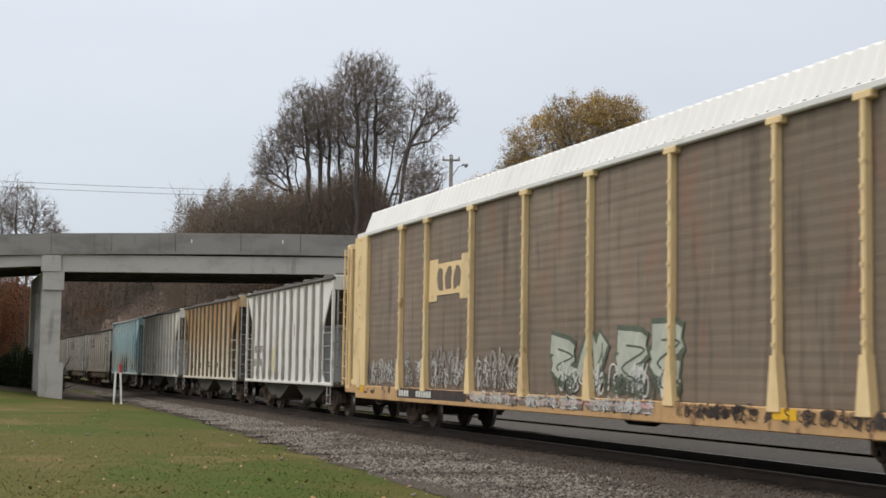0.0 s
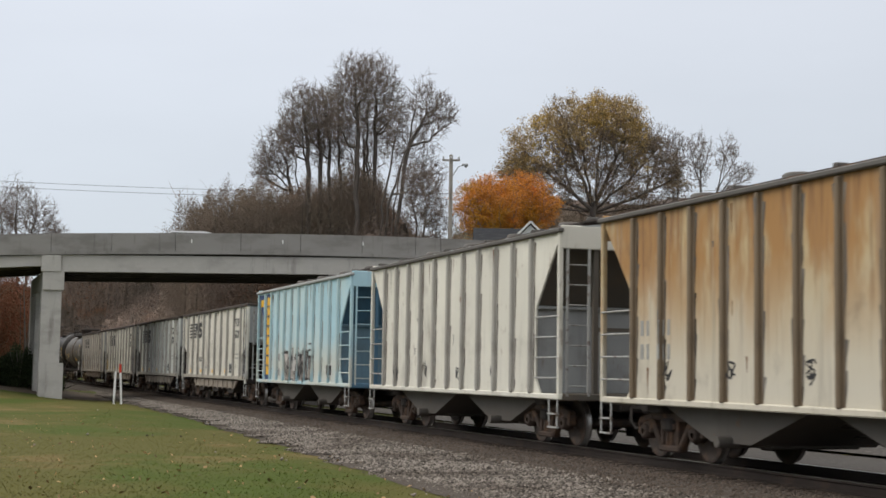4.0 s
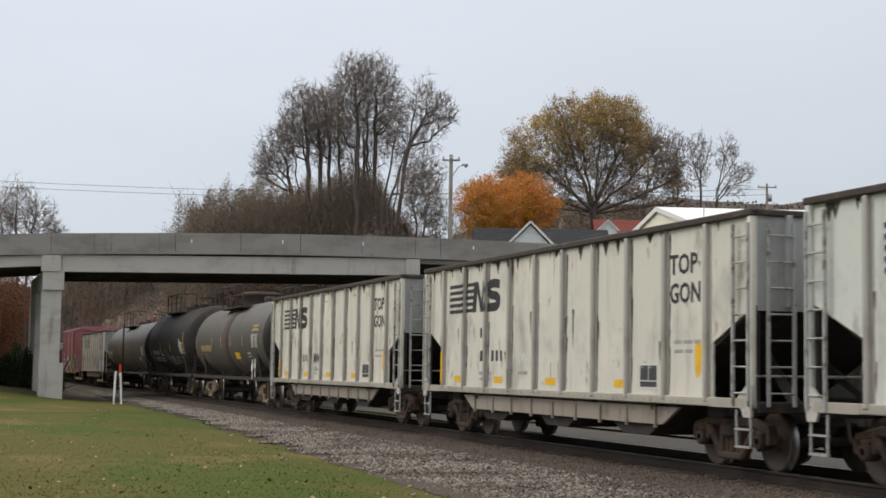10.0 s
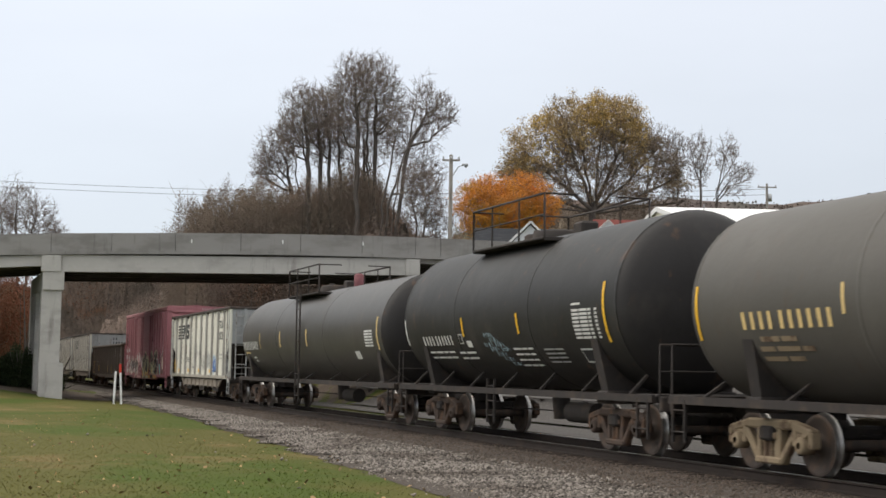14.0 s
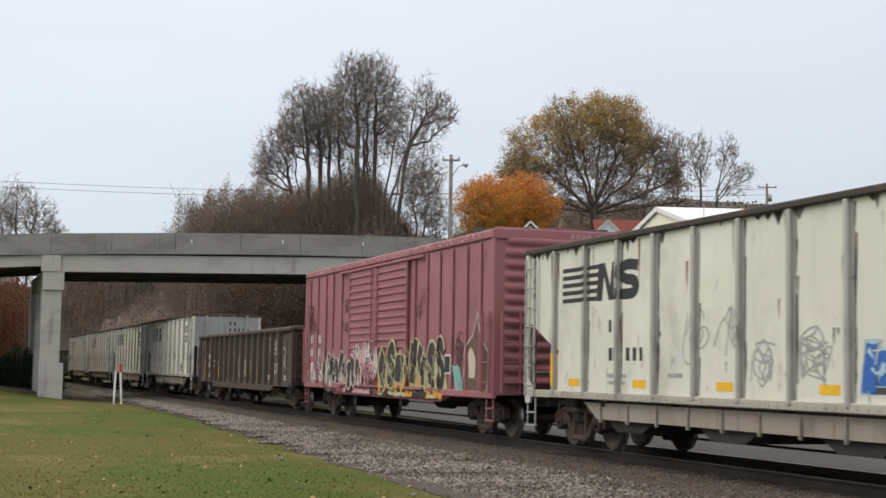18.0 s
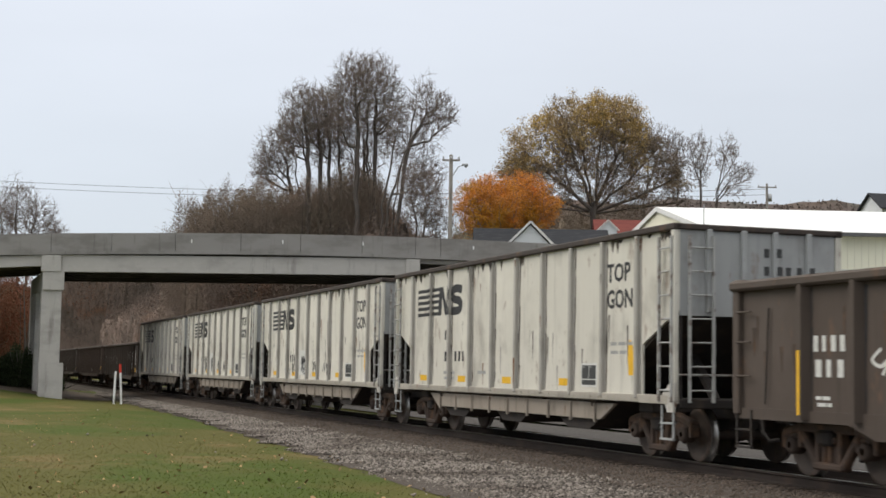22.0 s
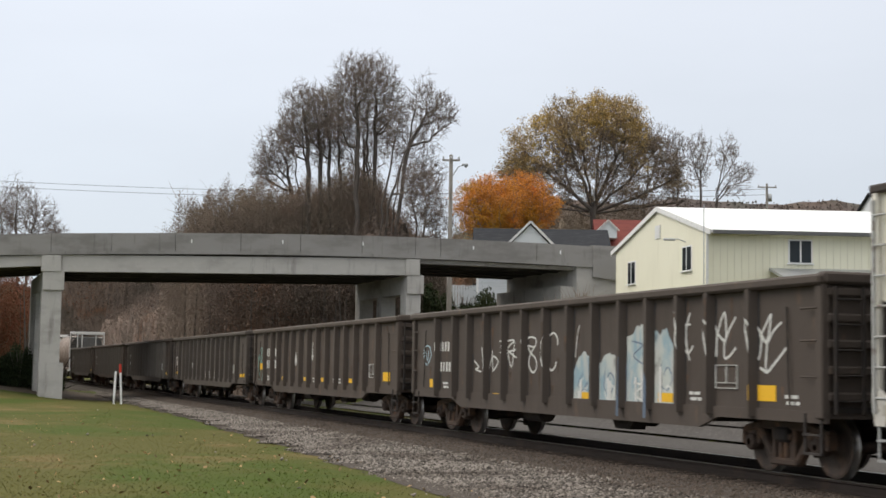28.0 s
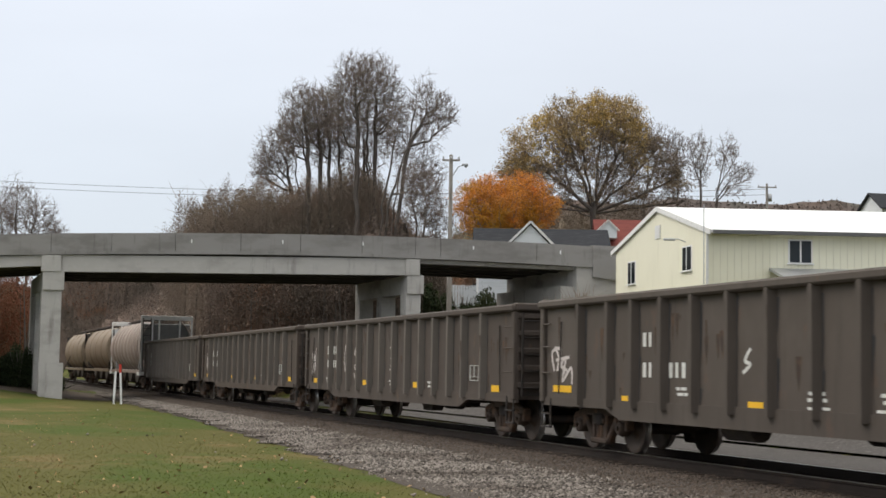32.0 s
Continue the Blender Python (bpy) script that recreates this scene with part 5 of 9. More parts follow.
thicket("hedge", "dark green shrubs below the bridge", [-1.2, 0.6, 1.0, 2.8, 4.0, 5.1, 5.6], [6.3, 6.3, 5.2, 6.1, 6.2, 5.9, 5.0], 93, 96, 1500, 9000, 76, M_evergreen, M_twig, 0.14, stems=30)
thicket("brush", "dry yellow-brown weeds at the abutment", [5.4, 6.6, 7.6, 9.0], [4.2, 4.6, 4.4, 4.2], 71.5, 74.6, 4000, 5000, 77, M_brush, M_twig, 0.10, stems=0)
thicket("thicket", "grey-brown bare brush between the trees", [0.7, 5.4, 9.4, 13.0, 16.7, 20.5, 23.8, 27.6, 31.4, 37.0], [13.7, 14.2, 15.2, 15.6, 15.8, 14.4, 13.9, 13.9, 14.2, 14.6], 120, 130, 16000, 110000, 78, M_brush, M_twig, 0.09, stems=60)

# far ridge
xs = np.linspace(-900, 1000, 260)
V, F = [], []
for i, x in enumerate(xs):
    right = 73 + 5 * math.sin(x * 0.009 + 1.0) + 5 * noise.noise((x * 0.02, 0, 0)) + 2.5 * noise.noise((x * 0.13, 3, 0))
    left = 37 + 3 * math.sin(x * 0.013) + 3 * noise.noise((x * 0.04, 9, 0)) + 2.0 * noise.noise((x * 0.15, 5, 0))
    k = float(smooth(-60, 60, x))
    crest = left + (right - left) * k
    V += [(x, 600, -2), (x, 625, crest * 0.75), (x, 640, crest), (x, 700, crest - 4)]
for i in range(len(xs) - 1):
    for j in range(3):
        a = i * 4 + j
        F.append((a, a + 4, a + 5, a + 1))
tagged(new("far_ridge", bulk("far_ridge", np.array(V), F, M_hill, False)), "low wooded ridge far behind the houses", "hill", kind="structure")
rs = np.random.RandomState(77)
n = 90000
x = rs.uniform(-330, 420, n)
C = np.stack([x, rs.uniform(612, 640, n), 0 * x], 1)
kk = smooth(-60, 60, x)
crest = np.interp(x, xs, np.array(V).reshape(-1, 4, 3)[:, 2, 2])
C[:, 2] = crest * (0.75 + 0.25 * (C[:, 1] - 625) / 15) + rs.uniform(-3.5, 1.2, n)
V2, F2 = cards(C, 0.7, rs)
tagged(new("ridge_trees", bulk("ridge_trees", V2, F2, M_hill)), "brown bare woods on the far ridge", "woods", kind="stuff")

# ---- loose stones and grass ----
def scatter_stones(name, label, s_range, d_fun, n, size, material, seed, z_of):
    rs = np.random.RandomState(seed)
    u = rs.uniform(0, 1, n) ** 1.5
    s = s_range[0] + (s_range[1] - s_range[0]) * u
    lo, hi = d_fun(s)
    d = lo + (hi - lo) * rs.uniform(0, 1, n)
    C = np.stack([MID.x + AWAY.x * s + OVER.x * d, MID.y + AWAY.y * s + OVER.y * d, z_of(d)], 1)
    base = np.array([[1, 0, 0], [-1, 0, 0], [0, 1, 0], [0, -1, 0], [0, 0, 1], [0, 0, -1]], float)
    faces = np.array([[0, 2, 4], [2, 1, 4], [1, 3, 4], [3, 0, 4], [2, 0, 5], [1, 2, 5], [3, 1, 5], [0, 3, 5]])
    sz = size * rs.uniform(0.5, 1.4, n)
    V = base[None] * rs.uniform(0.55, 1.15, (n, 6, 1)) + rs.normal(scale=0.16, size=(n, 6, 3))
    a = rs.uniform(0, TAU, n)
    c, k = np.cos(a), np.sin(a)
    X = V[:, :, 0] * c[:, None] - V[:, :, 1] * k[:, None]
    Y = V[:, :, 0] * k[:, None] + V[:, :, 1] * c[:, None]
    V = np.stack([X, Y, V[:, :, 2] * 0.7], 2) * sz[:, None, None] + C[:, None, :]
    F = (np.arange(n) * 6)[:, None, None] + faces[None]
    ob = new(name, bulk(name, V.reshape(-1, 3), F.reshape(-1, 3), material))
    return tagged(ob, label, "stones", kind="stuff")


def bed_z(d):
    return np.interp(d, [-5.75, -5.1, -3.0, -1.9, 1.9, 3.0, 3.6], [-0.40, -0.355, -0.30, -0.18, -0.18, -0.34, -0.46])


def grass_edge(s):
    return np.interp(s, [-12, -1, 21, 43], [-5.7, -4.85, -3.75, -3.35])


scatter_stones("ballast_stones", "grey crushed stones beside the track", (-22, 70), lambda s: (grass_edge(s) - 0.25 + 0.25 * np.sin(s * 1.7) + 0.2 * np.sin(s * 4.1), -2.5 + 0 * s), 60000, 0.036, M_stone, 91, bed_z)
scatter_stones("shoulder_stones", "small brown-stained stones along the tie ends", (-22, 60), lambda s: (-2.8 + 0 * s, -0.9 + 0 * s), 22000, 0.030, M_stone_dirty, 92, bed_z)
scatter_stones("far_side_stones", "grey stones beyond the track", (-22, 60), lambda s: (0.95 + 0 * s, 3.6 + 0 * s), 16000, 0.045, M_stone, 93, bed_z)
scatter_stones("stray_stones", "a few pale stones lying in the grass", (-20, 30), lambda s: (-14 + 0 * s, -5.6 + 0 * s), 70, 0.045, M_stone, 94, lambda d: -0.30 + 0 * d)

rs = np.random.RandomState(8)
n = 45000
gy = 17 + 50 * rs.uniform(0, 1, n) ** 1.8
gx = -0.32 * gy + (0.36 * gy) * rs.uniform(0, 1, n)
gs, gd = track_sd(gx, gy)
keep = gd < grass_edge(gs) + 0.22 * np.sin(gs * 2.3) + 0.15 * np.sin(gs * 5.9) - 0.1 + 1.5 * rs.uniform(-1, 1, n) ** 3
gx, gy = gx[keep], gy[keep]
n = len(gx)
gz = np.maximum(ground_z(gx, gy), np.where(gd[keep] > -6.0, bed_z(gd[keep] - np.interp(gs[keep], [-12, -1, 21, 43], [-0.1, 0.6, 1.6, 1.95])) - 0.01, -9))
P = np.stack([gx, gy, gz - 0.005], 1)
a = rs.uniform(0, TAU, n)
hgt = rs.uniform(0.012, 0.032, n)
wid = rs.uniform(0.006, 0.014, n)
side = np.stack([np.cos(a), np.sin(a), 0 * a], 1) * wid[:, None]
tip = P + np.stack([rs.normal(scale=0.03, size=n), rs.normal(scale=0.03, size=n), hgt], 1)
V = np.stack([P - side, P + side, tip], 1).reshape(-1, 3)
tagged(new("grass_blades", bulk("grass_blades", V, np.arange(3 * n).reshape(-1, 3), M_blade)), "short green and straw-coloured grass blades", "grass", kind="stuff")

# fallen leaves on the grass
n = 420
ly = 17.5 + 34 * rs.uniform(0, 1, n) ** 1.4
lx = -0.31 * ly + 0.36 * ly * rs.uniform(0, 1, n)
ls, ld = track_sd(lx, ly)
k = ld < grass_edge(ls) + 0.6
lx, ly = lx[k], ly[k]
V, F = cards(np.stack([lx, ly, ground_z(lx, ly) + 0.055], 1), 0.040, rs, up=2.0)
tagged(new("fallen_leaves", bulk("fallen_leaves", V, F, M_deadleaf)), "pale and brown fallen leaves scattered on the grass", "leaves", kind="stuff")

# ---- rolling stock: each car is built round its own middle, x along its travel, near side at -y, rail head at z = 0 ----
WHEEL_R, AXLE = 0.457, 0.89
mesh_cache = {}


def cached(key, make, material):
    if key not in mesh_cache:
        mesh_cache[key] = make().mesh(key[0], material)
    return mesh_cache[key]


def wheel_form():
    f = Form()
    for s in (-1, 1):
        g = [(s * 0.80, 0.02), (s * 0.80, 0.11), (s * 0.755, 0.13), (s * 0.735, 0.20), (s * 0.75, 0.32), (s * 0.795, 0.385), (s * 0.80, 0.44), (s * 0.79, 0.452)]
        h = [(s * 0.69, 0.485), (s * 0.665, 0.475), (s * 0.665, 0.39), (s * 0.70, 0.37), (s * 0.70, 0.12)]
        for pr in (g, h):
            f.lathe(pr if s < 0 else pr[::-1], "y", n=28)
    f.lathe([(-1.0, 0.075), (-0.7, 0.085), (0.7, 0.085), (1.0, 0.075)], "y", n=12)
    return f


def tread_form():
    f = Form()
    for s in (-1, 1):
        pr = [(s * 0.79, 0.452), (s * 0.712, WHEEL_R), (s * 0.69, 0.485)]
        f.lathe(pr if s < 0 else pr[::-1], "y", n=28)
    return f


def side_frame_form():
    f = Form()
    f.beam((-0.62, 0, 0.74), (0.62, 0, 0.74), 0.17, 0.15, b=0.03)
    for s in (-1, 1):
        f.beam((s * 0.60, 0, 0.74), (s * 1.13, 0, 0.63), 0.17, 0.13, b=0.03)
        f.box((s * 1.11, 0, 0.53), (0.10, 0.17, 0.24), 0.02)
        f.box((s * 0.70, 0, 0.56), (0.10, 0.17, 0.26), 0.02)
        f.beam((s * 0.70, 0, 0.66), (s * 0.30, 0, 0.20), 0.15, 0.13, b=0.03)
        f.box((s * 0.27, 0, 0.47), (0.10, 0.16, 0.46), 0.02)
    f.box((0, 0, 0.20), (0.72, 0.20, 0.11), 0.03)
    return f


def spring_form():
    f = Form()
    for x in (-0.15, 0, 0.15):
        f.lathe([(0.255 + i * 0.02, 0.066 if i % 2 else 0.05) for i in range(14)], "z", (x, 0, 0), 10)
    f.box((0, 0, 0.57), (0.44, 0.22, 0.10), 0.02)
    return f


def bearing_form():
    f = Form()
    f.lathe([(-0.13, 0.05), (-0.13, 0.10), (-0.10, 0.13), (0.09, 0.13), (0.09, 0.02)], "y", n=14)
    f.box((0, 0.0, 0.14), (0.26, 0.16, 0.07), 0.02)
    return f


def bolster_form():
    f = Form()
    f.box((0, 0, 0.60), (0.36, 2.3, 0.22), 0.04)
    f.lathe([(0.70, 0.28), (0.80, 0.28), (0.80, 0.02)], "z", n=14)
    for s in (-1, 1):
        f.box((s * 0.36, 0, 0.42), (0.09, 1.5, 0.16), 0.02)
        for y in (-0.74, 0.74):
            f.box((s * 0.40, y, 0.46), (0.08, 0.16, 0.36), 0.02)
    f.beam((-0.4, 0, 0.45), (0.4, 0, 0.38), 0.06, 0.06)
    return f


spinning = []


def truck(car, x, frame_mat=None):
    mt = frame_mat or M_rust
    k = mt.name
    tr = part("truck", cached(("bolster", k), bolster_form, M_dark), None, car, at=(x, 0, 0))
    for y in (-1.0, 1.0):
        fr = part("side_frame", cached(("side_frame", k), side_frame_form, mt), None, tr, at=(0, y, 0))
        part("spring_set", cached(("spring_set", k), spring_form, mt), None, tr, at=(0, y, 0))
        for s in (-1, 1):
            part("axle_bearing", cached(("axle_bearing", k), bearing_form, mt), None, tr, at=(s * AXLE, y, WHEEL_R))
    for s in (-1, 1):
        ws = part("wheelset", wheel_mesh(), None, tr, at=(s * AXLE, 0, WHEEL_R))
        spinning.append((ws, s))
    return tr


def wheel_mesh():
    if "wheel" not in mesh_cache:
        f = wheel_form()
        n = len(f.f)
        t = tread_form()
        f.add(t.v, t.f, True)
        me = f.mesh("wheelset", M_wheel)
        me.materials.append(M_tread)
        idx = [0] * n + [1] * (len(f.f) - n)
        me.polygons.foreach_set("material_index", idx)
        mesh_cache["wheel"] = me
    return mesh_cache["wheel"]


def coupler_form():
    f = Form()
    f.box((0.0, 0, 0.84), (0.55, 0.16, 0.18), 0.03)
    f.box((0.36, 0.03, 0.84), (0.26, 0.30, 0.28), 0.05)
    f.box((0.50, -0.10, 0.84), (0.16, 0.12, 0.24), 0.04)
    f.tube([(0.1, -0.25, 0.80), (0.25, -0.32, 0.55), (0.42, -0.30, 0.42), (0.58, -0.22, 0.45)], 0.03, 6)
    return f


def couplers(car, half):
    me = cached(("coupler",), coupler_form, M_dark)
    part("coupler", me, None, car, at=(half - 0.05, 0, 0))
    part("coupler", me, None, car, at=pose(-half + 0.05, 0, 0, 0, 0, 180))


def ladder(car, material, x, y, z0, z1, along="x", w=0.42, rungs=None, lean=0.0, name="ladder", label=""):
    """Two stiles and rungs; along: the way the rungs run. lean: how far the head stands out."""
    f = Form()
    n = rungs or max(2, round((z1 - z0) / 0.42))
    ux, uy = (1, 0) if along == "x" else (0, 1)
    for s in (-0.5, 0.5):
        f.beam((x + ux * s * w, y + uy * s * w, z0), (x + ux * s * w, y + uy * s * w, z1), 0.045, 0.045)
    for i in range(n):
        z = z0 + (i + 0.5) * (z1 - z0) / n
        f.tube([(x - ux * w / 2, y - uy * w / 2, z), (x + ux * w / 2, y + uy * w / 2, z)], 0.016, 5)
    return part(name, f, material, car, label)


def grab(car, material, p, q, name="grab_iron", r=0.016):
    return part(name, Form().tube([p, q], r, 5), material, car)


def brake_wheel(car, material, x, y, z):
    f = Form()
    n = 16
    ring = [(x, y + 0.27 * math.cos(TAU * k / n), z + 0.27 * math.sin(TAU * k / n)) for k in range(n + 1)]
    f.tube(ring, 0.02, 5, False)
    for k in range(4):
        a = TAU * k / 4 + 0.4
        f.tube([(x, y, z), (x, y + 0.27 * math.cos(a), z + 0.27 * math.sin(a))], 0.013, 4)
    f.lathe([(-0.18, 0.05), (0.03, 0.05), (0.03, 0.01)], "x", (x, y, z), 8)
    return part("brake_wheel", f, material, car, "spoked hand-brake wheel")


POSTS = {}      # car: strips (x0, x1, face y) that stand proud of the near side sheet


def clip_x(poly, a, b):
    """The part of an (x, z) outline between x = a and x = b."""
    for edge, keep in ((a, 1), (b, -1)):
        res = []
        for i, p in enumerate(poly):
            q = poly[(i + 1) % len(poly)]
            ip, iq = (p[0] - edge) * keep >= 0, (q[0] - edge) * keep >= 0
            if ip:
                res.append(p)
            if ip != iq:
                t = (edge - p[0]) / (q[0] - p[0])
                res.append((edge, p[1] + (q[1] - p[1]) * t))
        poly = res
        if len(poly) < 3:
            return []
    return poly


def painted(car, polys, material, y, name="marking", label="", t=0.004, lift=0.0):
    """Paint on the near side: laid on the sheet at y and carried over the posts."""
    f = Form()
    for k, poly in enumerate(polys):
        e = lift + 0.00004 * (k % 40)
        f.prism(poly, y - e, y + t)
        x0, x1 = min(p[0] for p in poly), max(p[0] for p in poly)
        for a, b, yp in POSTS.get(car, ()):
            if a < x1 and b > x0:
                c = clip_x(poly, a, b)
                if c:
                    f.prism(c, yp - 0.003 - e, yp + 0.002)
    ob = part(name, f, material, car)
    return tagged(ob, label, kind="stuff" if name in ("stain", "spray_fill", "spray_line", "spray_scrawl", "stencil_line", "stencil_bar", "spray_lettering") or (name == "spray_painted_patch" and len(polys) > 1) else "")


def plate(car, material, x0, x1, z0, z1, y, name="marking", label="", slant=0.0, t=0.006):
    """A painted patch on the near side."""
    return painted(car, [[(x0, z0), (x1, z0), (x1 + slant, z1), (x0 + slant, z1)]], material, y, name, label, t)


def bars(car, material, x, z, widths, h, y, gap=0.06, name="stencil_line", label=""):
    """A row of lettering that cannot be read: plain bars."""
    polys = []
    for w in widths:
        if w:
            polys.append([(x, z), (x + w, z), (x + w, z + h), (x, z + h)])
        x += w + gap
    return painted(car, polys, material, y, name, label)


def digits(car, material, x, z, n, h, y, pitch=0.21, gap_at=None):
    """Stand-ins for a stencilled number: one plain upright bar a character."""
    polys = []
    for i in range(n):
        w = pitch * (0.40 if i % 3 == 1 else 0.52)
        polys.append([(x, z), (x + w, z), (x + w, z + h), (x, z + h)])
        x += pitch + (0.18 if gap_at == i else 0)
    return painted(car, polys, material, y, "stencil_bar")


STROKES = [      # hooks, waves and loops that spell nothing
    [[(0.0, 0.1), (0.3, 0.9), (0.55, 0.2), (0.95, 0.95)]],
    [[(0.1, 0.9), (0.9, 0.75), (0.2, 0.4), (0.95, 0.1)]],
    [[(0.5, 1.0), (0.1, 0.6), (0.5, 0.35), (0.9, 0.65), (0.6, 0.05)]],
    [[(0.1, 0.05), (0.1, 0.8), (0.5, 1.0), (0.9, 0.75), (0.5, 0.45), (0.8, 0.0)]],
    [[(0.0, 0.5), (0.4, 1.0), (0.5, 0.1), (1.0, 0.6)]],
    [[(0.2, 1.0), (0.1, 0.3), (0.6, 0.05), (0.95, 0.5), (0.6, 0.8), (0.35, 0.55)]],
    [[(0.05, 0.2), (0.5, 0.0), (0.9, 0.35), (0.5, 0.6), (0.15, 0.8), (0.6, 1.0), (0.95, 0.85)]],
]


def curve_path(pts, n=4):
    """A smooth path through points."""
    res = []
    for i in range(len(pts) - 1):
        p0, p1, p2, p3 = pts[max(i - 1, 0)], pts[i], pts[i + 1], pts[min(i + 2, len(pts) - 1)]
        for k in range(n):
            t = k / n
            res.append(tuple(0.5 * (2 * b + (c - a) * t + (2 * a - 5 * b + 4 * c - d) * t * t + (3 * b - a - 3 * c + d) * t ** 3) for a, b, c, d in zip(p0, p1, p2, p3)))
    return res + [pts[-1]]


def ribbon(path, r):
    """Short overlapping four-cornered pieces along a path."""
    polys = []
    for (ax, az), (bx, bz) in zip(path, path[1:]):
        d = math.hypot(bx - ax, bz - az)
        if d < 1e-4:
            continue
        ux, uz = (bx - ax) / d, (bz - az) / d
        e = r * 0.45
        ax, az, bx, bz = ax - ux * e, az - uz * e, bx + ux * e, bz + uz * e
        polys.append([(ax - uz * r, az + ux * r), (ax + uz * r, az - ux * r), (bx + uz * r, bz - ux * r), (bx - uz * r, bz + ux * r)])
    return polys


def broad_stroke(path, r):
    """One closed outline round a path."""
    left, right = [], []
    for i, (px, pz) in enumerate(path):
        (ax, az), (bx2, bz) = path[max(i - 1, 0)], path[min(i + 1, len(path) - 1)]
        d = math.hypot(bx2 - ax, bz - az) or 1.0
        ux, uz = (bx2 - ax) / d, (bz - az) / d
        left.append((px - uz * r, pz + ux * r))
        right.append((px + uz * r, pz - ux * r))
    return left + right[::-1]


def lettering(car, text, material, x, z, h, y, stretch=1.0, name="lettering", label=""):
    """Readable words in the built-in font, laid on the near side."""
    cu = bpy.data.curves.new(name, "FONT")
    cu.body, cu.size, cu.extrude, cu.space_character = text, h * 1.38, 0.003, 1.02
    cu.resolution_u = 2
    cu.offset = 0.03 * h
    tmp = bpy.data.objects.new(name, cu)
    me = bpy.data.meshes.new_from_object(tmp)
    bpy.data.objects.remove(tmp)
    me.transform(pose(x, y, z, 90, 0, 0) @ Matrix.Diagonal((stretch, 1, 1, 1)))
    me.materials.clear()
    me.materials.append(material)
    return part(name, me, material, car, label)


def blob(rng, cx, cz, w, h, n=18, rough=0.28, sharp=False):
    """An uneven closed outline."""
    pts = []
    ph = [rng.uniform(0, TAU) for _ in range(3)]
    for k in range(n):
        a = TAU * k / n
        r = 1 + rough * (math.sin(2 * a + ph[0]) * 0.5 + math.sin(3 * a + ph[1]) * 0.4 + math.sin(5 * a + ph[2]) * 0.35)
        r /= max(abs(math.cos(a)), abs(math.sin(a))) ** 0.6
        pts.append((cx + w / 2 * r * math.cos(a) * 0.85, cz + h / 2 * r * math.sin(a) * 0.85))
    return pts


def graffiti(car, rng, x0, x1, z0, z1, y, fill, edge, n, name="spray_lettering", label="", holes=True, fat=0.17, back=None):
    """A row of interlocking sprayed letters that cannot be read: a dark outline and a paler fill."""
    outer, inner, cloud, lines = [], [], [], []
    step = (x1 - x0) / n
    h = z1 - z0
    for i in range(n):
        w = step * rng.uniform(1.0, 1.22)
        ox, oz = x0 + i * step - 0.08 * step, z0 + rng.uniform(-0.04, 0.08) * h
        hh = h * rng.uniform(0.78, 1.0)
        tilt = rng.uniform(-0.16, 0.16)
        r = min(step, h) * fat * rng.uniform(0.85, 1.15)
        for stroke in rng.choice(STROKES):
            pts = [(ox + r + (px + rng.uniform(-0.07, 0.07)) * (w - 2 * r) + tilt * pz * hh, oz + r + (pz + rng.uniform(-0.05, 0.05)) * (hh - 2 * r)) for px, pz in stroke]
            path = curve_path(pts)
            outer += ribbon(path, r * 1.42)
            inner += ribbon(path, r * 0.95)
            lines += ribbon([(px + r * 0.35, pz - r * 0.3) for px, pz in path[1:-1:1]], r * 0.10)
            if rng.random() < 0.6:
                dx, dz = path[-1]
                lines.append([(dx - 0.02, dz), (dx + 0.02, dz), (dx + 0.012, dz - 0.25 * h), (dx - 0.012, dz - 0.25 * h)])
        if back:
            cloud.append(blob(rng, ox + w / 2, oz + hh / 2, w * 1.2, hh * 1.1, 14, 0.2))
    if back:
        painted(car, cloud, back, y, "spray_cloud")
    painted(car, outer, edge, y, name, label, lift=0.003)
    painted(car, inner, fill, y, "spray_fill", lift=0.007)
    if holes:
        painted(car, [[(a, max(b, z0 - 0.08)) for a, b in q] for q in lines], edge, y, "spray_line", lift=0.011)


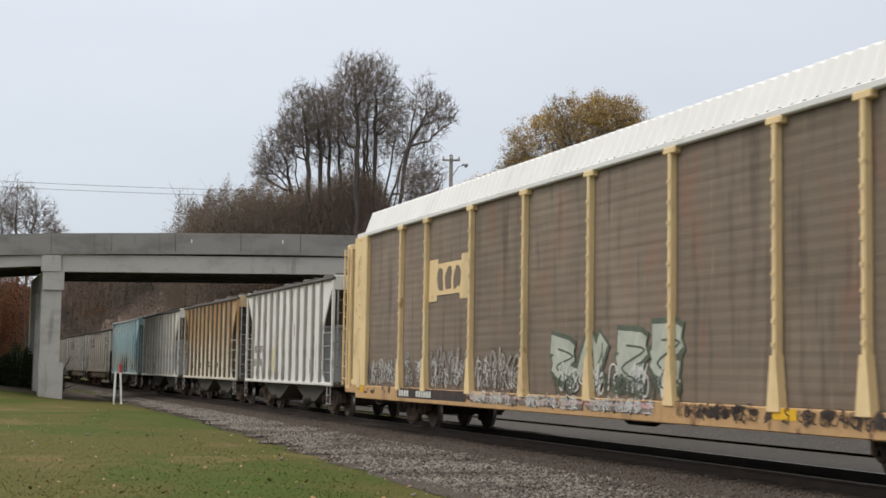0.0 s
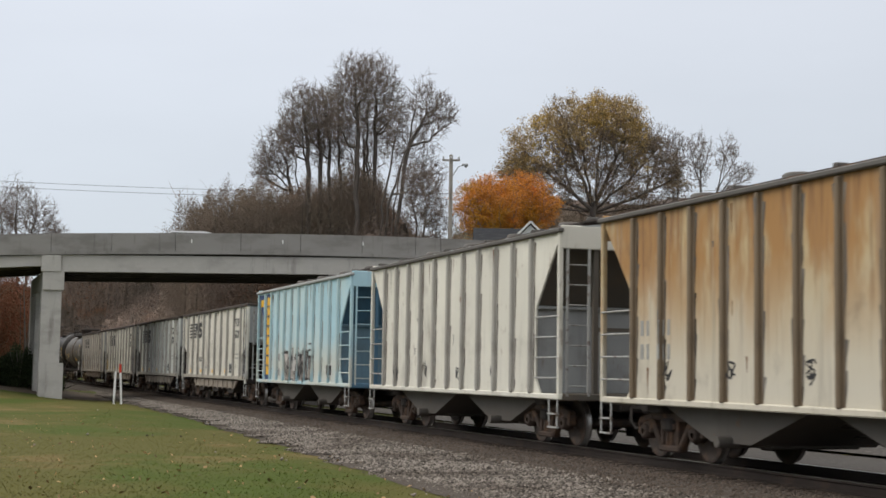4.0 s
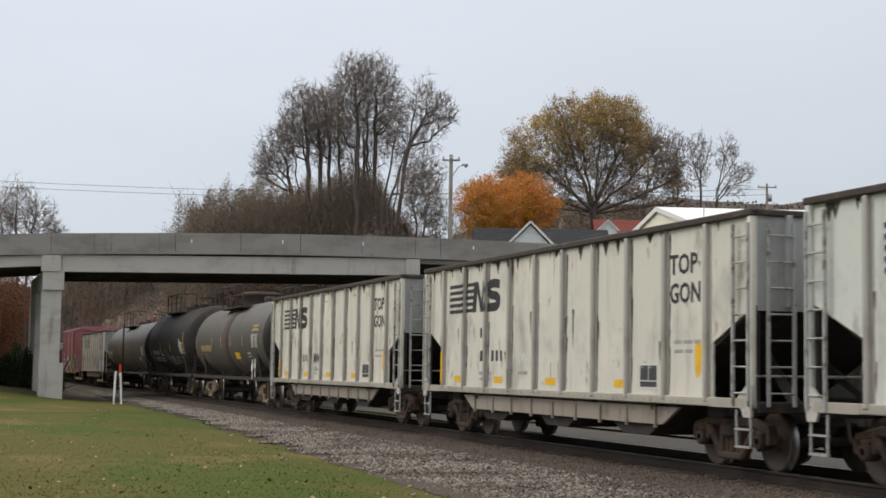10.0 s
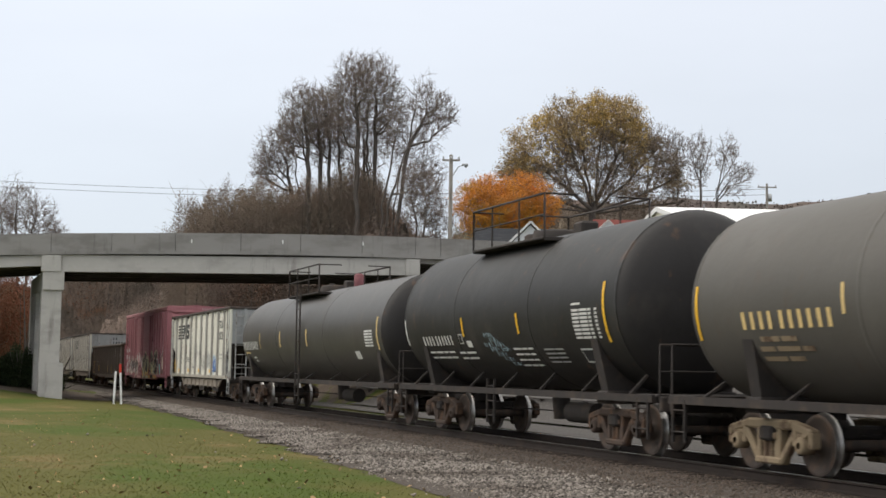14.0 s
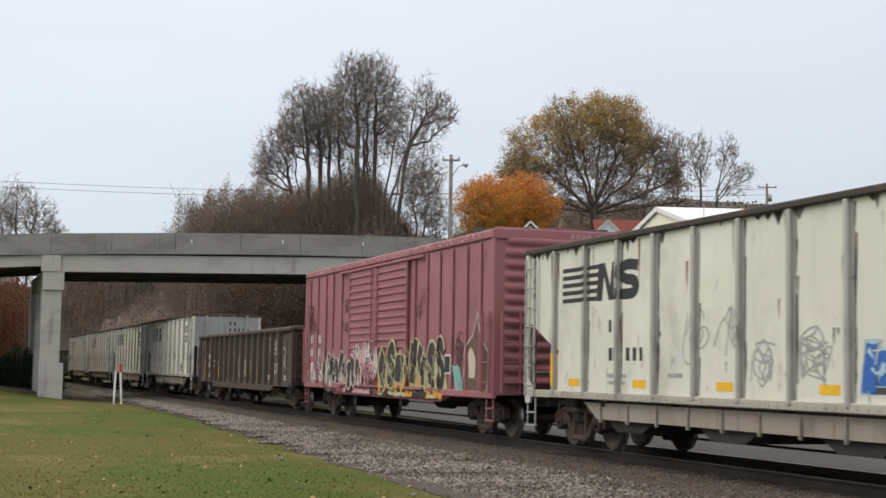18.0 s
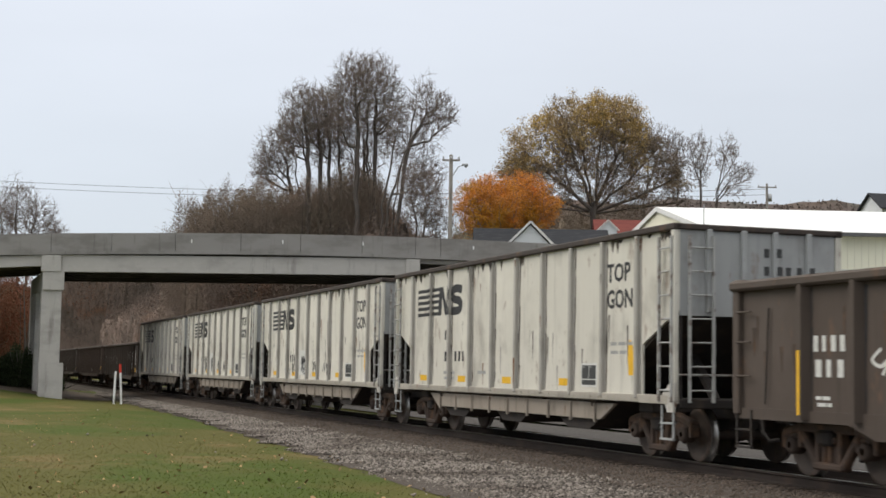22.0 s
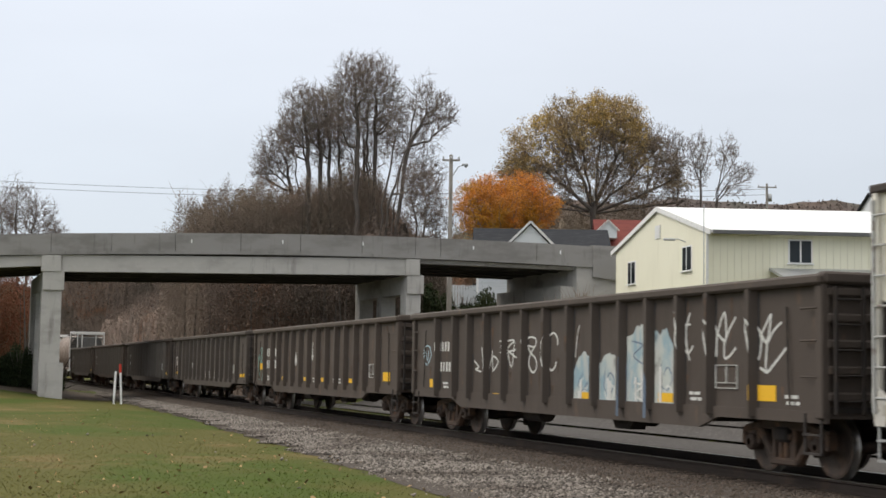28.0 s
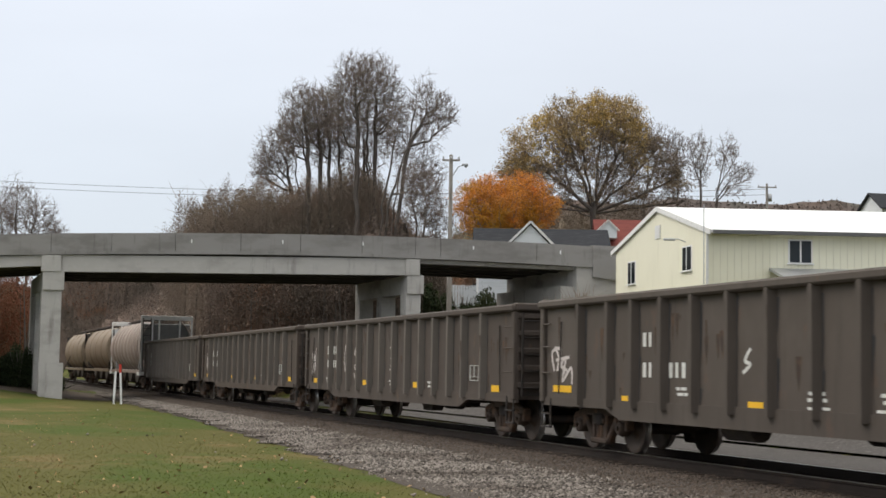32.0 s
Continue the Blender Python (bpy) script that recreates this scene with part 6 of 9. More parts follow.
def blocks(car, rng, x0, x1, z0, z1, y, fills, edge, n, pale, label=""):
    """Interlocking jagged sprayed blocks: dark outline, two-tone fill, dark wedges, pale glints; they spell nothing."""
    outer, low, high, wedge, glint = [], [], [], [], []
    step, h = (x1 - x0) / n, z1 - z0
    for i in range(n):
        cx = x0 + (i + 0.5) * step + rng.uniform(-0.1, 0.1) * step
        w, b, t = step * rng.uniform(0.42, 0.60), z0 + rng.uniform(-0.03, 0.12) * h, z1 - rng.uniform(0, 0.25) * h
        k = rng.uniform(-0.25, 0.25) * step
        m = (b + t) / 2 + rng.uniform(-0.15, 0.15) * h

        def ring(g):
            return [(cx - w + g - k, b + g), (cx - w * rng.uniform(0.0, 0.3) - k, b + g * 0.4), (cx + w - g - k * 0.6, b + g * rng.uniform(0.8, 1.6)), (cx + w * rng.uniform(0.7, 0.95) - g, m),
                    (cx + w - g + k, t - g), (cx + w * 0.1 + k, t - g * rng.uniform(0.8, 2.5)), (cx - w + g + k, t - g), (cx - w * rng.uniform(0.75, 1.0) + g, m)]
        g = min(step, h) * 0.09
        outer.append(ring(-g * 0.5))
        r = ring(g)
        high.append(r)
        low.append([r[0], r[1], r[2], r[3], (cx + rng.uniform(-0.2, 0.2) * w, m + rng.uniform(-0.1, 0.12) * h), r[7]])
        for _ in range(rng.choice((2, 2, 3))):
            px, pz, a = cx + rng.uniform(-0.5, 0.5) * w, rng.uniform(b + 0.15 * h, t - 0.15 * h), rng.uniform(0, TAU)
            l, q = rng.uniform(0.14, 0.30) * h, rng.uniform(0.03, 0.07) * h
            wedge.append([(px + l * math.cos(a), pz + l * math.sin(a)), (px - q * math.sin(a) - l * 0.4 * math.cos(a), pz + q * math.cos(a) - l * 0.4 * math.sin(a)), (px + q * math.sin(a) - l * 0.4 * math.cos(a), pz - q * math.cos(a) - l * 0.4 * math.sin(a))])
        e = rng.randrange(8)
        for (ax, az), (bx2, bz) in ((r[e], r[(e + 1) % 8]), (r[(e + 3) % 8], r[(e + 4) % 8])):
            glint += ribbon([(ax, az), (bx2, bz)], 0.012)
        if rng.random() < 0.7:
            px = cx + rng.uniform(-0.5, 0.5) * w
            wedge.append([(px - 0.012, b + 0.05), (px + 0.012, b + 0.05), (px + 0.006, b - 0.16 * h), (px - 0.006, b - 0.16 * h)])
    painted(car, outer, edge, y, "spray_lettering", label, lift=0.003)
    painted(car, high, fills[0], y, "spray_fill", lift=0.006)
    painted(car, low, fills[1], y, "spray_fill", lift=0.009)
    painted(car, wedge, edge, y, "spray_line", lift=0.012)
    painted(car, glint, pale, y, "spray_line", lift=0.014)


def scrawl(car, rng, material, x, z, w, h, y, strokes=5, r=0.02, name="spray_scrawl", label=""):
    """Thin sprayed lines."""
    polys = []
    for k in range(strokes):
        st = rng.choice(STROKES)
        sw, sh = w * rng.uniform(0.35, 0.8), h * rng.uniform(0.4, 0.9)
        ox, oz = x + rng.uniform(0, 1) * (w - sw), z + rng.uniform(0, 1) * (h - sh)
        for s in st:
            polys += ribbon(curve_path([(ox + (px + rng.uniform(-0.15, 0.15)) * sw, oz + (pz + rng.uniform(-0.12, 0.12)) * sh) for px, pz in s], 3), r)
    return painted(car, polys, material, y, name, label)


def tags(car, rng, material, x0, x1, z0, z1, y, size, r, label=""):
    """A row of small sprayed hooks and loops side by side."""
    polys = []
    for _ in range(int((x1 - x0) / size * 2.4)):
        st = rng.choice(STROKES)[0]
        sw, sh = size * rng.uniform(0.5, 1.1), min(size * rng.uniform(0.8, 1.6), z1 - z0)
        ox, oz = rng.uniform(x0, max(x0, x1 - sw)), rng.uniform(z0, z1 - sh) if rng.random() < 0.4 else z0 + rng.uniform(0, 0.06)
        polys += ribbon(curve_path([(ox + (px + rng.uniform(-0.12, 0.12)) * sw, max(z0 - 0.05, oz + (pz + rng.uniform(-0.1, 0.1)) * sh)) for px, pz in st], 3), r)
    return painted(car, polys, material, y, "spray_scrawl", label)


def sill_steps(car, material, half, y):
    for s in (-1, 1):
        x = s * (half - 0.28)
        f = Form()
        for d in (-0.2, 0.2):
            f.beam((x + d, y, 0.95), (x + d, y, 0.38), 0.04, 0.02)
        for z in (0.40, 0.66):
            f.box((x, y, z), (0.44, 0.06, 0.03))
        part("step_stirrup", f, material, car)


def underframe(car, half, depth=0.16, w=0.5):
    f = Form()
    f.box((0, 0, 0.86), (2 * half, w, 0.32), 0.03)
    for s in (-1, 1):
        f.box((s * (half - 1.6), 0, 0.92), (0.5, 2.6, 0.26), 0.03)
    part("centre_sill", f, M_dark, car)
    f = Form()
    f.tube([(-0.9, 0.5, 0.62), (0.1, 0.5, 0.62)], 0.2, 12)
    f.beam((-half + 2.5, 0.35, 0.55), (half - 2.5, 0.35, 0.55), 0.03, 0.03)
    f.box((1.0, 0.45, 0.66), (0.5, 0.4, 0.3), 0.04)
    part("brake_gear", f, M_dark, car)


# top-level hopper with open top and deep ends
def open_hopper(label, tone, rng, tag=0):
    L, W, top, bot = 15.3, 1.58, 3.88, 1.02
    hl = L / 2
    car = thing("open_hopper_car", label, "hopper car", "freight cars of the train")
    body = tone
    cut = [(hl, top), (hl, 2.50), (hl - 1.25, 1.96), (hl - 1.25, bot)]
    side = cut + [(-x, z) for x, z in cut[::-1]]
    n = 11
    for s in (-1, 1):
        part("side_sheet", Form().prism(side, s * (W - 0.09), s * (W - 0.05)), body, car)
        post = cached(("side_post", body.name, s), lambda: hopper_post(s, W, top, bot), M_post)
        for i in range(1, n):
            x = -hl + i * L / n
            part("side_post", post, None, car, at=(x, 0, 0))
            if s < 0:
                POSTS.setdefault(car, []).extend([(x - 0.11, x - 0.055, -W + 0.04), (x + 0.055, x + 0.11, -W + 0.04), (x - 0.055, x + 0.055, -W - 0.03)])
        short = cached(("corner_post", body.name, s), lambda: Form().box((0, s * (W - 0.03), (top + bot) / 2), (0.12, 0.10, top - bot), 0.02), body)
        for e in (-1, 1):
            part("corner_post", short, None, car, at=(e * (hl - 0.06), 0, 0))
        part("top_chord", Form().box((0, s * (W - 0.04), top), (L + 0.06, 0.16, 0.11), 0.02), M_chord, car, "dark worn top rail")
        part("side_sill", sill_form(L, W, bot, s), M_sill, car, "dirty riveted bottom rail")
        # deep belly rail between the trucks
        f = Form().prism([(-hl + 2.5, bot - 0.10), (hl - 2.5, bot - 0.10), (hl - 3.1, 0.62), (-hl + 3.1, 0.62)], s * (W - 0.14), s * (W - 0.20))
        for i in range(9):
            x = -hl + 3.3 + i * (L - 6.6) / 8
            f.box((x, s * (W - 0.125), 0.74), (0.05, 0.06, 0.36), 0.01)
        part("belly_rail", f, M_belly, car, "rust-greyed belly rail")
    for e in (-1, 1):
        f = Form().box((e * (hl - 0.05), 0, (top + 2.42) / 2), (0.05, 2 * W - 0.2, top - 2.42))
        # grey instead of the body's white paints the weaker light on the ends
        part("end_sheet", f, M_endgrey, car, "ribbed end panel with its shade painted grey")
        for y in (-0.95, -0.3, 0.3, 0.95):
            part("end_post", cached(("end_post", top), lambda: Form().box((0, 0, (top + 2.45) / 2), (0.09, 0.11, top - 2.5), 0.015), M_endgrey), None, car, at=(e * hl, y, 0))
        part("slope_sheet", Form().prism([(e * (hl - 0.06), 2.46), (e * (hl - 3.4), 0.85), (e * (hl - 3.45), 0.95), (e * (hl - 0.10), 2.56)], -W + 0.1, W - 0.1), M_dark, car)
        f = Form()
        f.box((e * (hl - 0.25), 0, bot - 0.04), (0.6, 2 * W - 0.15, 0.16), 0.02)
        for y in (-W + 0.12, W - 0.12):
            f.box((e * (hl - 0.10), y, 1.72), (0.12, 0.10, 1.4), 0.02)
        f.beam((e * (hl - 0.2), -0.7, bot), (e * (hl - 1.6), -0.4, 1.85), 0.12, 0.12)
        f.beam((e * (hl - 0.2), 0.7, bot), (e * (hl - 1.6), 0.4, 1.85), 0.12, 0.12)
        part("end_platform", f, M_dark, car)
        for s in (-1, 1):
            g = Form().prism([(e * (hl - 0.42), bot + 0.10), (e * (hl + 0.02), bot + 0.10), (e * (hl + 0.02), bot + 0.30), (e * (hl - 0.12), bot + 0.30)], s * (W - 0.03), s * (W + 0.02))
            g.prism([(e * (hl - 0.36), bot + 0.12), (e * (hl + 0.02), bot + 0.12), (e * (hl - 0.03), bot - 0.18), (e * (hl - 0.24), bot - 0.18)], s * (W - 0.03), s * (W + 0.015))
            part("corner_gusset", g, M_gusset, car, "white painted corner gusset")
            part("end_sill_strip", Form().box((e * (hl - 0.72), s * (W + 0.012), bot + 0.02), (1.05, 0.012, 0.14), 0.004), M_sill, car)
        ladder(car, M_grab, e * (hl - 0.28), -W - 0.03, 1.0, top - 0.15, "x", 0.44, 7)
        ladder(car, M_grab, e * (hl + 0.08), -W + 0.45 if e > 0 else W - 0.45, 1.0, top - 0.15, "y", 0.44, 7)
        part("end_rail", Form().tube([(e * (hl - 0.02), -W + 0.05, 1.45), (e * (hl - 0.02), W - 0.05, 1.45)], 0.02, 5), M_grab, car)
    for c in (-3.4, 0, 3.4):
        part("floor_hopper", Form().prism([(c - 1.7, 1.0), (c + 1.7, 1.0), (c + 0.5, 0.42), (c - 0.5, 0.42)], -1.35, 1.35), M_dark, car)
    for e in (-1, 1):
        part("top_end_rail", Form().box((e * (hl - 0.03), 0, top), (0.12, 2 * W, 0.10), 0.02), M_chord, car)
    underframe(car, hl)
    couplers(car, hl + 0.42)
    sill_steps(car, M_endgrey, hl, -W + 0.02)
    for e in (-1, 1):
        truck(car, e * (hl - 1.52))
    brake_wheel(car, M_dark, -hl - 0.12, 0.6, 2.3)
    for z, ys in ((3.40, (0.15, 0.35)), (3.10, (0.15, 0.36, 0.57, 0.78, 0.99))):
        f = Form()
        for yy in ys:
            f.box((hl + 0.052 if abs(yy - 0.3) < 0.08 or abs(yy - 0.95) < 0.08 else hl - 0.02, yy, z + 0.1), (0.012, 0.09, 0.15))
        tagged(part("stencil_line", f, M_panelgrey, car), "", kind="stuff")
    # markings on the near side
    y = -W + 0.048
    lx = -hl + 1.72
    painted(car, [[(lx, 3.36 - i * 0.145), (lx + 1.62 - 0.03 * i, 3.36 - i * 0.145), (lx + 1.64 - 0.03 * i, 3.44 - i * 0.145), (lx, 3.44 - i * 0.145)] for i in range(5)], M_black_mark, y, "emblem", "black horizontal stripes of the company emblem")
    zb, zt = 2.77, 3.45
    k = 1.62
    # company letters drawn as outlines: the N here, the S below
    painted(car, [[(lx + k - 0.10, zb), (lx + k + 0.14, zb), (lx + k + 0.22, zb + 0.45), (lx + k + 0.42, zb), (lx + k + 0.66, zb), (lx + k + 0.80, zt), (lx + k + 0.56, zt), (lx + k + 0.48, zb + 0.25), (lx + k + 0.26, zt), (lx + k, zt)]], M_black_mark, y, "emblem_block", "black letter N of the company emblem", lift=0.001)
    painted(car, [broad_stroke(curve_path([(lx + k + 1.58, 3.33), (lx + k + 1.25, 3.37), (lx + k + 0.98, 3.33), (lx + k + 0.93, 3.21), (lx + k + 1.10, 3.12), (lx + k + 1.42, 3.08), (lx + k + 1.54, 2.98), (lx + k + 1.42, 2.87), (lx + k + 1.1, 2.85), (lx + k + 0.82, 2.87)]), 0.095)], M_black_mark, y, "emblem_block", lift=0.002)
    lettering(car, "TOP", M_black_mark, hl - 2.66, 3.09, 0.33, y - 0.001, 1.05)
    lettering(car, "GON", M_black_mark, hl - 2.66, 2.62, 0.33, y - 0.001, 0.98)
    digits(car, M_black_mark, lx + 2.05, 2.19, 2, 0.22, y)
    digits(car, M_black_mark, lx + 2.05, 1.68, 5, 0.23, y, 0.26, 1)
    if tag == 1:
        plate(car, M_white_mark, lx + 4.05, lx + 4.95, 1.24, 2.05, y + 0.001, "faded_patch", "white painted patch behind the letters")
        for i in range(4):
            tags(car, rng, M_black_mark, -3.1 + i * 1.45, -2.3 + i * 1.5, 1.24, 1.9 - 0.08 * i, y - 0.002, 0.34, 0.013, "thin black spray-painted scribble")
    if tag == 3:
        lettering(car, "MW", M_black_mark, -1.72, 1.64, 0.30, y - 0.003, 0.95)
        for i in range(3):
            bars(car, M_grey_mark, -1.68, 1.48 - i * 0.1, [0.14, 0.2], 0.05, y, 0.05)
        # rust bleeding out round chipped spots
        for x, z, w, h in ((1.62, 2.36, 0.62, 0.72), (3.28, 2.98, 0.26, 0.62), (2.98, 3.62, 0.50, 0.20), (4.5, 1.82, 0.34, 0.5), (-0.35, 3.56, 0.8, 0.14), (0.3, 3.1, 0.10, 0.25), (5.3, 3.0, 0.2, 0.6), (5.0, 2.4, 0.4, 0.2)):
            for k in (1.0, 0.55):
                painted(car, [blob(rng, x, z - 0.05 * k, w * k, h * k, 22, 0.35)], M_rustbleed if k == 1.0 else M_rustspot, y + 0.003 - 0.003 * (k < 1), "rust_patch", "orange-brown rust bleeding through white paint")
    if tag in (1, 2):
        lettering(car, "MW", M_black_mark if tag == 1 else M_white_mark, lx + 4.36, 1.62, 0.24, y, 0.95)
    bars(car, M_grey_mark, lx + 4.3, 1.40, [0.5], 0.07, y)
    bars(car, M_grey_mark, lx + 2.0, 1.38, [0.4, 0.3], 0.07, y)
    bars(car, M_grey_mark, lx + 2.05, 1.26, [0.3, 0.3], 0.06, y)
    bars(car, M_grey_mark, hl - 2.5, 1.95, [0.25, 0.3, 0.2], 0.06, y)
    bars(car, M_grey_mark, hl - 2.5, 1.80, [0.3, 0.25], 0.06, y)
    plate(car, M_white_mark, hl - 3.76, hl - 3.06, 1.20, 1.64, y - 0.002, "data_panel", "white-framed black data panel")
    for x0, x1, z0, z1 in ((-3.71, -3.425, 1.35, 1.60), (-3.395, -3.11, 1.35, 1.60), (-3.71, -3.11, 1.24, 1.33)):
        plate(car, M_panelgrey, hl + x0, hl + x1, z0, z1, y - 0.006, "data_panel")
    bars(car, M_grey_mark, hl - 3.69, 1.555, [0.10, 0.10], 0.025, y - 0.010, 0.20)
    for x in (-5.4, -2.7, 0.15, 3.05):
        x += rng.uniform(-0.1, 0.1)
        plate(car, M_yellow_mark, x - 0.25, x + 0.25, 1.21, 1.35, y, "reflector", "yellow reflective tape")
    painted(car, [blob(rng, 5.95, 1.72, 0.24, 0.72, 16, 0.12)], M_yellow_mark, y, "reflector", "yellow reflective patch on the end post")
    if tag in (2, 3):
        plate(car, M_yellow_mark, -hl + 1.28, -hl + 1.46, 1.2, 1.75 + 0.4 * rng.random(), y, "reflector")
    # ragged rust and soot runs
    for mt, cnt in ((M_rustrun, 20 if tag != 3 else 60), (M_sootrun, 34)):
        polys = []
        for _ in range(cnt):
            near_post = rng.random() < 0.55
            x = -hl + rng.randrange(1, n) * L / n + rng.choice((-1, 1)) * rng.uniform(0.08, 0.16) if near_post else rng.uniform(-hl + 0.2, hl - 0.2)
            z = rng.choice((3.78, rng.uniform(1.5, 3.7), rng.uniform(1.5, 2.6)))
            w, h = rng.uniform(0.02, 0.10), rng.uniform(0.1, 0.8)
            if abs(x) > hl - 1.3 and z - h < 2.6:
                continue
            h = min(h, z - 1.12)
            polys.append([(x - w / 2, z), (x + w / 2, z), (x + w * 0.3, z - h * 0.6), (x + w * 0.05, z - h), (x - w * 0.35, z - h * 0.5)])
        painted(car, polys, mt, y + 0.002, "stain", "ragged dirt and rust runs")
    post_dirt_shade(car, rng, [-hl + i * L / n for i in range(2, n - 1)], 0.11, 1.15, 3.8, y + 0.001, M_sootrun)
    post_dirt_shade(car, rng, [-hl + i * L / n for i in range(2, n - 1) if rng.random() < 0.92], 0.11, rng.uniform(1.15, 1.4), 3.82, y, M_dirtline, 1.25)
    polys = []
    for _ in range(26):
        x, w, h = rng.uniform(-hl + 0.1, hl - 0.1), rng.uniform(0.05, 0.3), rng.uniform(0.05, 0.28)
        polys.append([(x - w / 2, 3.82), (x + w / 2, 3.82), (x + w * 0.25, 3.82 - h * 0.5), (x, 3.82 - h), (x - w * 0.3, 3.82 - h * 0.4)])
    painted(car, polys, M_dirtline, y - 0.001, "stain", "dark chipped paint below the top rail")
    return car, hl


def post_dirt_shade(car, rng, xs, half, z0, z1, y, material, fat=1.0):
    """Dark lines for dirt and painted shade down both sides of each post, ragged in length and width."""
    polys = []
    for x in xs:
        for s in (-1, 1):
            z = z1 - rng.uniform(0, 0.1)
            while z > z0 + 0.15:
                h = min(rng.uniform(0.3, 1.3), z - z0)
                w, w2 = fat * rng.uniform(0.015, 0.06), fat * rng.uniform(0.01, 0.04)
                a = x + s * half
                polys.append([(a, z), (a + s * w, z - 0.02), (a + s * w2, z - h * 0.6), (a + s * 0.01, z - h), (a, z - h)][::s])
                z -= h + (rng.uniform(0.05, 0.4) if rng.random() < 0.4 else 0.0)
    painted(car, polys, material, y, "stain", "dark dirt and painted shade lines along the posts")


def hopper_post(s, W, top, bot):
    f = Form()
    z0, z1 = bot + 0.02, top - 0.05
    f.box((0, s * (W - 0.02), (z0 + z1) / 2), (0.11, 0.10, z1 - z0), 0.018)
    f.box((0, s * (W - 0.055), (z0 + z1) / 2), (0.22, 0.03, z1 - z0), 0.008)
    for i in range(11):
        f.box((0.085, s * (W - 0.035), z0 + 0.15 + i * (z1 - z0 - 0.3) / 10), (0.03, 0.025, 0.03))
    return f


def sill_form(L, W, bot, s):
    f = Form().box((0, s * (W - 0.04), bot + 0.025), (L, 0.10, 0.14), 0.015)
    for i in range(64):
        f.box((-L / 2 + (i + 0.5) * L / 64, s * (W + 0.012), bot + 0.02), (0.035, 0.02, 0.035))
    return f


# covered hopper with a peaked roof and open triangular ends
def covered_hopper(label, body, roof, rng, n=10, accent=None, low_end=None, post_mat=None):
    L, W, top, bot = 13.0, 1.58, 4.19, 1.0
    hl = L / 2
    car = thing("covered_hopper_car", label, "hopper car", "freight cars of the train")
    cut = [(hl - 0.04, top), (hl - 1.27, 2.75), (hl - 1.27, 1.34), (hl - 0.98, bot)]
    stations = [-5.2 + 1.022 * i for i in range(n + 1)]
    side = cut + [(-x, z) for x, z in cut[::-1]]
    for s in (-1, 1):
        part("side_sheet", Form().prism(side, s * (W - 0.10), s * (W - 0.06)), body, car)
        post = cached(("side_post_c", s, accent is None, post_mat is None), lambda: Form().box((0, s * (W - 0.03), (top + bot) / 2), (0.10, 0.10, top - bot - 0.06), 0.03).box((0, s * (W - 0.06), (top + bot) / 2), (0.20, 0.02, top - bot - 0.06)), post_mat or (M_post if accent is None else body))
        for x in stations:
            part("side_post", post, None, car, at=(x, 0, 0))
            if s < 0:
                POSTS.setdefault(car, []).extend([(x - 0.10, x - 0.05, -W + 0.05), (x + 0.05, x + 0.10, -W + 0.05), (x - 0.05, x + 0.05, -W - 0.02)])
        part("roof_rail", Form().box((0, s * (W - 0.03), top + 0.03), (L + 0.1, 0.12, 0.09), 0.02), M_roofgrey if accent is None else roof, car)
        part("side_sill", Form().box((0, s * (W - 0.06), bot - 0.01), (L, 0.09, 0.11), 0.02), body, car)
        for e in (-1, 1):
            part("corner_post", Form().box((e * (hl - 0.07), s * (W - 0.06), (top + bot) / 2), (0.11, 0.09, top - bot), 0.015), body, car)
            for z in (1.35, 1.75, 2.15, 2.55):
                grab(car, M_grab if body != M_blue else body, (e * (hl - 1.25), s * (W - 0.02), z), (e * (hl - 0.05), s * (W - 0.02), z), r=0.018)
    # peaked roof with cross seams
    f = Form()
    f.prism([(-W, top + 0.06), (W, top + 0.06), (0.5, top + 0.20), (-0.5, top + 0.20)], -hl, hl, "x")
    for i in range(11):
        x = -hl + (i + 0.5) * L / 11
        f.beam((x, -W + 0.05, top + 0.085), (x, -0.5, top + 0.215), 0.05, 0.03)
        f.beam((x, W - 0.05, top + 0.085), (x, 0.5, top + 0.215), 0.05, 0.03)
    part("roof", f, roof, car)
    f = Form()
    for yy in (-0.42, -0.30, -0.18):
        f.box((0, yy - 0.35, top + 0.27), (L - 0.3, 0.09, 0.03))
    for i in range(9):
        f.box((-hl + 0.6 + i * (L - 1.2) / 8, -0.65, top + 0.20), (0.06, 0.5, 0.12))
    part("running_board", f, M_chord, car, "grated roof walkway")
    for i in range(4):
        x = -hl + 2.0 + i * (L - 4.0) / 3
        f = Form().box((x, 0.15, top + 0.31), (2.1, 0.62, 0.16), 0.05)
        f.beam((x - 0.9, 0.15, top + 0.42), (x + 0.9, 0.15, top + 0.42), 0.05, 0.05)
        f.lathe([(top + 0.2, 0.26), (top + 0.44, 0.26), (top + 0.48, 0.20), (top + 0.48, 0.01)], "z", (x - 0.75, -0.12, 0), 10)
        f.box((x + 0.5, -0.15, top + 0.40), (0.12, 0.3, 0.16), 0.02)
        part("roof_hatch", f, M_roofgrey, car)
    for e in (-1, 1):
        part("slope_sheet", Form().prism([(e * (hl - 0.25), top - 0.1), (e * (hl - 2.6), 1.1), (e * (hl - 2.7), 1.16), (e * (hl - 0.34), top - 0.06)], -W + 0.12, W - 0.12), M_slope if accent is None else accent, car)
        part("end_cap", Form().box((e * (hl - 0.03), 0, top - 0.10), (0.07, 2 * W - 0.1, 0.46), 0.02), body, car)
        f = Form().box((e * (hl - 0.65), 0, bot - 0.02), (1.3, 2 * W - 0.15, 0.14), 0.02)
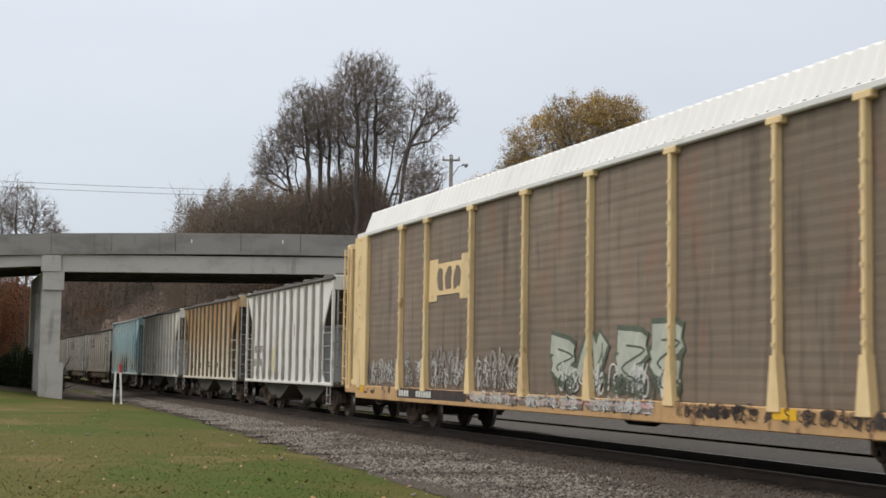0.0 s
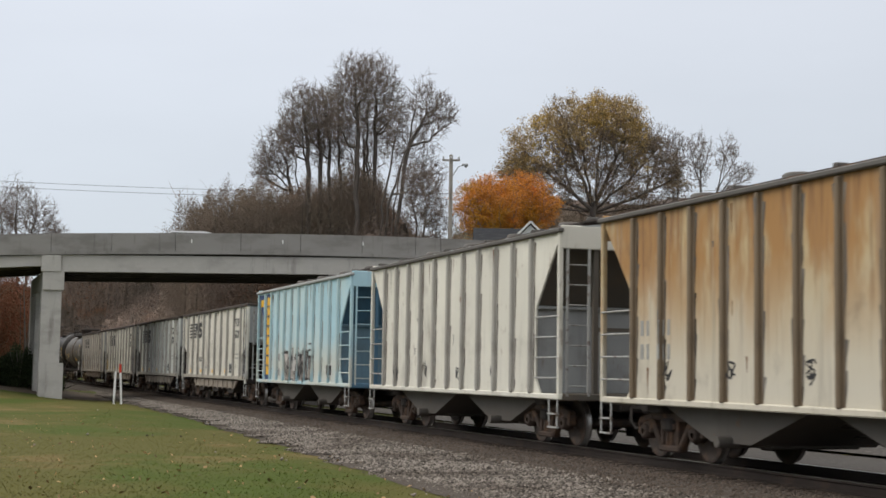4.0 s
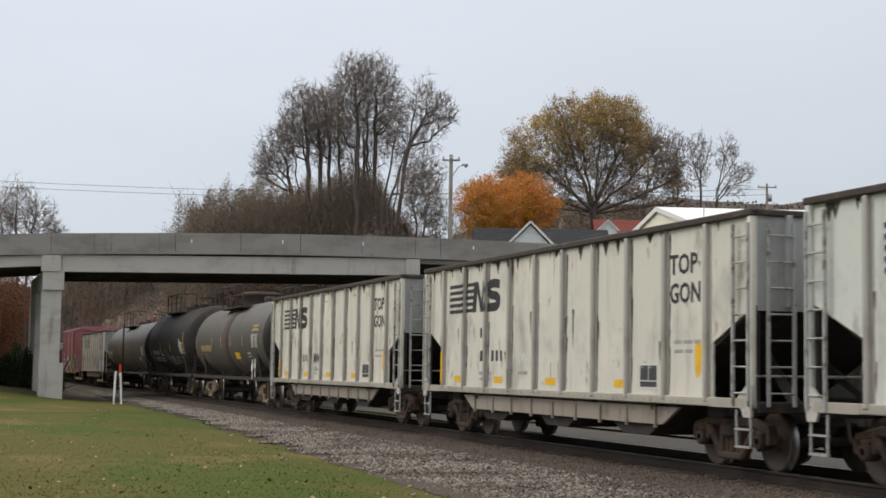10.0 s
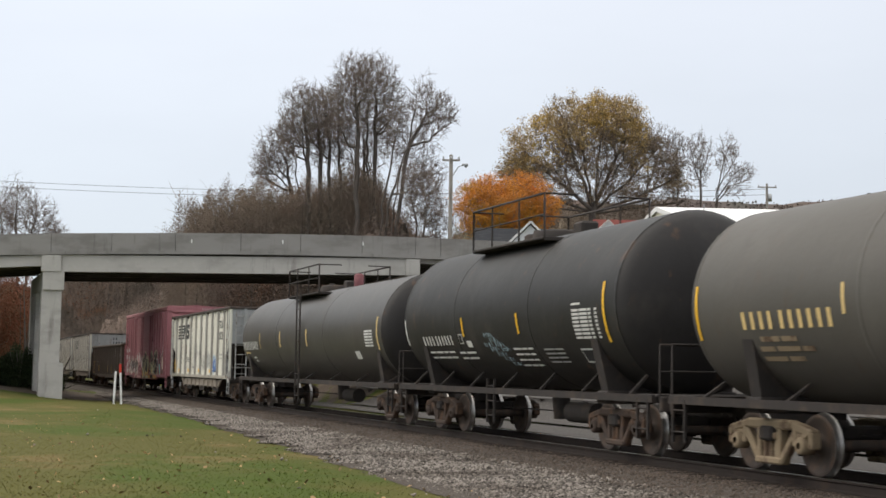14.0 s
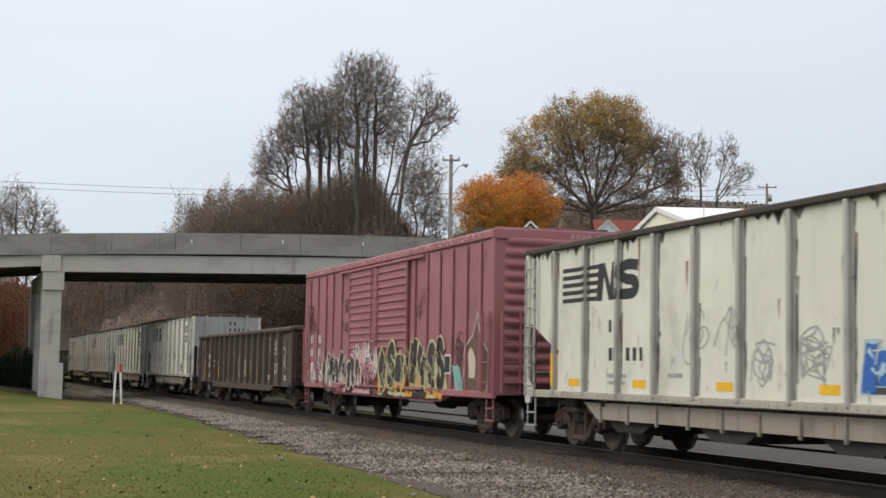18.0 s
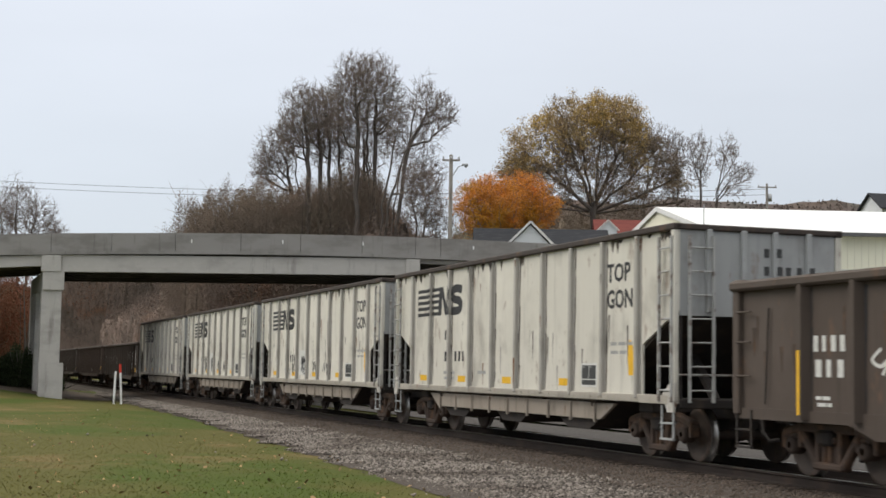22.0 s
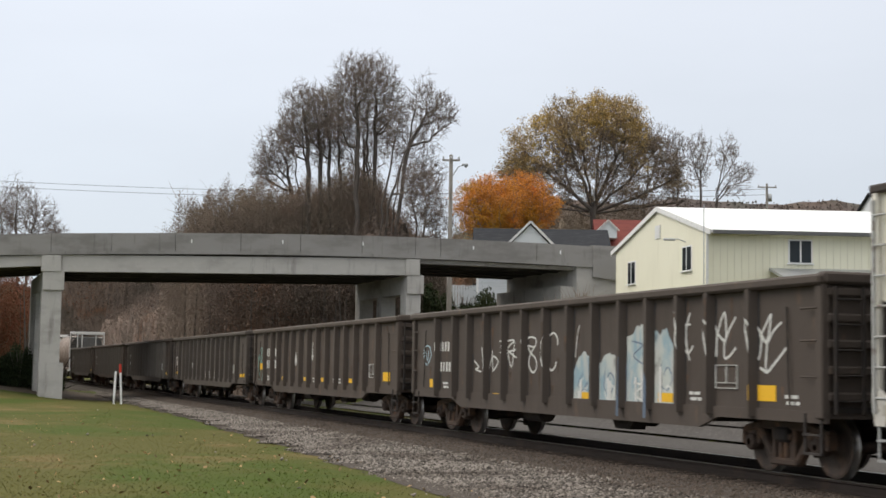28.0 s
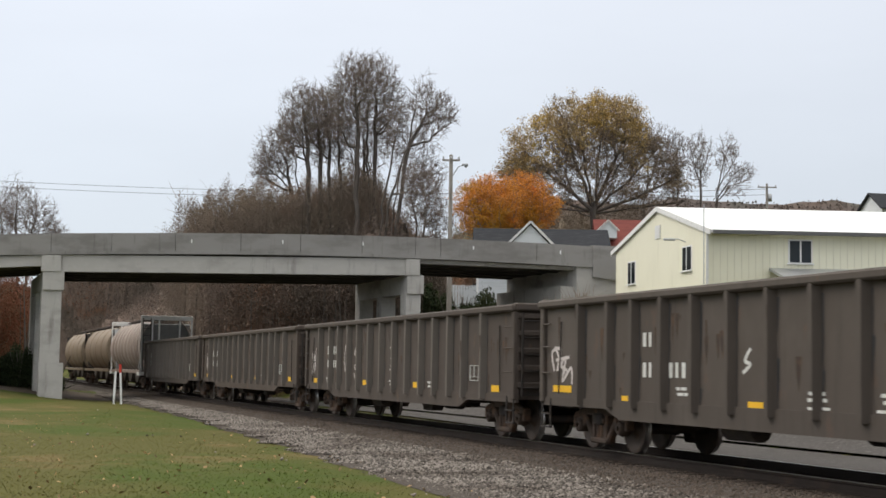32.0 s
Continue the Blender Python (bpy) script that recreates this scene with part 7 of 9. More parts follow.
        for y in (-0.75, 0.75):
            f.beam((e * (hl - 0.12), y, bot), (e * (hl - 0.12), y, top - 0.2), 0.10, 0.10)
        f.beam((e * (hl - 0.12), -0.75, 2.3), (e * (hl - 0.12), 0.75, 2.3), 0.08, 0.08)
        part("shear_panel", Form().box((e * (hl - 1.36), 0, 1.9), (0.10, 2 * W - 0.22, 1.72), 0.02).box((e * (hl - 1.28), 0, 2.76), (0.16, 2 * W - 0.2, 0.07), 0.015), low_end or M_slope, car, "greyed end web below the slope sheet")
        part("end_frame", f, M_slope if accent is None else accent, car)
        ladder(car, M_grab if body != M_blue else body, e * (hl - 0.02), -W + 0.42 if e > 0 else W - 0.42, 1.0, top - 0.05, "y", 0.46, 8)
    for c in (-2.5, 2.5):
        f = Form().prism([(c - 2.4, bot), (c + 2.4, bot), (c + 0.6, 0.40), (c - 0.6, 0.40)], -1.2, 1.2)
        f.box((c, 0, 0.40), (1.1, 1.6, 0.14), 0.03)
        f.tube([(c, -1.45, 0.42), (c, 1.45, 0.42)], 0.09, 8)
        part("discharge_bay", f, M_bay, car)
    underframe(car, hl)
    couplers(car, hl + 0.42)
    sill_steps(car, M_grab, hl, -W + 0.02)
    brake_wheel(car, M_dark, -hl - 0.1, 0.5, 2.7)
    for e in (-1, 1):
        truck(car, e * (hl - 1.75))
    y = -W + 0.055
    for mt, cnt in ((M_rustrun, 6), (M_sootrun, 8)):
        polys = []
        for _ in range(cnt):
            x, z = rng.uniform(-hl + 1.4, hl - 1.4), rng.choice((4.08, rng.uniform(1.5, 3.9)))
            w, h = rng.uniform(0.02, 0.09), rng.uniform(0.1, 0.8)
            h = min(h, z - 1.1)
            polys.append([(x - w / 2, z), (x + w / 2, z), (x + w * 0.3, z - h * 0.6), (x + w * 0.05, z - h), (x - w * 0.35, z - h * 0.5)])
        painted(car, polys, mt, y + 0.002, "stain", "ragged dirt and rust runs")
    post_dirt_shade(car, rng, stations, 0.10, 1.1, 4.12, y + 0.001, M_sootrun, 1.5)
    post_dirt_shade(car, rng, [x for x in stations if rng.random() < 0.6], 0.10, 1.1, 4.12, y, M_dirtline)
    return car, hl, y


def boxcar():
    L, W, top, bot = 17.0, 1.55, 4.50, 0.95
    hl = L / 2
    car = thing("box_car", "maroon steel boxcar with ribbed double doors and spray-painted lower sides", "boxcar", "freight cars of the train")
    doors = (-hl + 5.45, -hl + 8.1, -hl + 11.0)
    for s in (-1, 1):
        part("side_wall", Form().box((0, s * (W - 0.04), (top + bot) / 2), (L - 0.02, 0.06, top - bot), 0.01), M_maroon, car)
        post = cached(("box_post", s), lambda: Form().box((0, s * W, (top + bot) / 2 - 0.05), (0.10, 0.09, top - bot - 0.28), 0.02), M_maroon)
        for x in [-hl + q for q in (0.6, 1.6, 2.6, 3.42, 4.45, 11.45, 12.43, 13.37, 14.3, 15.26, 16.16)]:
            part("side_post", post, None, car, at=(x, 0, 0))
            if s < 0:
                POSTS.setdefault(car, []).append((x - 0.05, x + 0.05, -W - 0.045))
        for e in (-1, 1):
            part("corner_post", Form().box((e * (hl - 0.10), s * (W - 0.01), (top + bot) / 2), (0.20, 0.07, top - bot), 0.02), M_maroon, car)
        part("eave_rail", Form().box((0, s * (W - 0.01), top - 0.05), (L, 0.11, 0.20), 0.03), M_maroon, car)
        f = Form().box((0, s * (W - 0.02), bot), (L, 0.10, 0.16), 0.02)
        f.prism([(-hl + 2.6, bot), (hl - 2.6, bot), (hl - 3.6, 0.72), (-hl + 3.6, 0.72)], s * (W - 0.07), s * (W - 0.02))
        part("side_sill", f, M_maroon, car)
        for a, b in zip(doors, doors[1:]):
            d = part("sliding_door", Form().box(((a + b) / 2, s * (W + 0.03), (top + bot) / 2 - 0.08), (b - a - 0.05, 0.05, top - bot - 0.35), 0.01), M_maroon_dull, car, "ribbed sliding door")
            nr = 15
            for i in range(nr):
                z = bot + 0.30 + i * (top - bot - 0.72) / (nr - 1)
                part("door_rib", cached(("door_rib", s, round(b - a, 2)), lambda: Form().box((0, 0, 0), (b - a - 0.22, 0.05, 0.075), 0.022), M_maroon_dull), None, d, at=((a + b) / 2, s * (W + 0.065), z))
            for x in (a + 0.06, b - 0.06):
                part("door_post", Form().box((x, s * (W + 0.06), (top + bot) / 2 - 0.08), (0.09, 0.06, top - bot - 0.36), 0.015), M_maroon_dull, d)
        f = Form()
        for z in (bot + 0.06, top - 0.22):
            f.box((-hl + 8.4, s * (W + 0.07), z), (7.8, 0.07, 0.07), 0.01)
        part("door_track", f, M_maroon, car)
        f = Form()
        for x in (doors[1] - 0.3, doors[1] + 0.3):
            f.tube([(x, s * (W + 0.10), bot + 0.1), (x, s * (W + 0.10), top - 0.3)], 0.022, 6)
        part("door_lock_rods", f, M_maroon_dull, car)
    for e in (-1, 1):
        x = e * (hl - 0.03)
        f = Form().box((x, 0, (top + bot) / 2 + 0.05), (0.05, 2 * W - 0.06, top - bot + 0.1))
        n = 13
        for i in range(n):
            z = bot + 0.30 + i * (top - bot - 0.5) / (n - 1)
            pr = [(-0.11, 0), (-0.06, 0.07), (0, 0.10), (0.06, 0.07), (0.11, 0)]
            vs = []
            for y in (-W + 0.22, -W + 0.36, W - 0.36, W - 0.22):
                k = 1 if abs(y) < W - 0.3 else 0.05
                vs += [(x + e * (0.02 + d * k), y, z + q) for q, d in pr]
            fs = [(j * 5 + i2, j * 5 + i2 + 1, (j + 1) * 5 + i2 + 1, (j + 1) * 5 + i2) for j in range(3) for i2 in range(4)]
            part("end_rib", Form().add(vs, fs if e < 0 else [q[::-1] for q in fs], True), M_maroon, car)
        part("end_wall", f, M_maroon, car, "horizontally corrugated steel end")
        ladder(car, M_maroon, e * (hl + 0.14), -W + 0.34 if e > 0 else W - 0.34, 1.0, 2.75, "y", 0.42, 4)
        f = Form().box((e * (hl + 0.1), 0, bot + 0.28), (0.30, 2.2, 0.05), 0.01)
        part("end_step", f, M_maroon_dull, car)
        ladder(car, M_maroon, e * (hl - 0.32), -W - 0.08, 1.0, 2.75, "x", 0.42, 4)
    f = Form()
    f.prism([(-W - 0.03, top + 0.02), (W + 0.03, top + 0.02), (0, top + 0.14)], -hl - 0.02, hl + 0.02, "x")
    for i in range(14):
        x = -hl + (i + 0.5) * L / 14
        for s in (-1, 1):
            f.beam((x, s * W, top + 0.05), (x, 0, top + 0.16), 0.12, 0.04)
    part("roof", f, M_maroon, car, "ribbed low-peaked steel roof")
    for e in (-1, 1):
        part("end_eave", Form().box((e * hl, 0, top - 0.05), (0.10, 2 * W, 0.24), 0.02), M_maroon, car)
    bars_end = Form()
    for i, w in enumerate((0.12, 0.12, 0.12, 0.12, 0.0, 0.12, 0.12, 0.12, 0.12, 0.12)):
        if w:
            yy = 0.25 + i * 0.13
            bars_end.box((hl + 0.055, yy, top - 0.05), (0.008, 0.09, 0.11))
    part("stencil_line", bars_end, M_maroon_pale, car)
    underframe(car, hl, w=0.6)
    couplers(car, hl + 0.5)
    sill_steps(car, M_maroon, hl, -W + 0.02)
    brake_wheel(car, M_maroon, hl + 0.22, 0.2, 2.3)
    for e in (-1, 1):
        truck(car, e * (hl - 1.75))
    rng = random.Random(41)
    y = -W - 0.012
    def patches(x0, x1, z0, z1, yy, mats, n, lab=""):
        """Overlapping ragged areas of sprayed colour."""
        groups = [[] for _ in mats]
        for i in range(n):
            w, h = (x1 - x0) / n * rng.uniform(1.1, 2.0), (z1 - z0) * rng.uniform(0.5, 1.0)
            cx, cz = x0 + (i + 0.5) * (x1 - x0) / n, z0 + h / 2 + rng.uniform(0, 0.12) * (z1 - z0)
            groups[rng.randrange(len(mats))].append([(p, max(q, 0.78)) for p, q in blob(rng, cx, cz, w, h, 13, 0.4)])
        for k, (mt, polys) in enumerate(zip(mats, groups)):
            if polys:
                painted(car, polys, mt, yy, "spray_painted_patch", lab, lift=0.002 * k)
    patches(-hl + 0.5, -hl + 2.3, 0.92, 1.75, y, (M_g_white, M_g_pink), 5, "white and pink ragged spray paint")
    tags(car, rng, M_g_maroon, -hl + 0.6, -hl + 2.2, 0.95, 1.7, y - 0.012, 0.45, 0.016)
    patches(-hl + 2.4, -hl + 6.8, 0.90, 1.45, y - 0.002, (M_g_pink, M_g_white, M_g_brown), 14, "pink and white sprayed ground")
    graffiti(car, rng, -hl + 2.4, -hl + 5.4, 0.92, 1.95, y - 0.008, M_g_black, M_g_cream, 6, label="dark jagged letters with a cream edge", fat=0.30, holes=False)
    graffiti(car, rng, -hl + 5.5, -hl + 6.9, 0.95, 1.9, y - 0.098, M_g_black, M_g_cream, 3, fat=0.30, holes=False)
    # pale flame-shaped fills inside the dark letters
    for x0, x1, yy in ((2.2, 5.4, y - 0.026), (5.5, 6.8, y - 0.116)):
        polys = []
        x = x0
        while x < x1:
            w, h, zb = rng.uniform(0.10, 0.24), rng.uniform(0.22, 0.50), rng.uniform(0.92, 1.12)
            lean = rng.uniform(-0.12, 0.12)
            polys.append([(-hl + x, zb), (-hl + x + w, zb + rng.uniform(-0.02, 0.1)), (-hl + x + w * 0.7 + lean * 0.6, zb + h * 0.6), (-hl + x + w * 0.4 + lean, zb + h), (-hl + x + w * 0.15, zb + h * 0.55)])
            x += w + rng.uniform(0.08, 0.30)
        painted(car, polys[::2], M_g_cream, yy, "spray_fill", "cream flame-shaped spray paint")
        painted(car, polys[1::2], M_g_pale, yy, "spray_fill", "pale flame-shaped spray paint")
    patches(-hl + 6.7, -hl + 8.5, 1.0, 2.15, y - 0.095, (M_g_pink, M_g_white, M_g_pink), 6, "white and pink spray paint across the doors")
    tags(car, rng, M_g_maroon, -hl + 6.7, -hl + 8.4, 1.0, 2.0, y - 0.104, 0.5, 0.02)
    patches(-hl + 8.7, -hl + 11.0, 0.85, 1.75, y - 0.095, (M_g_yellow, M_g_lime, M_g_yellow), 8, "yellow and pale lime sprayed ground")
    patches(-hl + 11.1, -hl + 13.95, 0.85, 1.80, y, (M_g_yellow, M_g_lime, M_g_yellow), 9)
    graffiti(car, rng, -hl + 8.7, -hl + 11.0, 0.92, 2.2, y - 0.102, M_g_black, M_g_lime, 3, label="black letters with a pale lime edge", fat=0.21, holes=False)
    graffiti(car, rng, -hl + 11.15, -hl + 13.95, 0.92, 2.38, y - 0.008, M_g_black, M_g_lime, 4, label="black letters with a pale lime edge", fat=0.21, holes=False)
    patches(-hl + 2.8, -hl + 8.4, 0.76, 0.98, -W - 0.06, (M_g_pink, M_g_maroon, M_g_black), 16)
    patches(-hl + 8.6, -hl + 13.8, 0.76, 1.0, -W - 0.06, (M_g_yellow, M_g_black, M_g_lime), 16)
    tags(car, rng, M_g_lime, -hl + 8.8, -hl + 13.8, 0.95, 2.2, y - 0.125, 0.55, 0.009)
    tags(car, rng, M_g_white, -hl + 5.9, -hl + 8.1, 1.6, 2.3, y - 0.10, 0.4, 0.010, "white spray scribble")
    tags(car, rng, M_g_white, -hl + 1.2, -hl + 5.4, 1.1, 2.1, y - 0.020, 0.4, 0.008)
    scrawl(car, rng, M_g_black, -hl + 14.2, 1.5, 1.0, 0.9, y - 0.014, 5, 0.012)
    post_dirt_shade(car, rng, [-hl + q for q in (0.6, 1.6, 2.6, 3.42, 4.45, 11.45, 12.43, 13.37, 14.3, 15.26, 16.16)], 0.05, 1.1, 4.3, y + 0.002, M_maroon_dirt)
    tags(car, rng, M_maroon_dirt, -hl + 0.3, -hl + 1.6, 2.6, 2.95, y, 0.3, 0.012)
    tags(car, rng, M_maroon_dirt, -hl + 4.65, -hl + 5.45, 3.1, 3.45, y, 0.3, 0.014)
    tags(car, rng, M_maroon_dirt, -hl + 4.65, -hl + 5.45, 2.5, 2.85, y, 0.3, 0.014)
    tags(car, rng, M_maroon_dirt, -hl + 11.5, -hl + 12.1, 2.7, 3.2, y, 0.3, 0.012)
    polys = []
    for _ in range(150):
        x, w, h = rng.uniform(-hl + 0.2, hl - 0.2), rng.uniform(0.02, 0.14), rng.uniform(0.02, 0.07)
        polys.append(blob(rng, x, top - 0.05 + rng.uniform(-0.05, 0.06), w, h, 7, 0.4))
    painted(car, polys, M_g_pink, -W - 0.067, "stain", "pale chipped paint along the eave")
    polys = []
    for _ in range(22):
        x, z, w, h = rng.uniform(-hl + 0.3, hl - 0.3), rng.uniform(1.4, 4.2), rng.uniform(0.03, 0.10), rng.uniform(0.1, 0.7)
        if not doors[0] < x < doors[-1]:
            polys.append([(x - w / 2, z), (x + w / 2, z), (x + w * 0.3, z - h * 0.6), (x + w * 0.05, z - min(h, z - 1.05)), (x - w * 0.35, z - h * 0.5)])
    painted(car, polys, M_maroon_dirt, y + 0.003, "stain", "dark grime runs")
    plate(car, M_g_teal, -hl + 14.65, -hl + 15.15, 0.95, 1.58, y - 0.01, "spray_painted_patch", "teal slanted patch", slant=-0.3)
    f = Form().prism([(-hl + 15.0, 0.95), (-hl + 16.55, 0.95), (-hl + 16.85, 1.75), (-hl + 16.35, 2.1), (-hl + 16.0, 2.75), (-hl + 15.7, 2.25), (-hl + 15.3, 2.05)], y, y + 0.006)
    part("spray_painted_patch", f, M_g_brown, car, "brown jagged patch with a pale outline")
    edge = [(15.0, 0.95), (15.3, 2.05), (15.7, 2.25), (16.0, 2.75), (16.35, 2.1), (16.85, 1.75), (16.55, 0.95)]
    painted(car, ribbon([(-hl + a, b) for a, b in edge], 0.02), M_g_pale, y - 0.008, "spray_line")
    f = Form().prism(blob(rng, -hl + 15.65, 1.62, 0.55, 0.75, 14, 0.2), y - 0.006, y)
    part("spray_fill", f, M_g_cream, car, "cream rounded patch")
    plate(car, M_white_mark, -hl + 13.8, -hl + 14.3, 1.38, 1.84, y - 0.014, "data_panel", "black data panel with a white frame")
    plate(car, M_black_mark, -hl + 13.84, -hl + 14.26, 1.42, 1.80, y - 0.018, "data_panel")
    digits(car, M_white_mark, -hl + 0.75, 2.25, 2, 0.26, y)
    digits(car, M_white_mark, -hl + 1.75, 2.25, 2, 0.26, y)
    digits(car, M_white_mark, -hl + 0.75, 1.85, 2, 0.24, y - 0.008)
    digits(car, M_white_mark, -hl + 1.75, 1.85, 2, 0.24, y - 0.008)
    bars(car, M_white_mark, -hl + 9.2, 0.80, [0.2, 0.15, 0.2, 0.15], 0.12, -W - 0.02, 0.06)
    scrawl(car, rng, M_g_black, -hl + 0.3, 2.7, 0.9, 0.9, y, 3, 0.02)
    scrawl(car, rng, M_maroon_dull, -hl + 11.5, 2.8, 1.0, 0.8, y, 3, 0.018)
    plate(car, M_g_red, -hl + 15.3, -hl + 15.5, 0.93, 1.05, y - 0.012, "reflector", "red reflector")
    return car, hl


def gondola(label, body, rng, tag=0):
    L, W, top, bot = 18.1, 1.55, 2.79, 0.88
    hl = L / 2
    car = thing("gondola_car", label, "gondola", "freight cars of the train")
    stations = [k * x for k in (-1, 1) for x in (0.57, 1.70, 2.82, 3.87, 4.95, 5.92, 7.17)]
    for s in (-1, 1):
        part("side_sheet", Form().box((0, s * (W - 0.09), (top + bot) / 2), (L - 0.02, 0.05, top - bot)), body, car)
        pm = M_gon_post if tag in (5, 6) else body
        post = cached(("gon_post", pm.name, s), lambda: gon_post(s, W, top, bot), pm)
        for x in stations:
            part("side_post", post, None, car, at=(x, 0, 0))
            if s < 0:
                POSTS.setdefault(car, []).append((x - 0.05, x + 0.05, -W - 0.07))
        for e in (-1, 1):
            part("corner_post", Form().box((e * (hl - 0.09), s * (W - 0.04), (top + bot) / 2), (0.18, 0.12, top - bot), 0.02), body, car)
        part("top_chord", Form().box((0, s * (W - 0.03), top), (L + 0.04, 0.22, 0.15), 0.035), body, car, "bulb-edged top rail")
        part("side_sill", Form().prism([(-hl, bot - 0.06), (-hl, bot + 0.1), (hl, bot + 0.1), (hl, bot - 0.06), (hl - 2.9, bot - 0.06), (hl - 3.5, bot - 0.24), (-hl + 3.5, bot - 0.24), (-hl + 2.9, bot - 0.06)], s * (W - 0.10), s * (W - 0.03)), body, car)
    part("floor", Form().box((0, 0, bot + 0.12), (L - 0.1, 2 * W - 0.2, 0.08)), M_dark, car)
    for e in (-1, 1):
        f = Form().box((e * (hl - 0.10), 0, (top + bot) / 2), (0.05, 2 * W - 0.2, top - bot))
        for i in range(5):
            f.box((e * (hl - 0.03), 0, bot + 0.30 + i * 0.36), (0.11, 2 * W - 0.15, 0.13), 0.035)
        part("end_wall", f, body, car, "ribbed end wall")
        part("end_chord", Form().box((e * (hl - 0.05), 0, top + 0.02), (0.24, 2 * W, 0.17), 0.035), body, car)
        ladder(car, M_dark, e * (hl + 0.10), -W + 0.36 if e > 0 else W - 0.36, 0.95, top - 0.1, "y", 0.44, 5)
        part("release_rod", Form().tube([(e * (hl - 0.95), -W + 0.03, top - 0.35), (e * (hl - 0.90), -W + 0.02, 1.5), (e * (hl - 0.86), -W + 0.02, 1.05)], 0.014, 5), M_dark, car)
        for z in (1.45, 1.95, 2.4):
            grab(car, body, (e * (hl - 0.52), -W - 0.02, z), (e * (hl - 0.12), -W - 0.02, z))
    underframe(car, hl, w=0.5)
    f = Form()
    for i in range(7):
        f.box((-hl + 3.4 + i * (L - 6.8) / 6, 0, bot - 0.06), (0.12, 2 * W - 0.25, 0.18), 0.02)
    f.tube([(-2.6, -1.0, 0.62), (-1.7, -1.0, 0.62)], 0.19, 12)
    f.prism([(1.2, 0.8), (2.4, 0.8), (2.1, 0.45), (1.5, 0.45)], -1.0, -0.7)
    tagged(part("underbody", f, M_dark, car), "", kind="stuff")
    couplers(car, hl + 0.42)
    sill_steps(car, M_dark, hl, -W + 0.02)
    brake_wheel(car, M_dark, -hl - 0.2, 0.4, 2.1)
    for e in (-1, 1):
        truck(car, e * (hl - 1.75))
    y = -W + 0.06
    polys = []
    for _ in range(40):
        x, z, w, h = rng.uniform(-hl + 0.3, hl - 0.3), rng.uniform(1.2, 2.66), rng.uniform(0.03, 0.16), rng.uniform(0.08, 0.6)
        h = min(h, z - 1.05)
        polys.append([(x - w / 2, z), (x + w / 2, z), (x + w * 0.3, z - h * 0.6), (x + w * 0.05, z - h), (x - w * 0.35, z - h * 0.5)])
    painted(car, polys, M_rust, y + 0.003, "stain", "rust and dirt runs")
    # these black lines paint the posts' shaded sides along with dirt
    post_dirt_shade(car, rng, stations, 0.11, 1.0, 2.70, y + 0.002, M_black_mark, 1.3)

    def tape(x, z, w=0.32, h=0.12):
        plate(car, M_yellow_mark, x - w / 2, x + w / 2, z, z + h, y - 0.004, "reflector", "yellow reflective tape")

    def data_frame(x0, x1, z0, z1):
        f = Form()
        m = (x0 + x1) / 2
        for p, q in (((x0, z0), (x1, z0)), ((x0, z1), (x1, z1)), ((x0, z0), (x0, z1)), ((x1, z0), (x1, z1)), ((m, z0 + 0.08), (m, z1)), ((x0, z0 + 0.08), (x1, z0 + 0.08))):
            f.beam((p[0], y, p[1]), (q[0], y, q[1]), 0.01, 0.045, up=(0, 1, 0))
        part("data_panel", f, M_white_mark, car, "white lined data panel")

    def line_mark(material, paths, r, name="spray_scrawl", label=""):
        polys = []
        for p in paths:
            polys += ribbon(curve_path(p, 4), r)
        painted(car, polys, material, y, name, label)

    def bars_low(xs, z=1.14):
        for x in xs:
            bars(car, M_white_mark, x, z, [0.12, 0.18], 0.05, y, 0.04)
            bars(car, M_white_mark, x + 0.04, z - 0.09, [0.2, 0.1], 0.05, y, 0.04)
    if tag == 1:   # loose white loops, then a washed pale blue and white piece over four bays
        digits(car, M_white_mark, -7.15, 1.92, 4, 0.22, y, 0.2)
        digits(car, M_white_mark, -7.05, 1.44, 4, 0.22, y, 0.2)
        line_mark(M_g_paleblue, [[(-8.06, 1.59), (-8.23, 1.66), (-8.33, 1.92), (-8.1, 2.06), (-7.86, 2.0), (-7.78, 1.8), (-8.0, 1.62)], [(-8.2, 1.95), (-8.05, 1.7), (-7.95, 1.95)]], 0.016, label="faded pale blue spray-painted ring")
        tape(-7.65, 1.05, 0.35, 0.2)
        tape(-3.33, 0.87, 0.42, 0.12)
        tape(1.18, 0.97, 0.42, 0.13)
        tape(4.39, 1.0, 0.52, 0.15)
        # a row of separate white letter-like loops, one to a bay
        line_mark(M_white_mark, [[(-4.73, 1.69), (-4.45, 1.55), (-4.65, 1.5), (-4.31, 1.45)]], 0.018)
        line_mark(M_white_mark, [[(-3.9, 1.97), (-3.84, 1.7), (-3.8, 1.42)], [(-3.8, 1.5), (-3.59, 1.78), (-3.27, 1.67), (-3.52, 1.48)], [(-3.62, 1.9), (-3.58, 1.45)]], 0.018, label="white spray-painted loop")
        line_mark(M_white_mark, [[(-2.84, 2.1), (-2.35, 2.11), (-2.72, 1.93), (-2.22, 1.75)], [(-2.32, 2.08), (-2.49, 1.55), (-2.78, 2.0)], [(-2.8, 1.86), (-2.28, 1.92)]], 0.018, label="white spray-painted star")
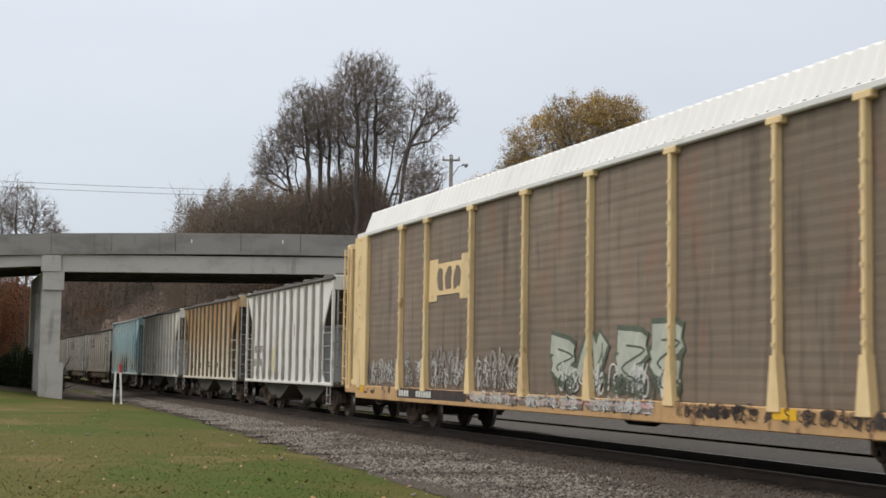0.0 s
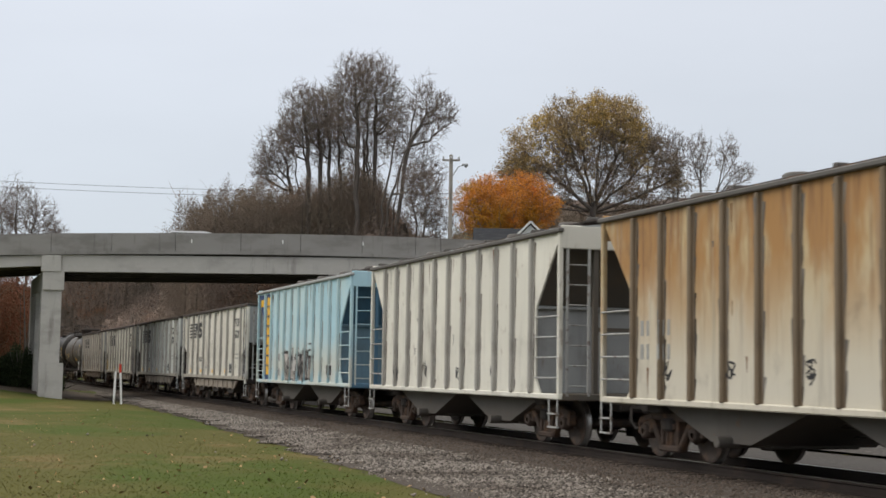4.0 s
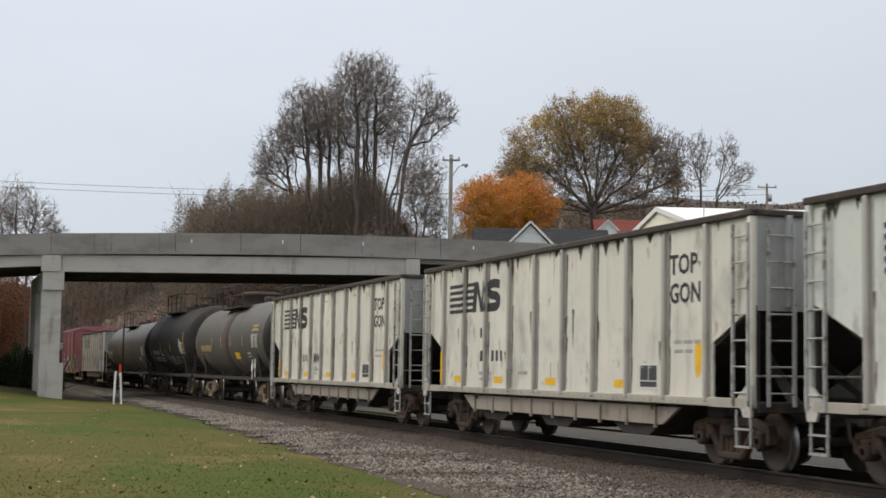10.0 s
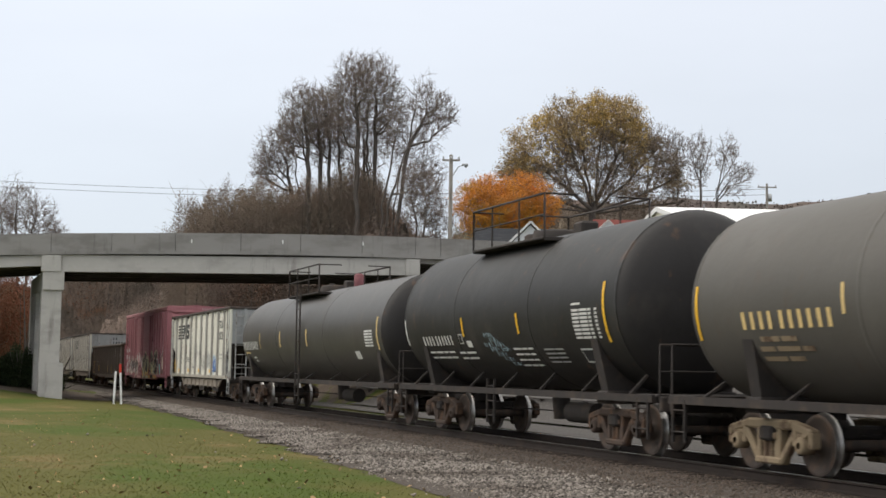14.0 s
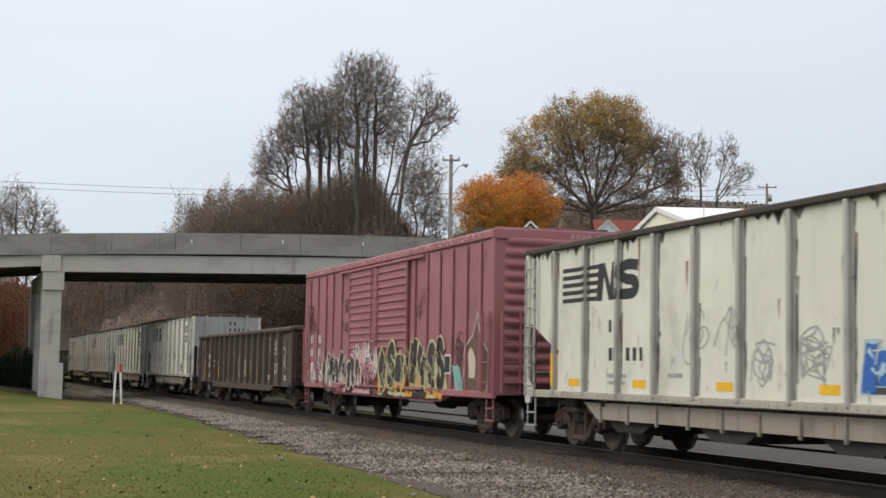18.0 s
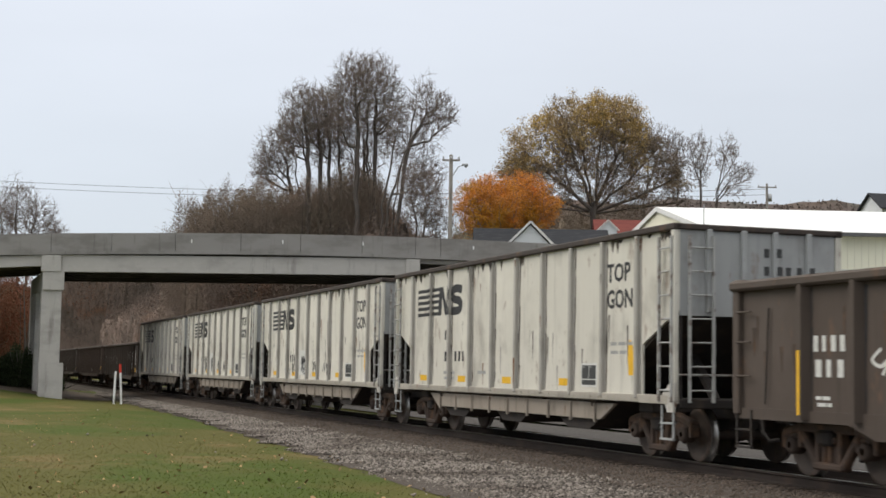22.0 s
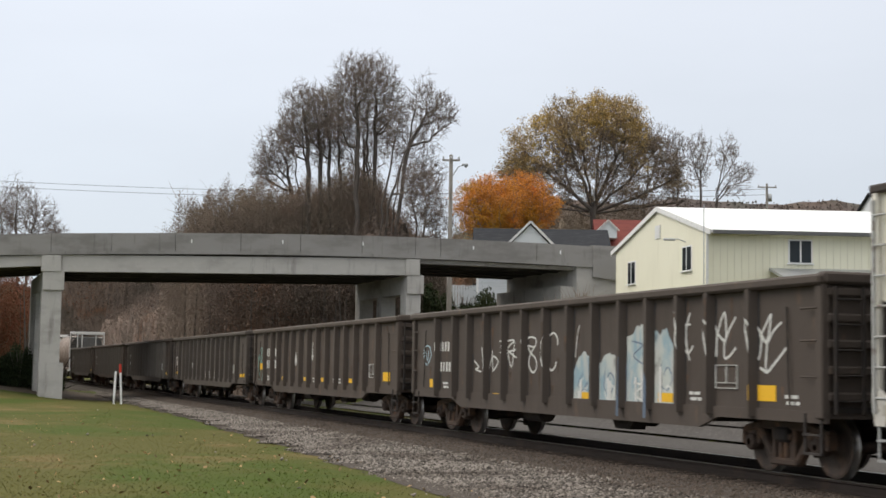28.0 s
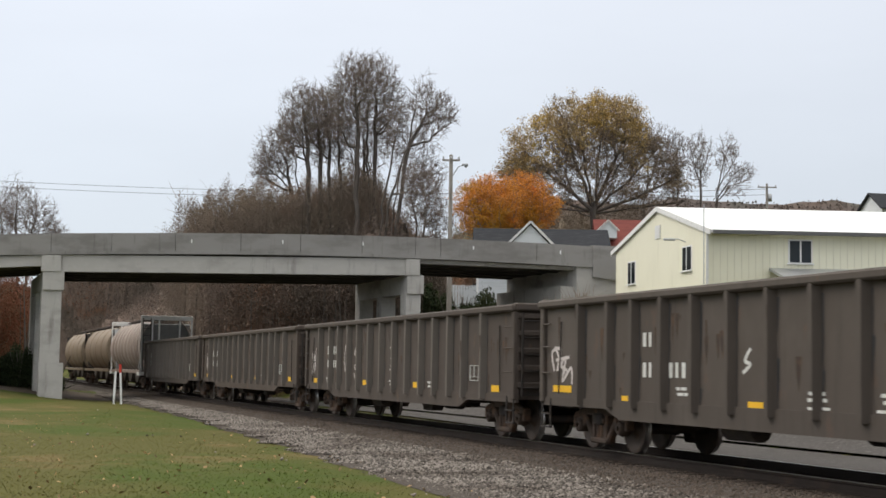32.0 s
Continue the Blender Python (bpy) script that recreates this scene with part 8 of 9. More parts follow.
        line_mark(M_white_mark, [[(-1.48, 2.17), (-1.65, 2.10), (-1.5, 1.88), (-1.18, 1.72), (-1.14, 1.54), (-1.34, 1.45), (-1.55, 1.62), (-1.45, 1.82), (-1.18, 2.02), (-1.22, 2.14), (-1.48, 2.17)], [(-1.6, 2.0), (-1.25, 1.95)]], 0.018, label="white spray-painted double loop")
        line_mark(M_white_mark, [[(-0.08, 2.0), (-0.12, 2.15), (-0.32, 2.23), (-0.56, 2.11), (-0.64, 1.9), (-0.58, 1.66), (-0.41, 1.5), (-0.22, 1.55), (-0.15, 1.66)]], 0.020, label="white spray-painted open ring")
        line_mark(M_white_mark, [[(0.94, 2.35), (0.84, 2.15), (0.76, 1.76)]], 0.014)
        # washed pale blue and white piece filling four bays between the posts
        for x0, x1, za, crest in ((0.70, 1.58, 0.72, (1.50, 1.76, 1.84, 1.80, 1.50)), (1.83, 2.70, 0.70, (1.62, 1.76, 1.80, 1.79, 1.80)),
                                  (2.95, 3.76, 0.70, (2.12, 2.14, 2.27, 2.32, 2.30)), (4.00, 4.83, 0.70, (2.20, 2.15, 2.24, 1.95, 1.72))):
            edge = [(x1 - (x1 - x0) * q / 12, float(np.interp(4 - q / 3, range(5), crest)) + rng.uniform(-0.04, 0.03)) for q in range(13)]
            painted(car, [[(x0, za), (x1, za)] + edge], M_g_bluewhite, y, "spray_painted_patch", "washed pale blue and white spray paint")
            zt = min(crest)
            st = STROKES[int(x0 * 3) % 7][0]
            line_mark(M_g_steel, [[(x0 + 0.15 + px * 0.5, zt - 0.55 + pz * 0.5) for px, pz in st]], 0.013, "spray_line", "thin grey-blue outline")
            line_mark(M_white_mark, [[(x0 + 0.2 + px * 0.45, za + 0.25 + pz * 0.4) for px, pz in st]], 0.018, "spray_line", "white loop on the pale paint")
            drips = [[(x, za + h), (x + 0.09, za + h), (x + 0.07, za + 0.02), (x + 0.02, za + 0.02)] for x, h in ((rng.uniform(x0 + 0.1, x1 - 0.2), rng.uniform(0.3, 0.9)) for _ in range(2))]
            painted(car, drips, M_g_white, y - 0.010, "spray_line", "white paint drips")
        painted(car, [[(2.78, 0.72), (2.95, 0.72), (2.95, 1.6), (2.86, 1.75)], [(3.77, 0.72), (3.99, 0.72), (3.96, 1.3), (3.84, 1.5)]], M_g_steel, y - 0.002, "spray_line", "grey-blue paint over the posts")
        # white scrawls of crossing strokes
        line_mark(M_white_mark, [[(4.89, 2.46), (4.96, 2.24), (5.2, 1.69)], [(5.22, 2.26), (5.06, 2.25), (4.95, 2.1), (4.98, 1.92), (5.16, 1.80), (5.31, 1.91)], [(5.22, 2.44), (5.09, 2.20), (5.12, 1.9)]], 0.018)
        line_mark(M_white_mark, [[(5.8, 2.36), (5.9, 2.0), (6.01, 1.75), (6.07, 2.15), (5.8, 2.34)], [(6.07, 1.75), (6.1, 2.09), (6.31, 2.42), (6.34, 1.99), (6.07, 2.12)], [(6.31, 1.96), (6.45, 2.15), (6.64, 2.33)], [(6.3, 1.95), (6.31, 1.72), (6.48, 1.76), (6.64, 1.87)]], 0.019)
        line_mark(M_white_mark, [[(7.07, 2.32), (7.18, 2.0), (7.29, 1.7), (7.37, 2.04), (7.10, 2.30)], [(7.34, 2.04), (7.5, 2.2), (7.64, 2.34), (7.53, 1.95), (7.38, 2.05)], [(7.56, 1.95), (7.7, 2.1), (7.91, 2.22)], [(7.53, 1.92), (7.5, 1.52), (7.75, 1.65), (8.03, 1.85)], [(7.34, 1.57), (7.53, 1.5)]], 0.020)
        data_frame(6.06, 6.70, 1.26, 1.61)
        tape(7.49, 1.09, 0.56, 0.23)
        bars_low((-6.85, 5.2, 8.0))
    elif tag == 2:
        digits(car, M_white_mark, -7.0, 1.80, 4, 0.22, y, 0.21)
        digits(car, M_white_mark, -6.95, 1.45, 3, 0.24, y, 0.26)
        for x, z0, z1 in ((-7.2, 0.92, 1.82), (-3.9, 1.03, 1.52), (-0.72, 1.0, 1.52), (1.64, 1.08, 1.58), (3.8, 0.98, 1.46), (6.96, 1.0, 1.98)):
            plate(car, M_yellow_mark, x - 0.05, x + 0.05, z0, z1, y - 0.004, "reflector", "upright yellow reflective tape")
        for i, x in enumerate((-5.7, -5.2, -4.65, -3.6)):
            st = STROKES[(i * 3 + 2) % 7][0]
            line_mark(M_white_mark, [[(x + px * 0.45, 1.48 + pz * 0.34) for px, pz in st]], 0.024, label="white spray-painted scrawl")
        for x, z, w, h, i in ((-0.4, 1.0, 0.95, 0.95, 3), (0.75, 1.05, 0.6, 0.8, 0), (1.25, 1.2, 0.8, 0.7, 5), (5.85, 1.9, 0.6, 0.65, 5), (7.4, 1.35, 0.55, 0.9, 1)):
            st = STROKES[i][0]
            line_mark(M_g_pale, [[(x + px * w, z + pz * h) for px, pz in st], [(x + w * 0.2, z + h * 0.3), (x + w * 0.7, z + h * 0.35), (x + w * 0.5, z + h * 0.6)]], 0.016, label="thin white spray-painted outline")
        data_frame(6.22, 6.82, 1.25, 1.60)
        bars_low((-6.95, -0.2, 3.3, 5.0, 5.6, 7.6))
    elif tag == 3:
        digits(car, M_white_mark, -7.12, 1.88, 3, 0.27, y, 0.31)
        digits(car, M_white_mark, -5.75, 1.88, 1, 0.27, y, 0.3)
        digits(car, M_white_mark, -7.1, 1.45, 3, 0.28, y, 0.31)
        digits(car, M_white_mark, -5.75, 1.45, 1, 0.28, y, 0.3)
        painted(car, [[(-2.75, 1.72), (-2.58, 1.52), (-2.42, 1.70), (-2.58, 2.0)]], M_white_mark, y, "marking", "white diamond mark")
        painted(car, [[(-0.34, 1.85), (-0.28, 1.85), (-0.27, 2.3), (-0.33, 2.3)], [(-0.44, 1.88), (-0.30, 1.70), (-0.17, 1.88)]], M_white_mark, y, "marking", "white arrow")
        line_mark(M_g_teal, [[(-8.1, 2.0), (-8.15, 2.1), (-8.02, 2.2), (-7.9, 2.1), (-7.98, 1.99), (-8.1, 2.0)], [(-8.55, 1.85), (-8.5, 1.6), (-8.42, 1.3), (-8.38, 1.02)], [(-8.42, 1.95), (-8.35, 1.7), (-8.3, 1.4), (-8.25, 1.15)],
                             [(-8.2, 1.92), (-8.15, 1.66), (-7.98, 1.66), (-7.96, 1.92), (-7.92, 1.68), (-7.75, 1.66), (-7.62, 1.85)], [(-8.25, 1.6), (-7.7, 1.58)], [(-7.75, 1.98), (-7.68, 1.8)],
                             [(-7.8, 1.3), (-7.86, 1.0), (-7.66, 1.02), (-7.72, 1.22)], [(-7.62, 1.3), (-7.56, 1.05), (-7.68, 0.98)], [(-8.5, 1.8), (-8.38, 1.75)]], 0.020, label="faded pale teal spray-painted scrawl")
        tape(-8.0, 1.40, 0.42, 0.22)
        for x, w in ((-4.4, 0.3), (-1.2, 0.42), (1.1, 0.5), (4.35, 0.5), (7.85, 0.65)):
            tape(x, 1.06 if w < 0.6 else 1.15, w, 0.12 if w < 0.6 else 0.24)
        data_frame(6.25, 6.95, 1.24, 1.60)
        bars_low((-7.0, -4.5, -0.2, 2.8, 5.4), 1.12)
    elif tag == 4:
        digits(car, M_white_mark, -4.7, 1.92, 2, 0.24, y, 0.22)
        digits(car, M_white_mark, -4.7, 1.40, 2, 0.25, y, 0.22)
        digits(car, M_white_mark, -3.75, 1.40, 3, 0.25, y, 0.22)
        line_mark(M_g_pale, [[(-8.5, 1.5), (-8.6, 1.85), (-8.2, 1.9), (-8.35, 1.5), (-7.95, 1.75), (-8.1, 1.3), (-7.7, 1.55), (-7.65, 1.25)], [(-8.4, 1.7), (-7.8, 1.75)], [(-8.45, 1.95), (-8.0, 1.45)], [(-8.25, 1.6), (-7.9, 1.5)]], 0.03, label="white spray-painted scrawl")
        line_mark(M_white_mark, [[(-1.4, 1.5), (-1.2, 1.62), (-1.35, 1.68), (-1.2, 1.85)]], 0.028)
        tape(-8.1, 1.08, 0.85, 0.13)
        tape(8.0, 1.08, 0.85, 0.13)
        for x in (-5.3, -1.05, 2.52, 5.6):
            tape(x, 0.95, 0.42)
        data_frame(6.22, 6.85, 1.22, 1.55)
        bars_low((-3.5, 0.4, 2.0), 1.2)
        for x in (0.4, 1.9):
            plate(car, M_white_mark, x, x + 0.45, 1.0, 1.04, y, "stencil_bar")
    else:
        digits(car, M_white_mark, -6.0, 1.9, 3, 0.24, y, 0.22)
        digits(car, M_white_mark, -6.0, 1.5, 4, 0.22, y, 0.22)
        for x in (-7.9, -2.3, 2.3, 7.8) if tag == 5 else (-7.9, 7.8):
            tape(x, 1.02, 0.45, 0.14)
        data_frame(6.25, 6.8, 1.25, 1.58)
        bars_low((-6.6, 3.2, 0.0))
        if tag == 5:
            for i, x in enumerate((-8.4, -6.5, -4.6, -3.5, 0.0)):
                st = STROKES[(i * 2) % 7][0]
                line_mark(M_g_pale, [[(x + px * 0.5, 1.15 + pz * 1.0) for px, pz in st], [(x + px * 0.5, 2.0 - pz * 0.6) for px, pz in st]], 0.022, label="faded white spray-painted mark")
    return car, hl


def gon_post(s, W, top, bot):
    f = Form()
    z0, z1 = bot - 0.02, top - 0.05
    poly = [(-0.11, s * (W - 0.07)), (-0.05, s * (W + 0.07)), (0.05, s * (W + 0.07)), (0.11, s * (W - 0.07))]
    f.prism(poly if s < 0 else poly[::-1], z0, z1, "z")
    return f


def tank_car(label, L, r, zc, body, rng, tag=0, truck_mat=None, band=None, tb=6.0, dx=0.0):
    hl = L / 2
    car = thing("tank_car", label, "tank car", "freight cars of the train")
    th = hl - 0.6
    prof = [(-th, 0.01)]
    for k in range(1, 8):
        a = math.pi / 2 * k / 7
        prof.append((-th + 0.62 * (1 - math.cos(a)), r * math.sin(a)))
    prof += [(th - 0.62 * (1 - math.cos(math.pi / 2 * k / 7)), r * math.sin(math.pi / 2 * k / 7)) for k in range(7, 0, -1)] + [(th, 0.01)]
    part("tank", Form().lathe(prof[7:9], "x", (0, 0, zc), 56), body, car)
    for pr in (prof[:8], prof[8:]):
        part("tank_head", Form().lathe(pr, "x", (0, 0, zc), 56), M_tankhead, car, "dished tank end with its shade painted dark")
    for x in (-th + 0.62, -th * 0.36, th * 0.30, th - 0.62):
        part("weld_seam", Form().lathe([(x - 0.03, r), (x - 0.025, r + 0.008), (x + 0.025, r + 0.008), (x + 0.03, r)], "x", (0, 0, zc), 40), body, car)
    # stub sills, bolsters and saddles
    for e in (-1, 1):
        f = Form()
        f.box((e * (hl - 1.4), 0, 0.90), (2.8, 0.46, 0.34), 0.03)
        f.box((e * (hl - 0.10), 0, 0.95), (0.14, 2.7, 0.26), 0.02)
        f.box((e * tb, 0, 1.02), (0.45, 2.7, 0.24), 0.03)
        for y in (-1, 1):
            f.prism([(y * 0.3, 1.0), (y * 1.25, 1.0), (y * (r * 0.93), zc - r * 0.35), (y * 0.4, zc - r * 0.9)], e * (tb - 0.15), e * (tb + 0.15), "x")
        part("bolster_saddle", f, M_dark, car)
        f = Form()
        f.tube([(e * (hl - 0.12), -1.35, 1.05), (e * (hl - 0.12), -1.35, 1.95), (e * (hl - 0.12), 1.35, 1.95), (e * (hl - 0.12), 1.35, 1.05)], 0.022, 6)
        f.tube([(e * (hl - 0.12), -1.35, 1.5), (e * (hl - 0.12), 1.35, 1.5)], 0.018, 5)
        part("end_handrail", f, M_dark, car)
        ladder(car, M_dark, e * (hl - 0.55), -1.45, 0.35, 1.05, "x", 0.4, 2, name="step_stirrup")
        f = Form().box((e * (hl - 0.5), 0, 1.09), (0.75, 2.8, 0.05), 0.01)
        part("end_walkway", f, M_dark, car)
    for s in (-1, 1):
        f = Form()
        f.beam((-hl + 0.2, s * 1.42, 1.04), (hl - 0.2, s * 1.42, 1.04), 0.09, 0.13)
        for i in range(7):
            x = -hl + 1.2 + i * (L - 2.4) / 6
            f.beam((x, s * 1.42, 1.04), (x, s * (r * 0.62), zc - r * 0.80), 0.05, 0.05)
        part("side_runner", f, M_dark, car)
    # dome platform with valves and rails
    zt = zc + r
    f = Form()
    dr = 0.80 if tag == 0 else 0.58
    f.lathe([(zt - 0.15, dr), (zt + 0.30, dr), (zt + 0.32, dr + 0.04), (zt + 0.42, dr + 0.04), (zt + 0.48, dr - 0.1), (zt + 0.48, 0.01)] if tag == 0 else [(zt - 0.15, dr), (zt + 0.10, dr), (zt + 0.14, dr - 0.07), (zt + 0.14, 0.01)], "z", (dx + 0.1, 0, 0), 22)
    f.lathe([(zt - 0.12, 0.32), (zt + 0.12, 0.32), (zt + 0.17, 0.25), (zt + 0.17, 0.01)], "z", (dx - 1.1, 0, 0), 14)
    f.lathe([(zt - 0.1, 0.10), (zt + 0.32, 0.10), (zt + 0.32, 0.01)], "z", (dx - 1.6, 0.2, 0), 10)
    f.box((dx + 1.3, 0.1, zt + 0.1), (0.5, 0.4, 0.32), 0.05)
    part("valve_dome", f, M_dark if tag else M_chord, car, "dark bolted valve housing")
    if tag == 2:
        part("relief_valve", Form().lathe([(zt - 0.05, 0.16), (zt + 0.36, 0.16), (zt + 0.42, 0.10), (zt + 0.42, 0.01)], "z", (dx + 2.6, 0, 0), 12), M_g_maroon, car, "dull red valve bonnet")
    f = Form()
    for y in (-0.95, 0.95):
        f.box((dx, y, zt - 0.20), (4.2, 0.55, 0.05), 0.01)
    for x in (dx - 2.1, dx, dx + 2.1):
        f.beam((x, -1.2, zt - 0.22), (x, 1.2, zt - 0.22), 0.06, 0.06)
    part("dome_platform", f, M_dark, car)
    f = Form()
    for y in (-1.2, 1.2):
        f.tube([(dx - 2.1, y, zt - 0.2), (dx - 2.1, y, zt + 0.72), (dx + 2.1, y, zt + 0.72), (dx + 2.1, y, zt - 0.2)], 0.026, 6)
        f.tube([(dx - 2.1, y, zt + 0.28), (dx + 2.1, y, zt + 0.28)], 0.018, 5)
        for x in (dx - 0.9, dx + 0.7):
            f.tube([(x, y, zt - 0.2), (x, y, zt + 0.72)], 0.022, 5)
    for x in (dx - 2.1, dx + 2.1):
        f.tube([(x, -1.2, zt + 0.72), (x, -0.45, zt + 0.72)], 0.02, 5)
        f.tube([(x, 1.2, zt + 0.72), (x, 0.45, zt + 0.72)], 0.02, 5)
    part("platform_rail", f, M_dark, car, "thin black pipe railing")
    if tag == 2:
        ladder(car, M_dark, 0.2, -r - 0.10, 0.4, zt - 0.2, "x", 0.48, 10)
    else:
        ladder(car, M_dark, dx - 0.2, -1.45, 0.35, 1.3, "x", 0.42, 3)
    f = Form()
    f.tube([(0.6, 0, 0.62), (1.9, 0, 0.62)], 0.22, 12)
    f.lathe([(0.45, 0.16), (1.1, 0.22)], "z", (0, 0, 0), 10)
    f.beam((-hl + 3, 0.3, 0.6), (hl - 3, 0.3, 0.6), 0.03, 0.03)
    part("brake_gear", f, M_dark, car)
    couplers(car, hl + 0.40)
    brake_wheel(car, M_dark, hl - 0.3, 0.8, 2.0)
    for e in (-1, 1):
        truck(car, e * tb, truck_mat)

    def decal(material, x0, x1, a0, a1, name="marking", lab="", off=0.012):
        """A patch bent round the tank from angle a0 to a1, degrees above its waist."""
        f = Form()
        n = max(1, int((a1 - a0) / 6))
        for i in range(n):
            q = []
            for a in (a0 + (a1 - a0) * i / n, a0 + (a1 - a0) * (i + 1) / n):
                c, sn = math.cos(radians(a)), math.sin(radians(a))
                q.append((-(r + off) * c, zc + (r + off) * sn))
            f.quad((x0, q[0][0], q[0][1]), (x1, q[0][0], q[0][1]), (x1, q[1][0], q[1][1]), (x0, q[1][0], q[1][1]))
        return part(name, f, material, car, lab)

    def decal_bars(material, x, a, widths, da, gap=0.06):
        for w in widths:
            if w:
                decal(material, x, x + (w if w > 0.24 else w * 0.55), a, a + da, "stencil_bar")
            x += w + gap
    def at_z(z):
        """The angle above the waist, degrees, of a height on the tank's side."""
        return math.degrees(math.asin(max(-0.95, min(0.95, (z - zc) / r))))

    def strip_mark(material, x, z0, z1, w, lab=""):
        decal(material, x, x + w, at_z(z0), at_z(z1), "reflector", lab)
    if tag == 0:
        decal_bars(M_cream_mark, -5.8, at_z(2.14), [0.17, 0.17, 0.17, 0.17, 0.0, 0.17, 0.17, 0.17, 0.17, 0.17, 0.17], at_z(2.40) - at_z(2.14), 0.07)
        decal_bars(M_tan_truck, -5.4, at_z(1.96), [0.5, 0.4], 3)
        decal_bars(M_tan_truck, -5.5, at_z(1.82), [0.4, 0.6, 0.3], 3)
        decal_bars(M_tan_truck, -5.5, at_z(1.68), [0.6, 0.4], 3)
        for x in (-3.2, -1.12, 0.98, 3.4):
            strip_mark(M_cream_mark, x, 2.30, 2.72, 0.07, "pale reflector strip")
        strip_mark(M_grey_mark, 6.83, 2.3, 2.75, 0.05, "thin pale reflector strip")
        strip_mark(M_yellow_mark, -7.18, 2.0, 2.85, 0.08)
        decal(M_yellow_mark, 1.55, 2.5, at_z(1.80), at_z(2.06), "marking", "yellow placard")
        for i in range(3):
            decal_bars(M_grey_mark, 1.95, at_z(1.72 - i * 0.07), [0.2, 0.3], 1.2, 0.05)
        decal_bars(M_cream_mark, 5.3, at_z(2.98), [0.12] * 6, 4, 0.04)
        decal_bars(M_cream_mark, 5.25, at_z(2.83), [0.12] * 8, 4, 0.04)
        decal(M_white_mark, 5.16, 6.42, at_z(2.70), at_z(2.72))
        for i in range(7):
            decal_bars(M_white_mark, 5.18, at_z(2.63 - i * 0.068), [0.30, 0.22, 0.26, 0.18], 1.5, 0.06)
        decal(M_white_mark, 4.1, 4.68, at_z(1.74), at_z(2.04), "data_panel", "white-framed data panel")
        decal(M_black_mark, 4.15, 4.63, at_z(1.78), at_z(2.0), "data_panel", off=0.016)
        decal_bars(M_grey_mark, 4.2, at_z(1.86), [0.16, 0.14], 2, 0.06)
        for xx, z in ((5.34, 1.48), (5.84, 1.54)):
            f = Form()
            f.prism([(xx, z - 0.24), (xx + 0.17, z), (xx, z + 0.24), (xx - 0.17, z)], -r + 0.02, -r + 0.03)
            f.box((xx, -r + 0.04, z - 0.1), (0.05, 0.04, 0.7))
            part("hazard_placard", f, M_white_mark, car, "white diamond placard on a bracket")
    elif tag == 1:
        decal_bars(M_white_mark, -4.85, at_z(2.06), [0.16, 0.16, 0.16, 0.16, 0.0, 0.15, 0.15, 0.15, 0.15, 0.15, 0.15], at_z(2.28) - at_z(2.06), 0.06)
        decal(M_white_mark, -2.3, -2.05, at_z(2.08), at_z(2.3), "data_panel")
        decal(M_black_mark, -2.27, -2.08, at_z(2.10), at_z(2.28), "data_panel", off=0.016)
        decal(M_white_mark, -1.85, -1.55, at_z(2.0), at_z(2.14))
        for i in range(2):
            decal_bars(M_white_mark, -4.7, at_z(1.88 - 0.12 * i), [0.4, 0.5, 0.3, 0.4], 1.8, 0.06)
            decal_bars(M_white_mark, -2.6, at_z(1.86 - 0.12 * i), [0.4, 0.6], 1.8, 0.06)
        strip_mark(M_white_mark, -6.1, 2.08, 2.72, 0.08, "pale reflector strip")
        for x in (-1.96, 1.36):
            strip_mark(M_yellow_mark, x, 2.24, 2.66, 0.09, "yellow reflector strip")
        strip_mark(M_yellow_mark, 5.55, 2.02, 3.10, 0.09)
        decal(M_white_mark, 4.2, 4.6, at_z(2.72), at_z(2.76))
        for i in range(8):
            decal_bars(M_white_mark, 4.2, at_z(2.60 - i * 0.072), [0.3, 0.34, 0.24, 0.2], 1.6, 0.04)
        for i in range(4):
            decal_bars(M_white_mark, 0.8, at_z(1.92 - i * 0.11), [0.4, 0.3, 0.25], 1.6, 0.05)
            decal_bars(M_grey_mark, 2.4, at_z(1.90 - i * 0.08), [0.5, 0.4], 1.4, 0.05)
        decal(M_white_mark, 4.15, 4.72, at_z(1.66), at_z(1.92), "data_panel", "white-framed data panel")
        decal(M_black_mark, 4.19, 4.68, at_z(1.69), at_z(1.89), "data_panel", off=0.016)
        for i in range(9):
            decal_bars(M_g_paleblue, -0.75 + 0.13 * i, at_z(2.0 - 0.05 * i + (0.25 if i % 2 else 0.0)), [0.06, 0.05, 0.10, 0.04], 3.4, 0.07)
        decal(M_g_red, 4.9, 5.05, at_z(1.30), at_z(1.45), "marking", "small red tag")
    else:
        decal_bars(M_white_mark, -9.2, at_z(2.14), [0.19, 0.19, 0.19, 0.19, 0.0, 0.18, 0.18, 0.18, 0.18, 0.18, 0.18], at_z(2.44) - at_z(2.14), 0.07)
        decal_bars(M_cream_mark, -9.0, at_z(2.0), [0.4, 0.3], 2)
        decal_bars(M_white_mark, -7.9, at_z(1.82), [0.3, 0.2], 2.4)
        decal_bars(M_white_mark, -7.8, at_z(1.70), [0.25, 0.2], 2.4)
        for x, w in ((-6.25, 0.08), (-2.98, 0.13), (0.85, 0.13)):
            strip_mark(M_cream_mark, x, 2.18, 2.72, w, "faded yellow reflector strip")
        strip_mark(M_cream_mark, 8.9, 2.0, 2.9, 0.10)
        for i in range(6):
            decal_bars(M_white_mark, 7.7, at_z(2.50 - i * 0.08), [0.45, 0.3], 1.8, 0.04)
        decal(M_white_mark, 6.4, 6.9, at_z(1.76), at_z(1.98), "data_panel")
    if band:
        f = Form()
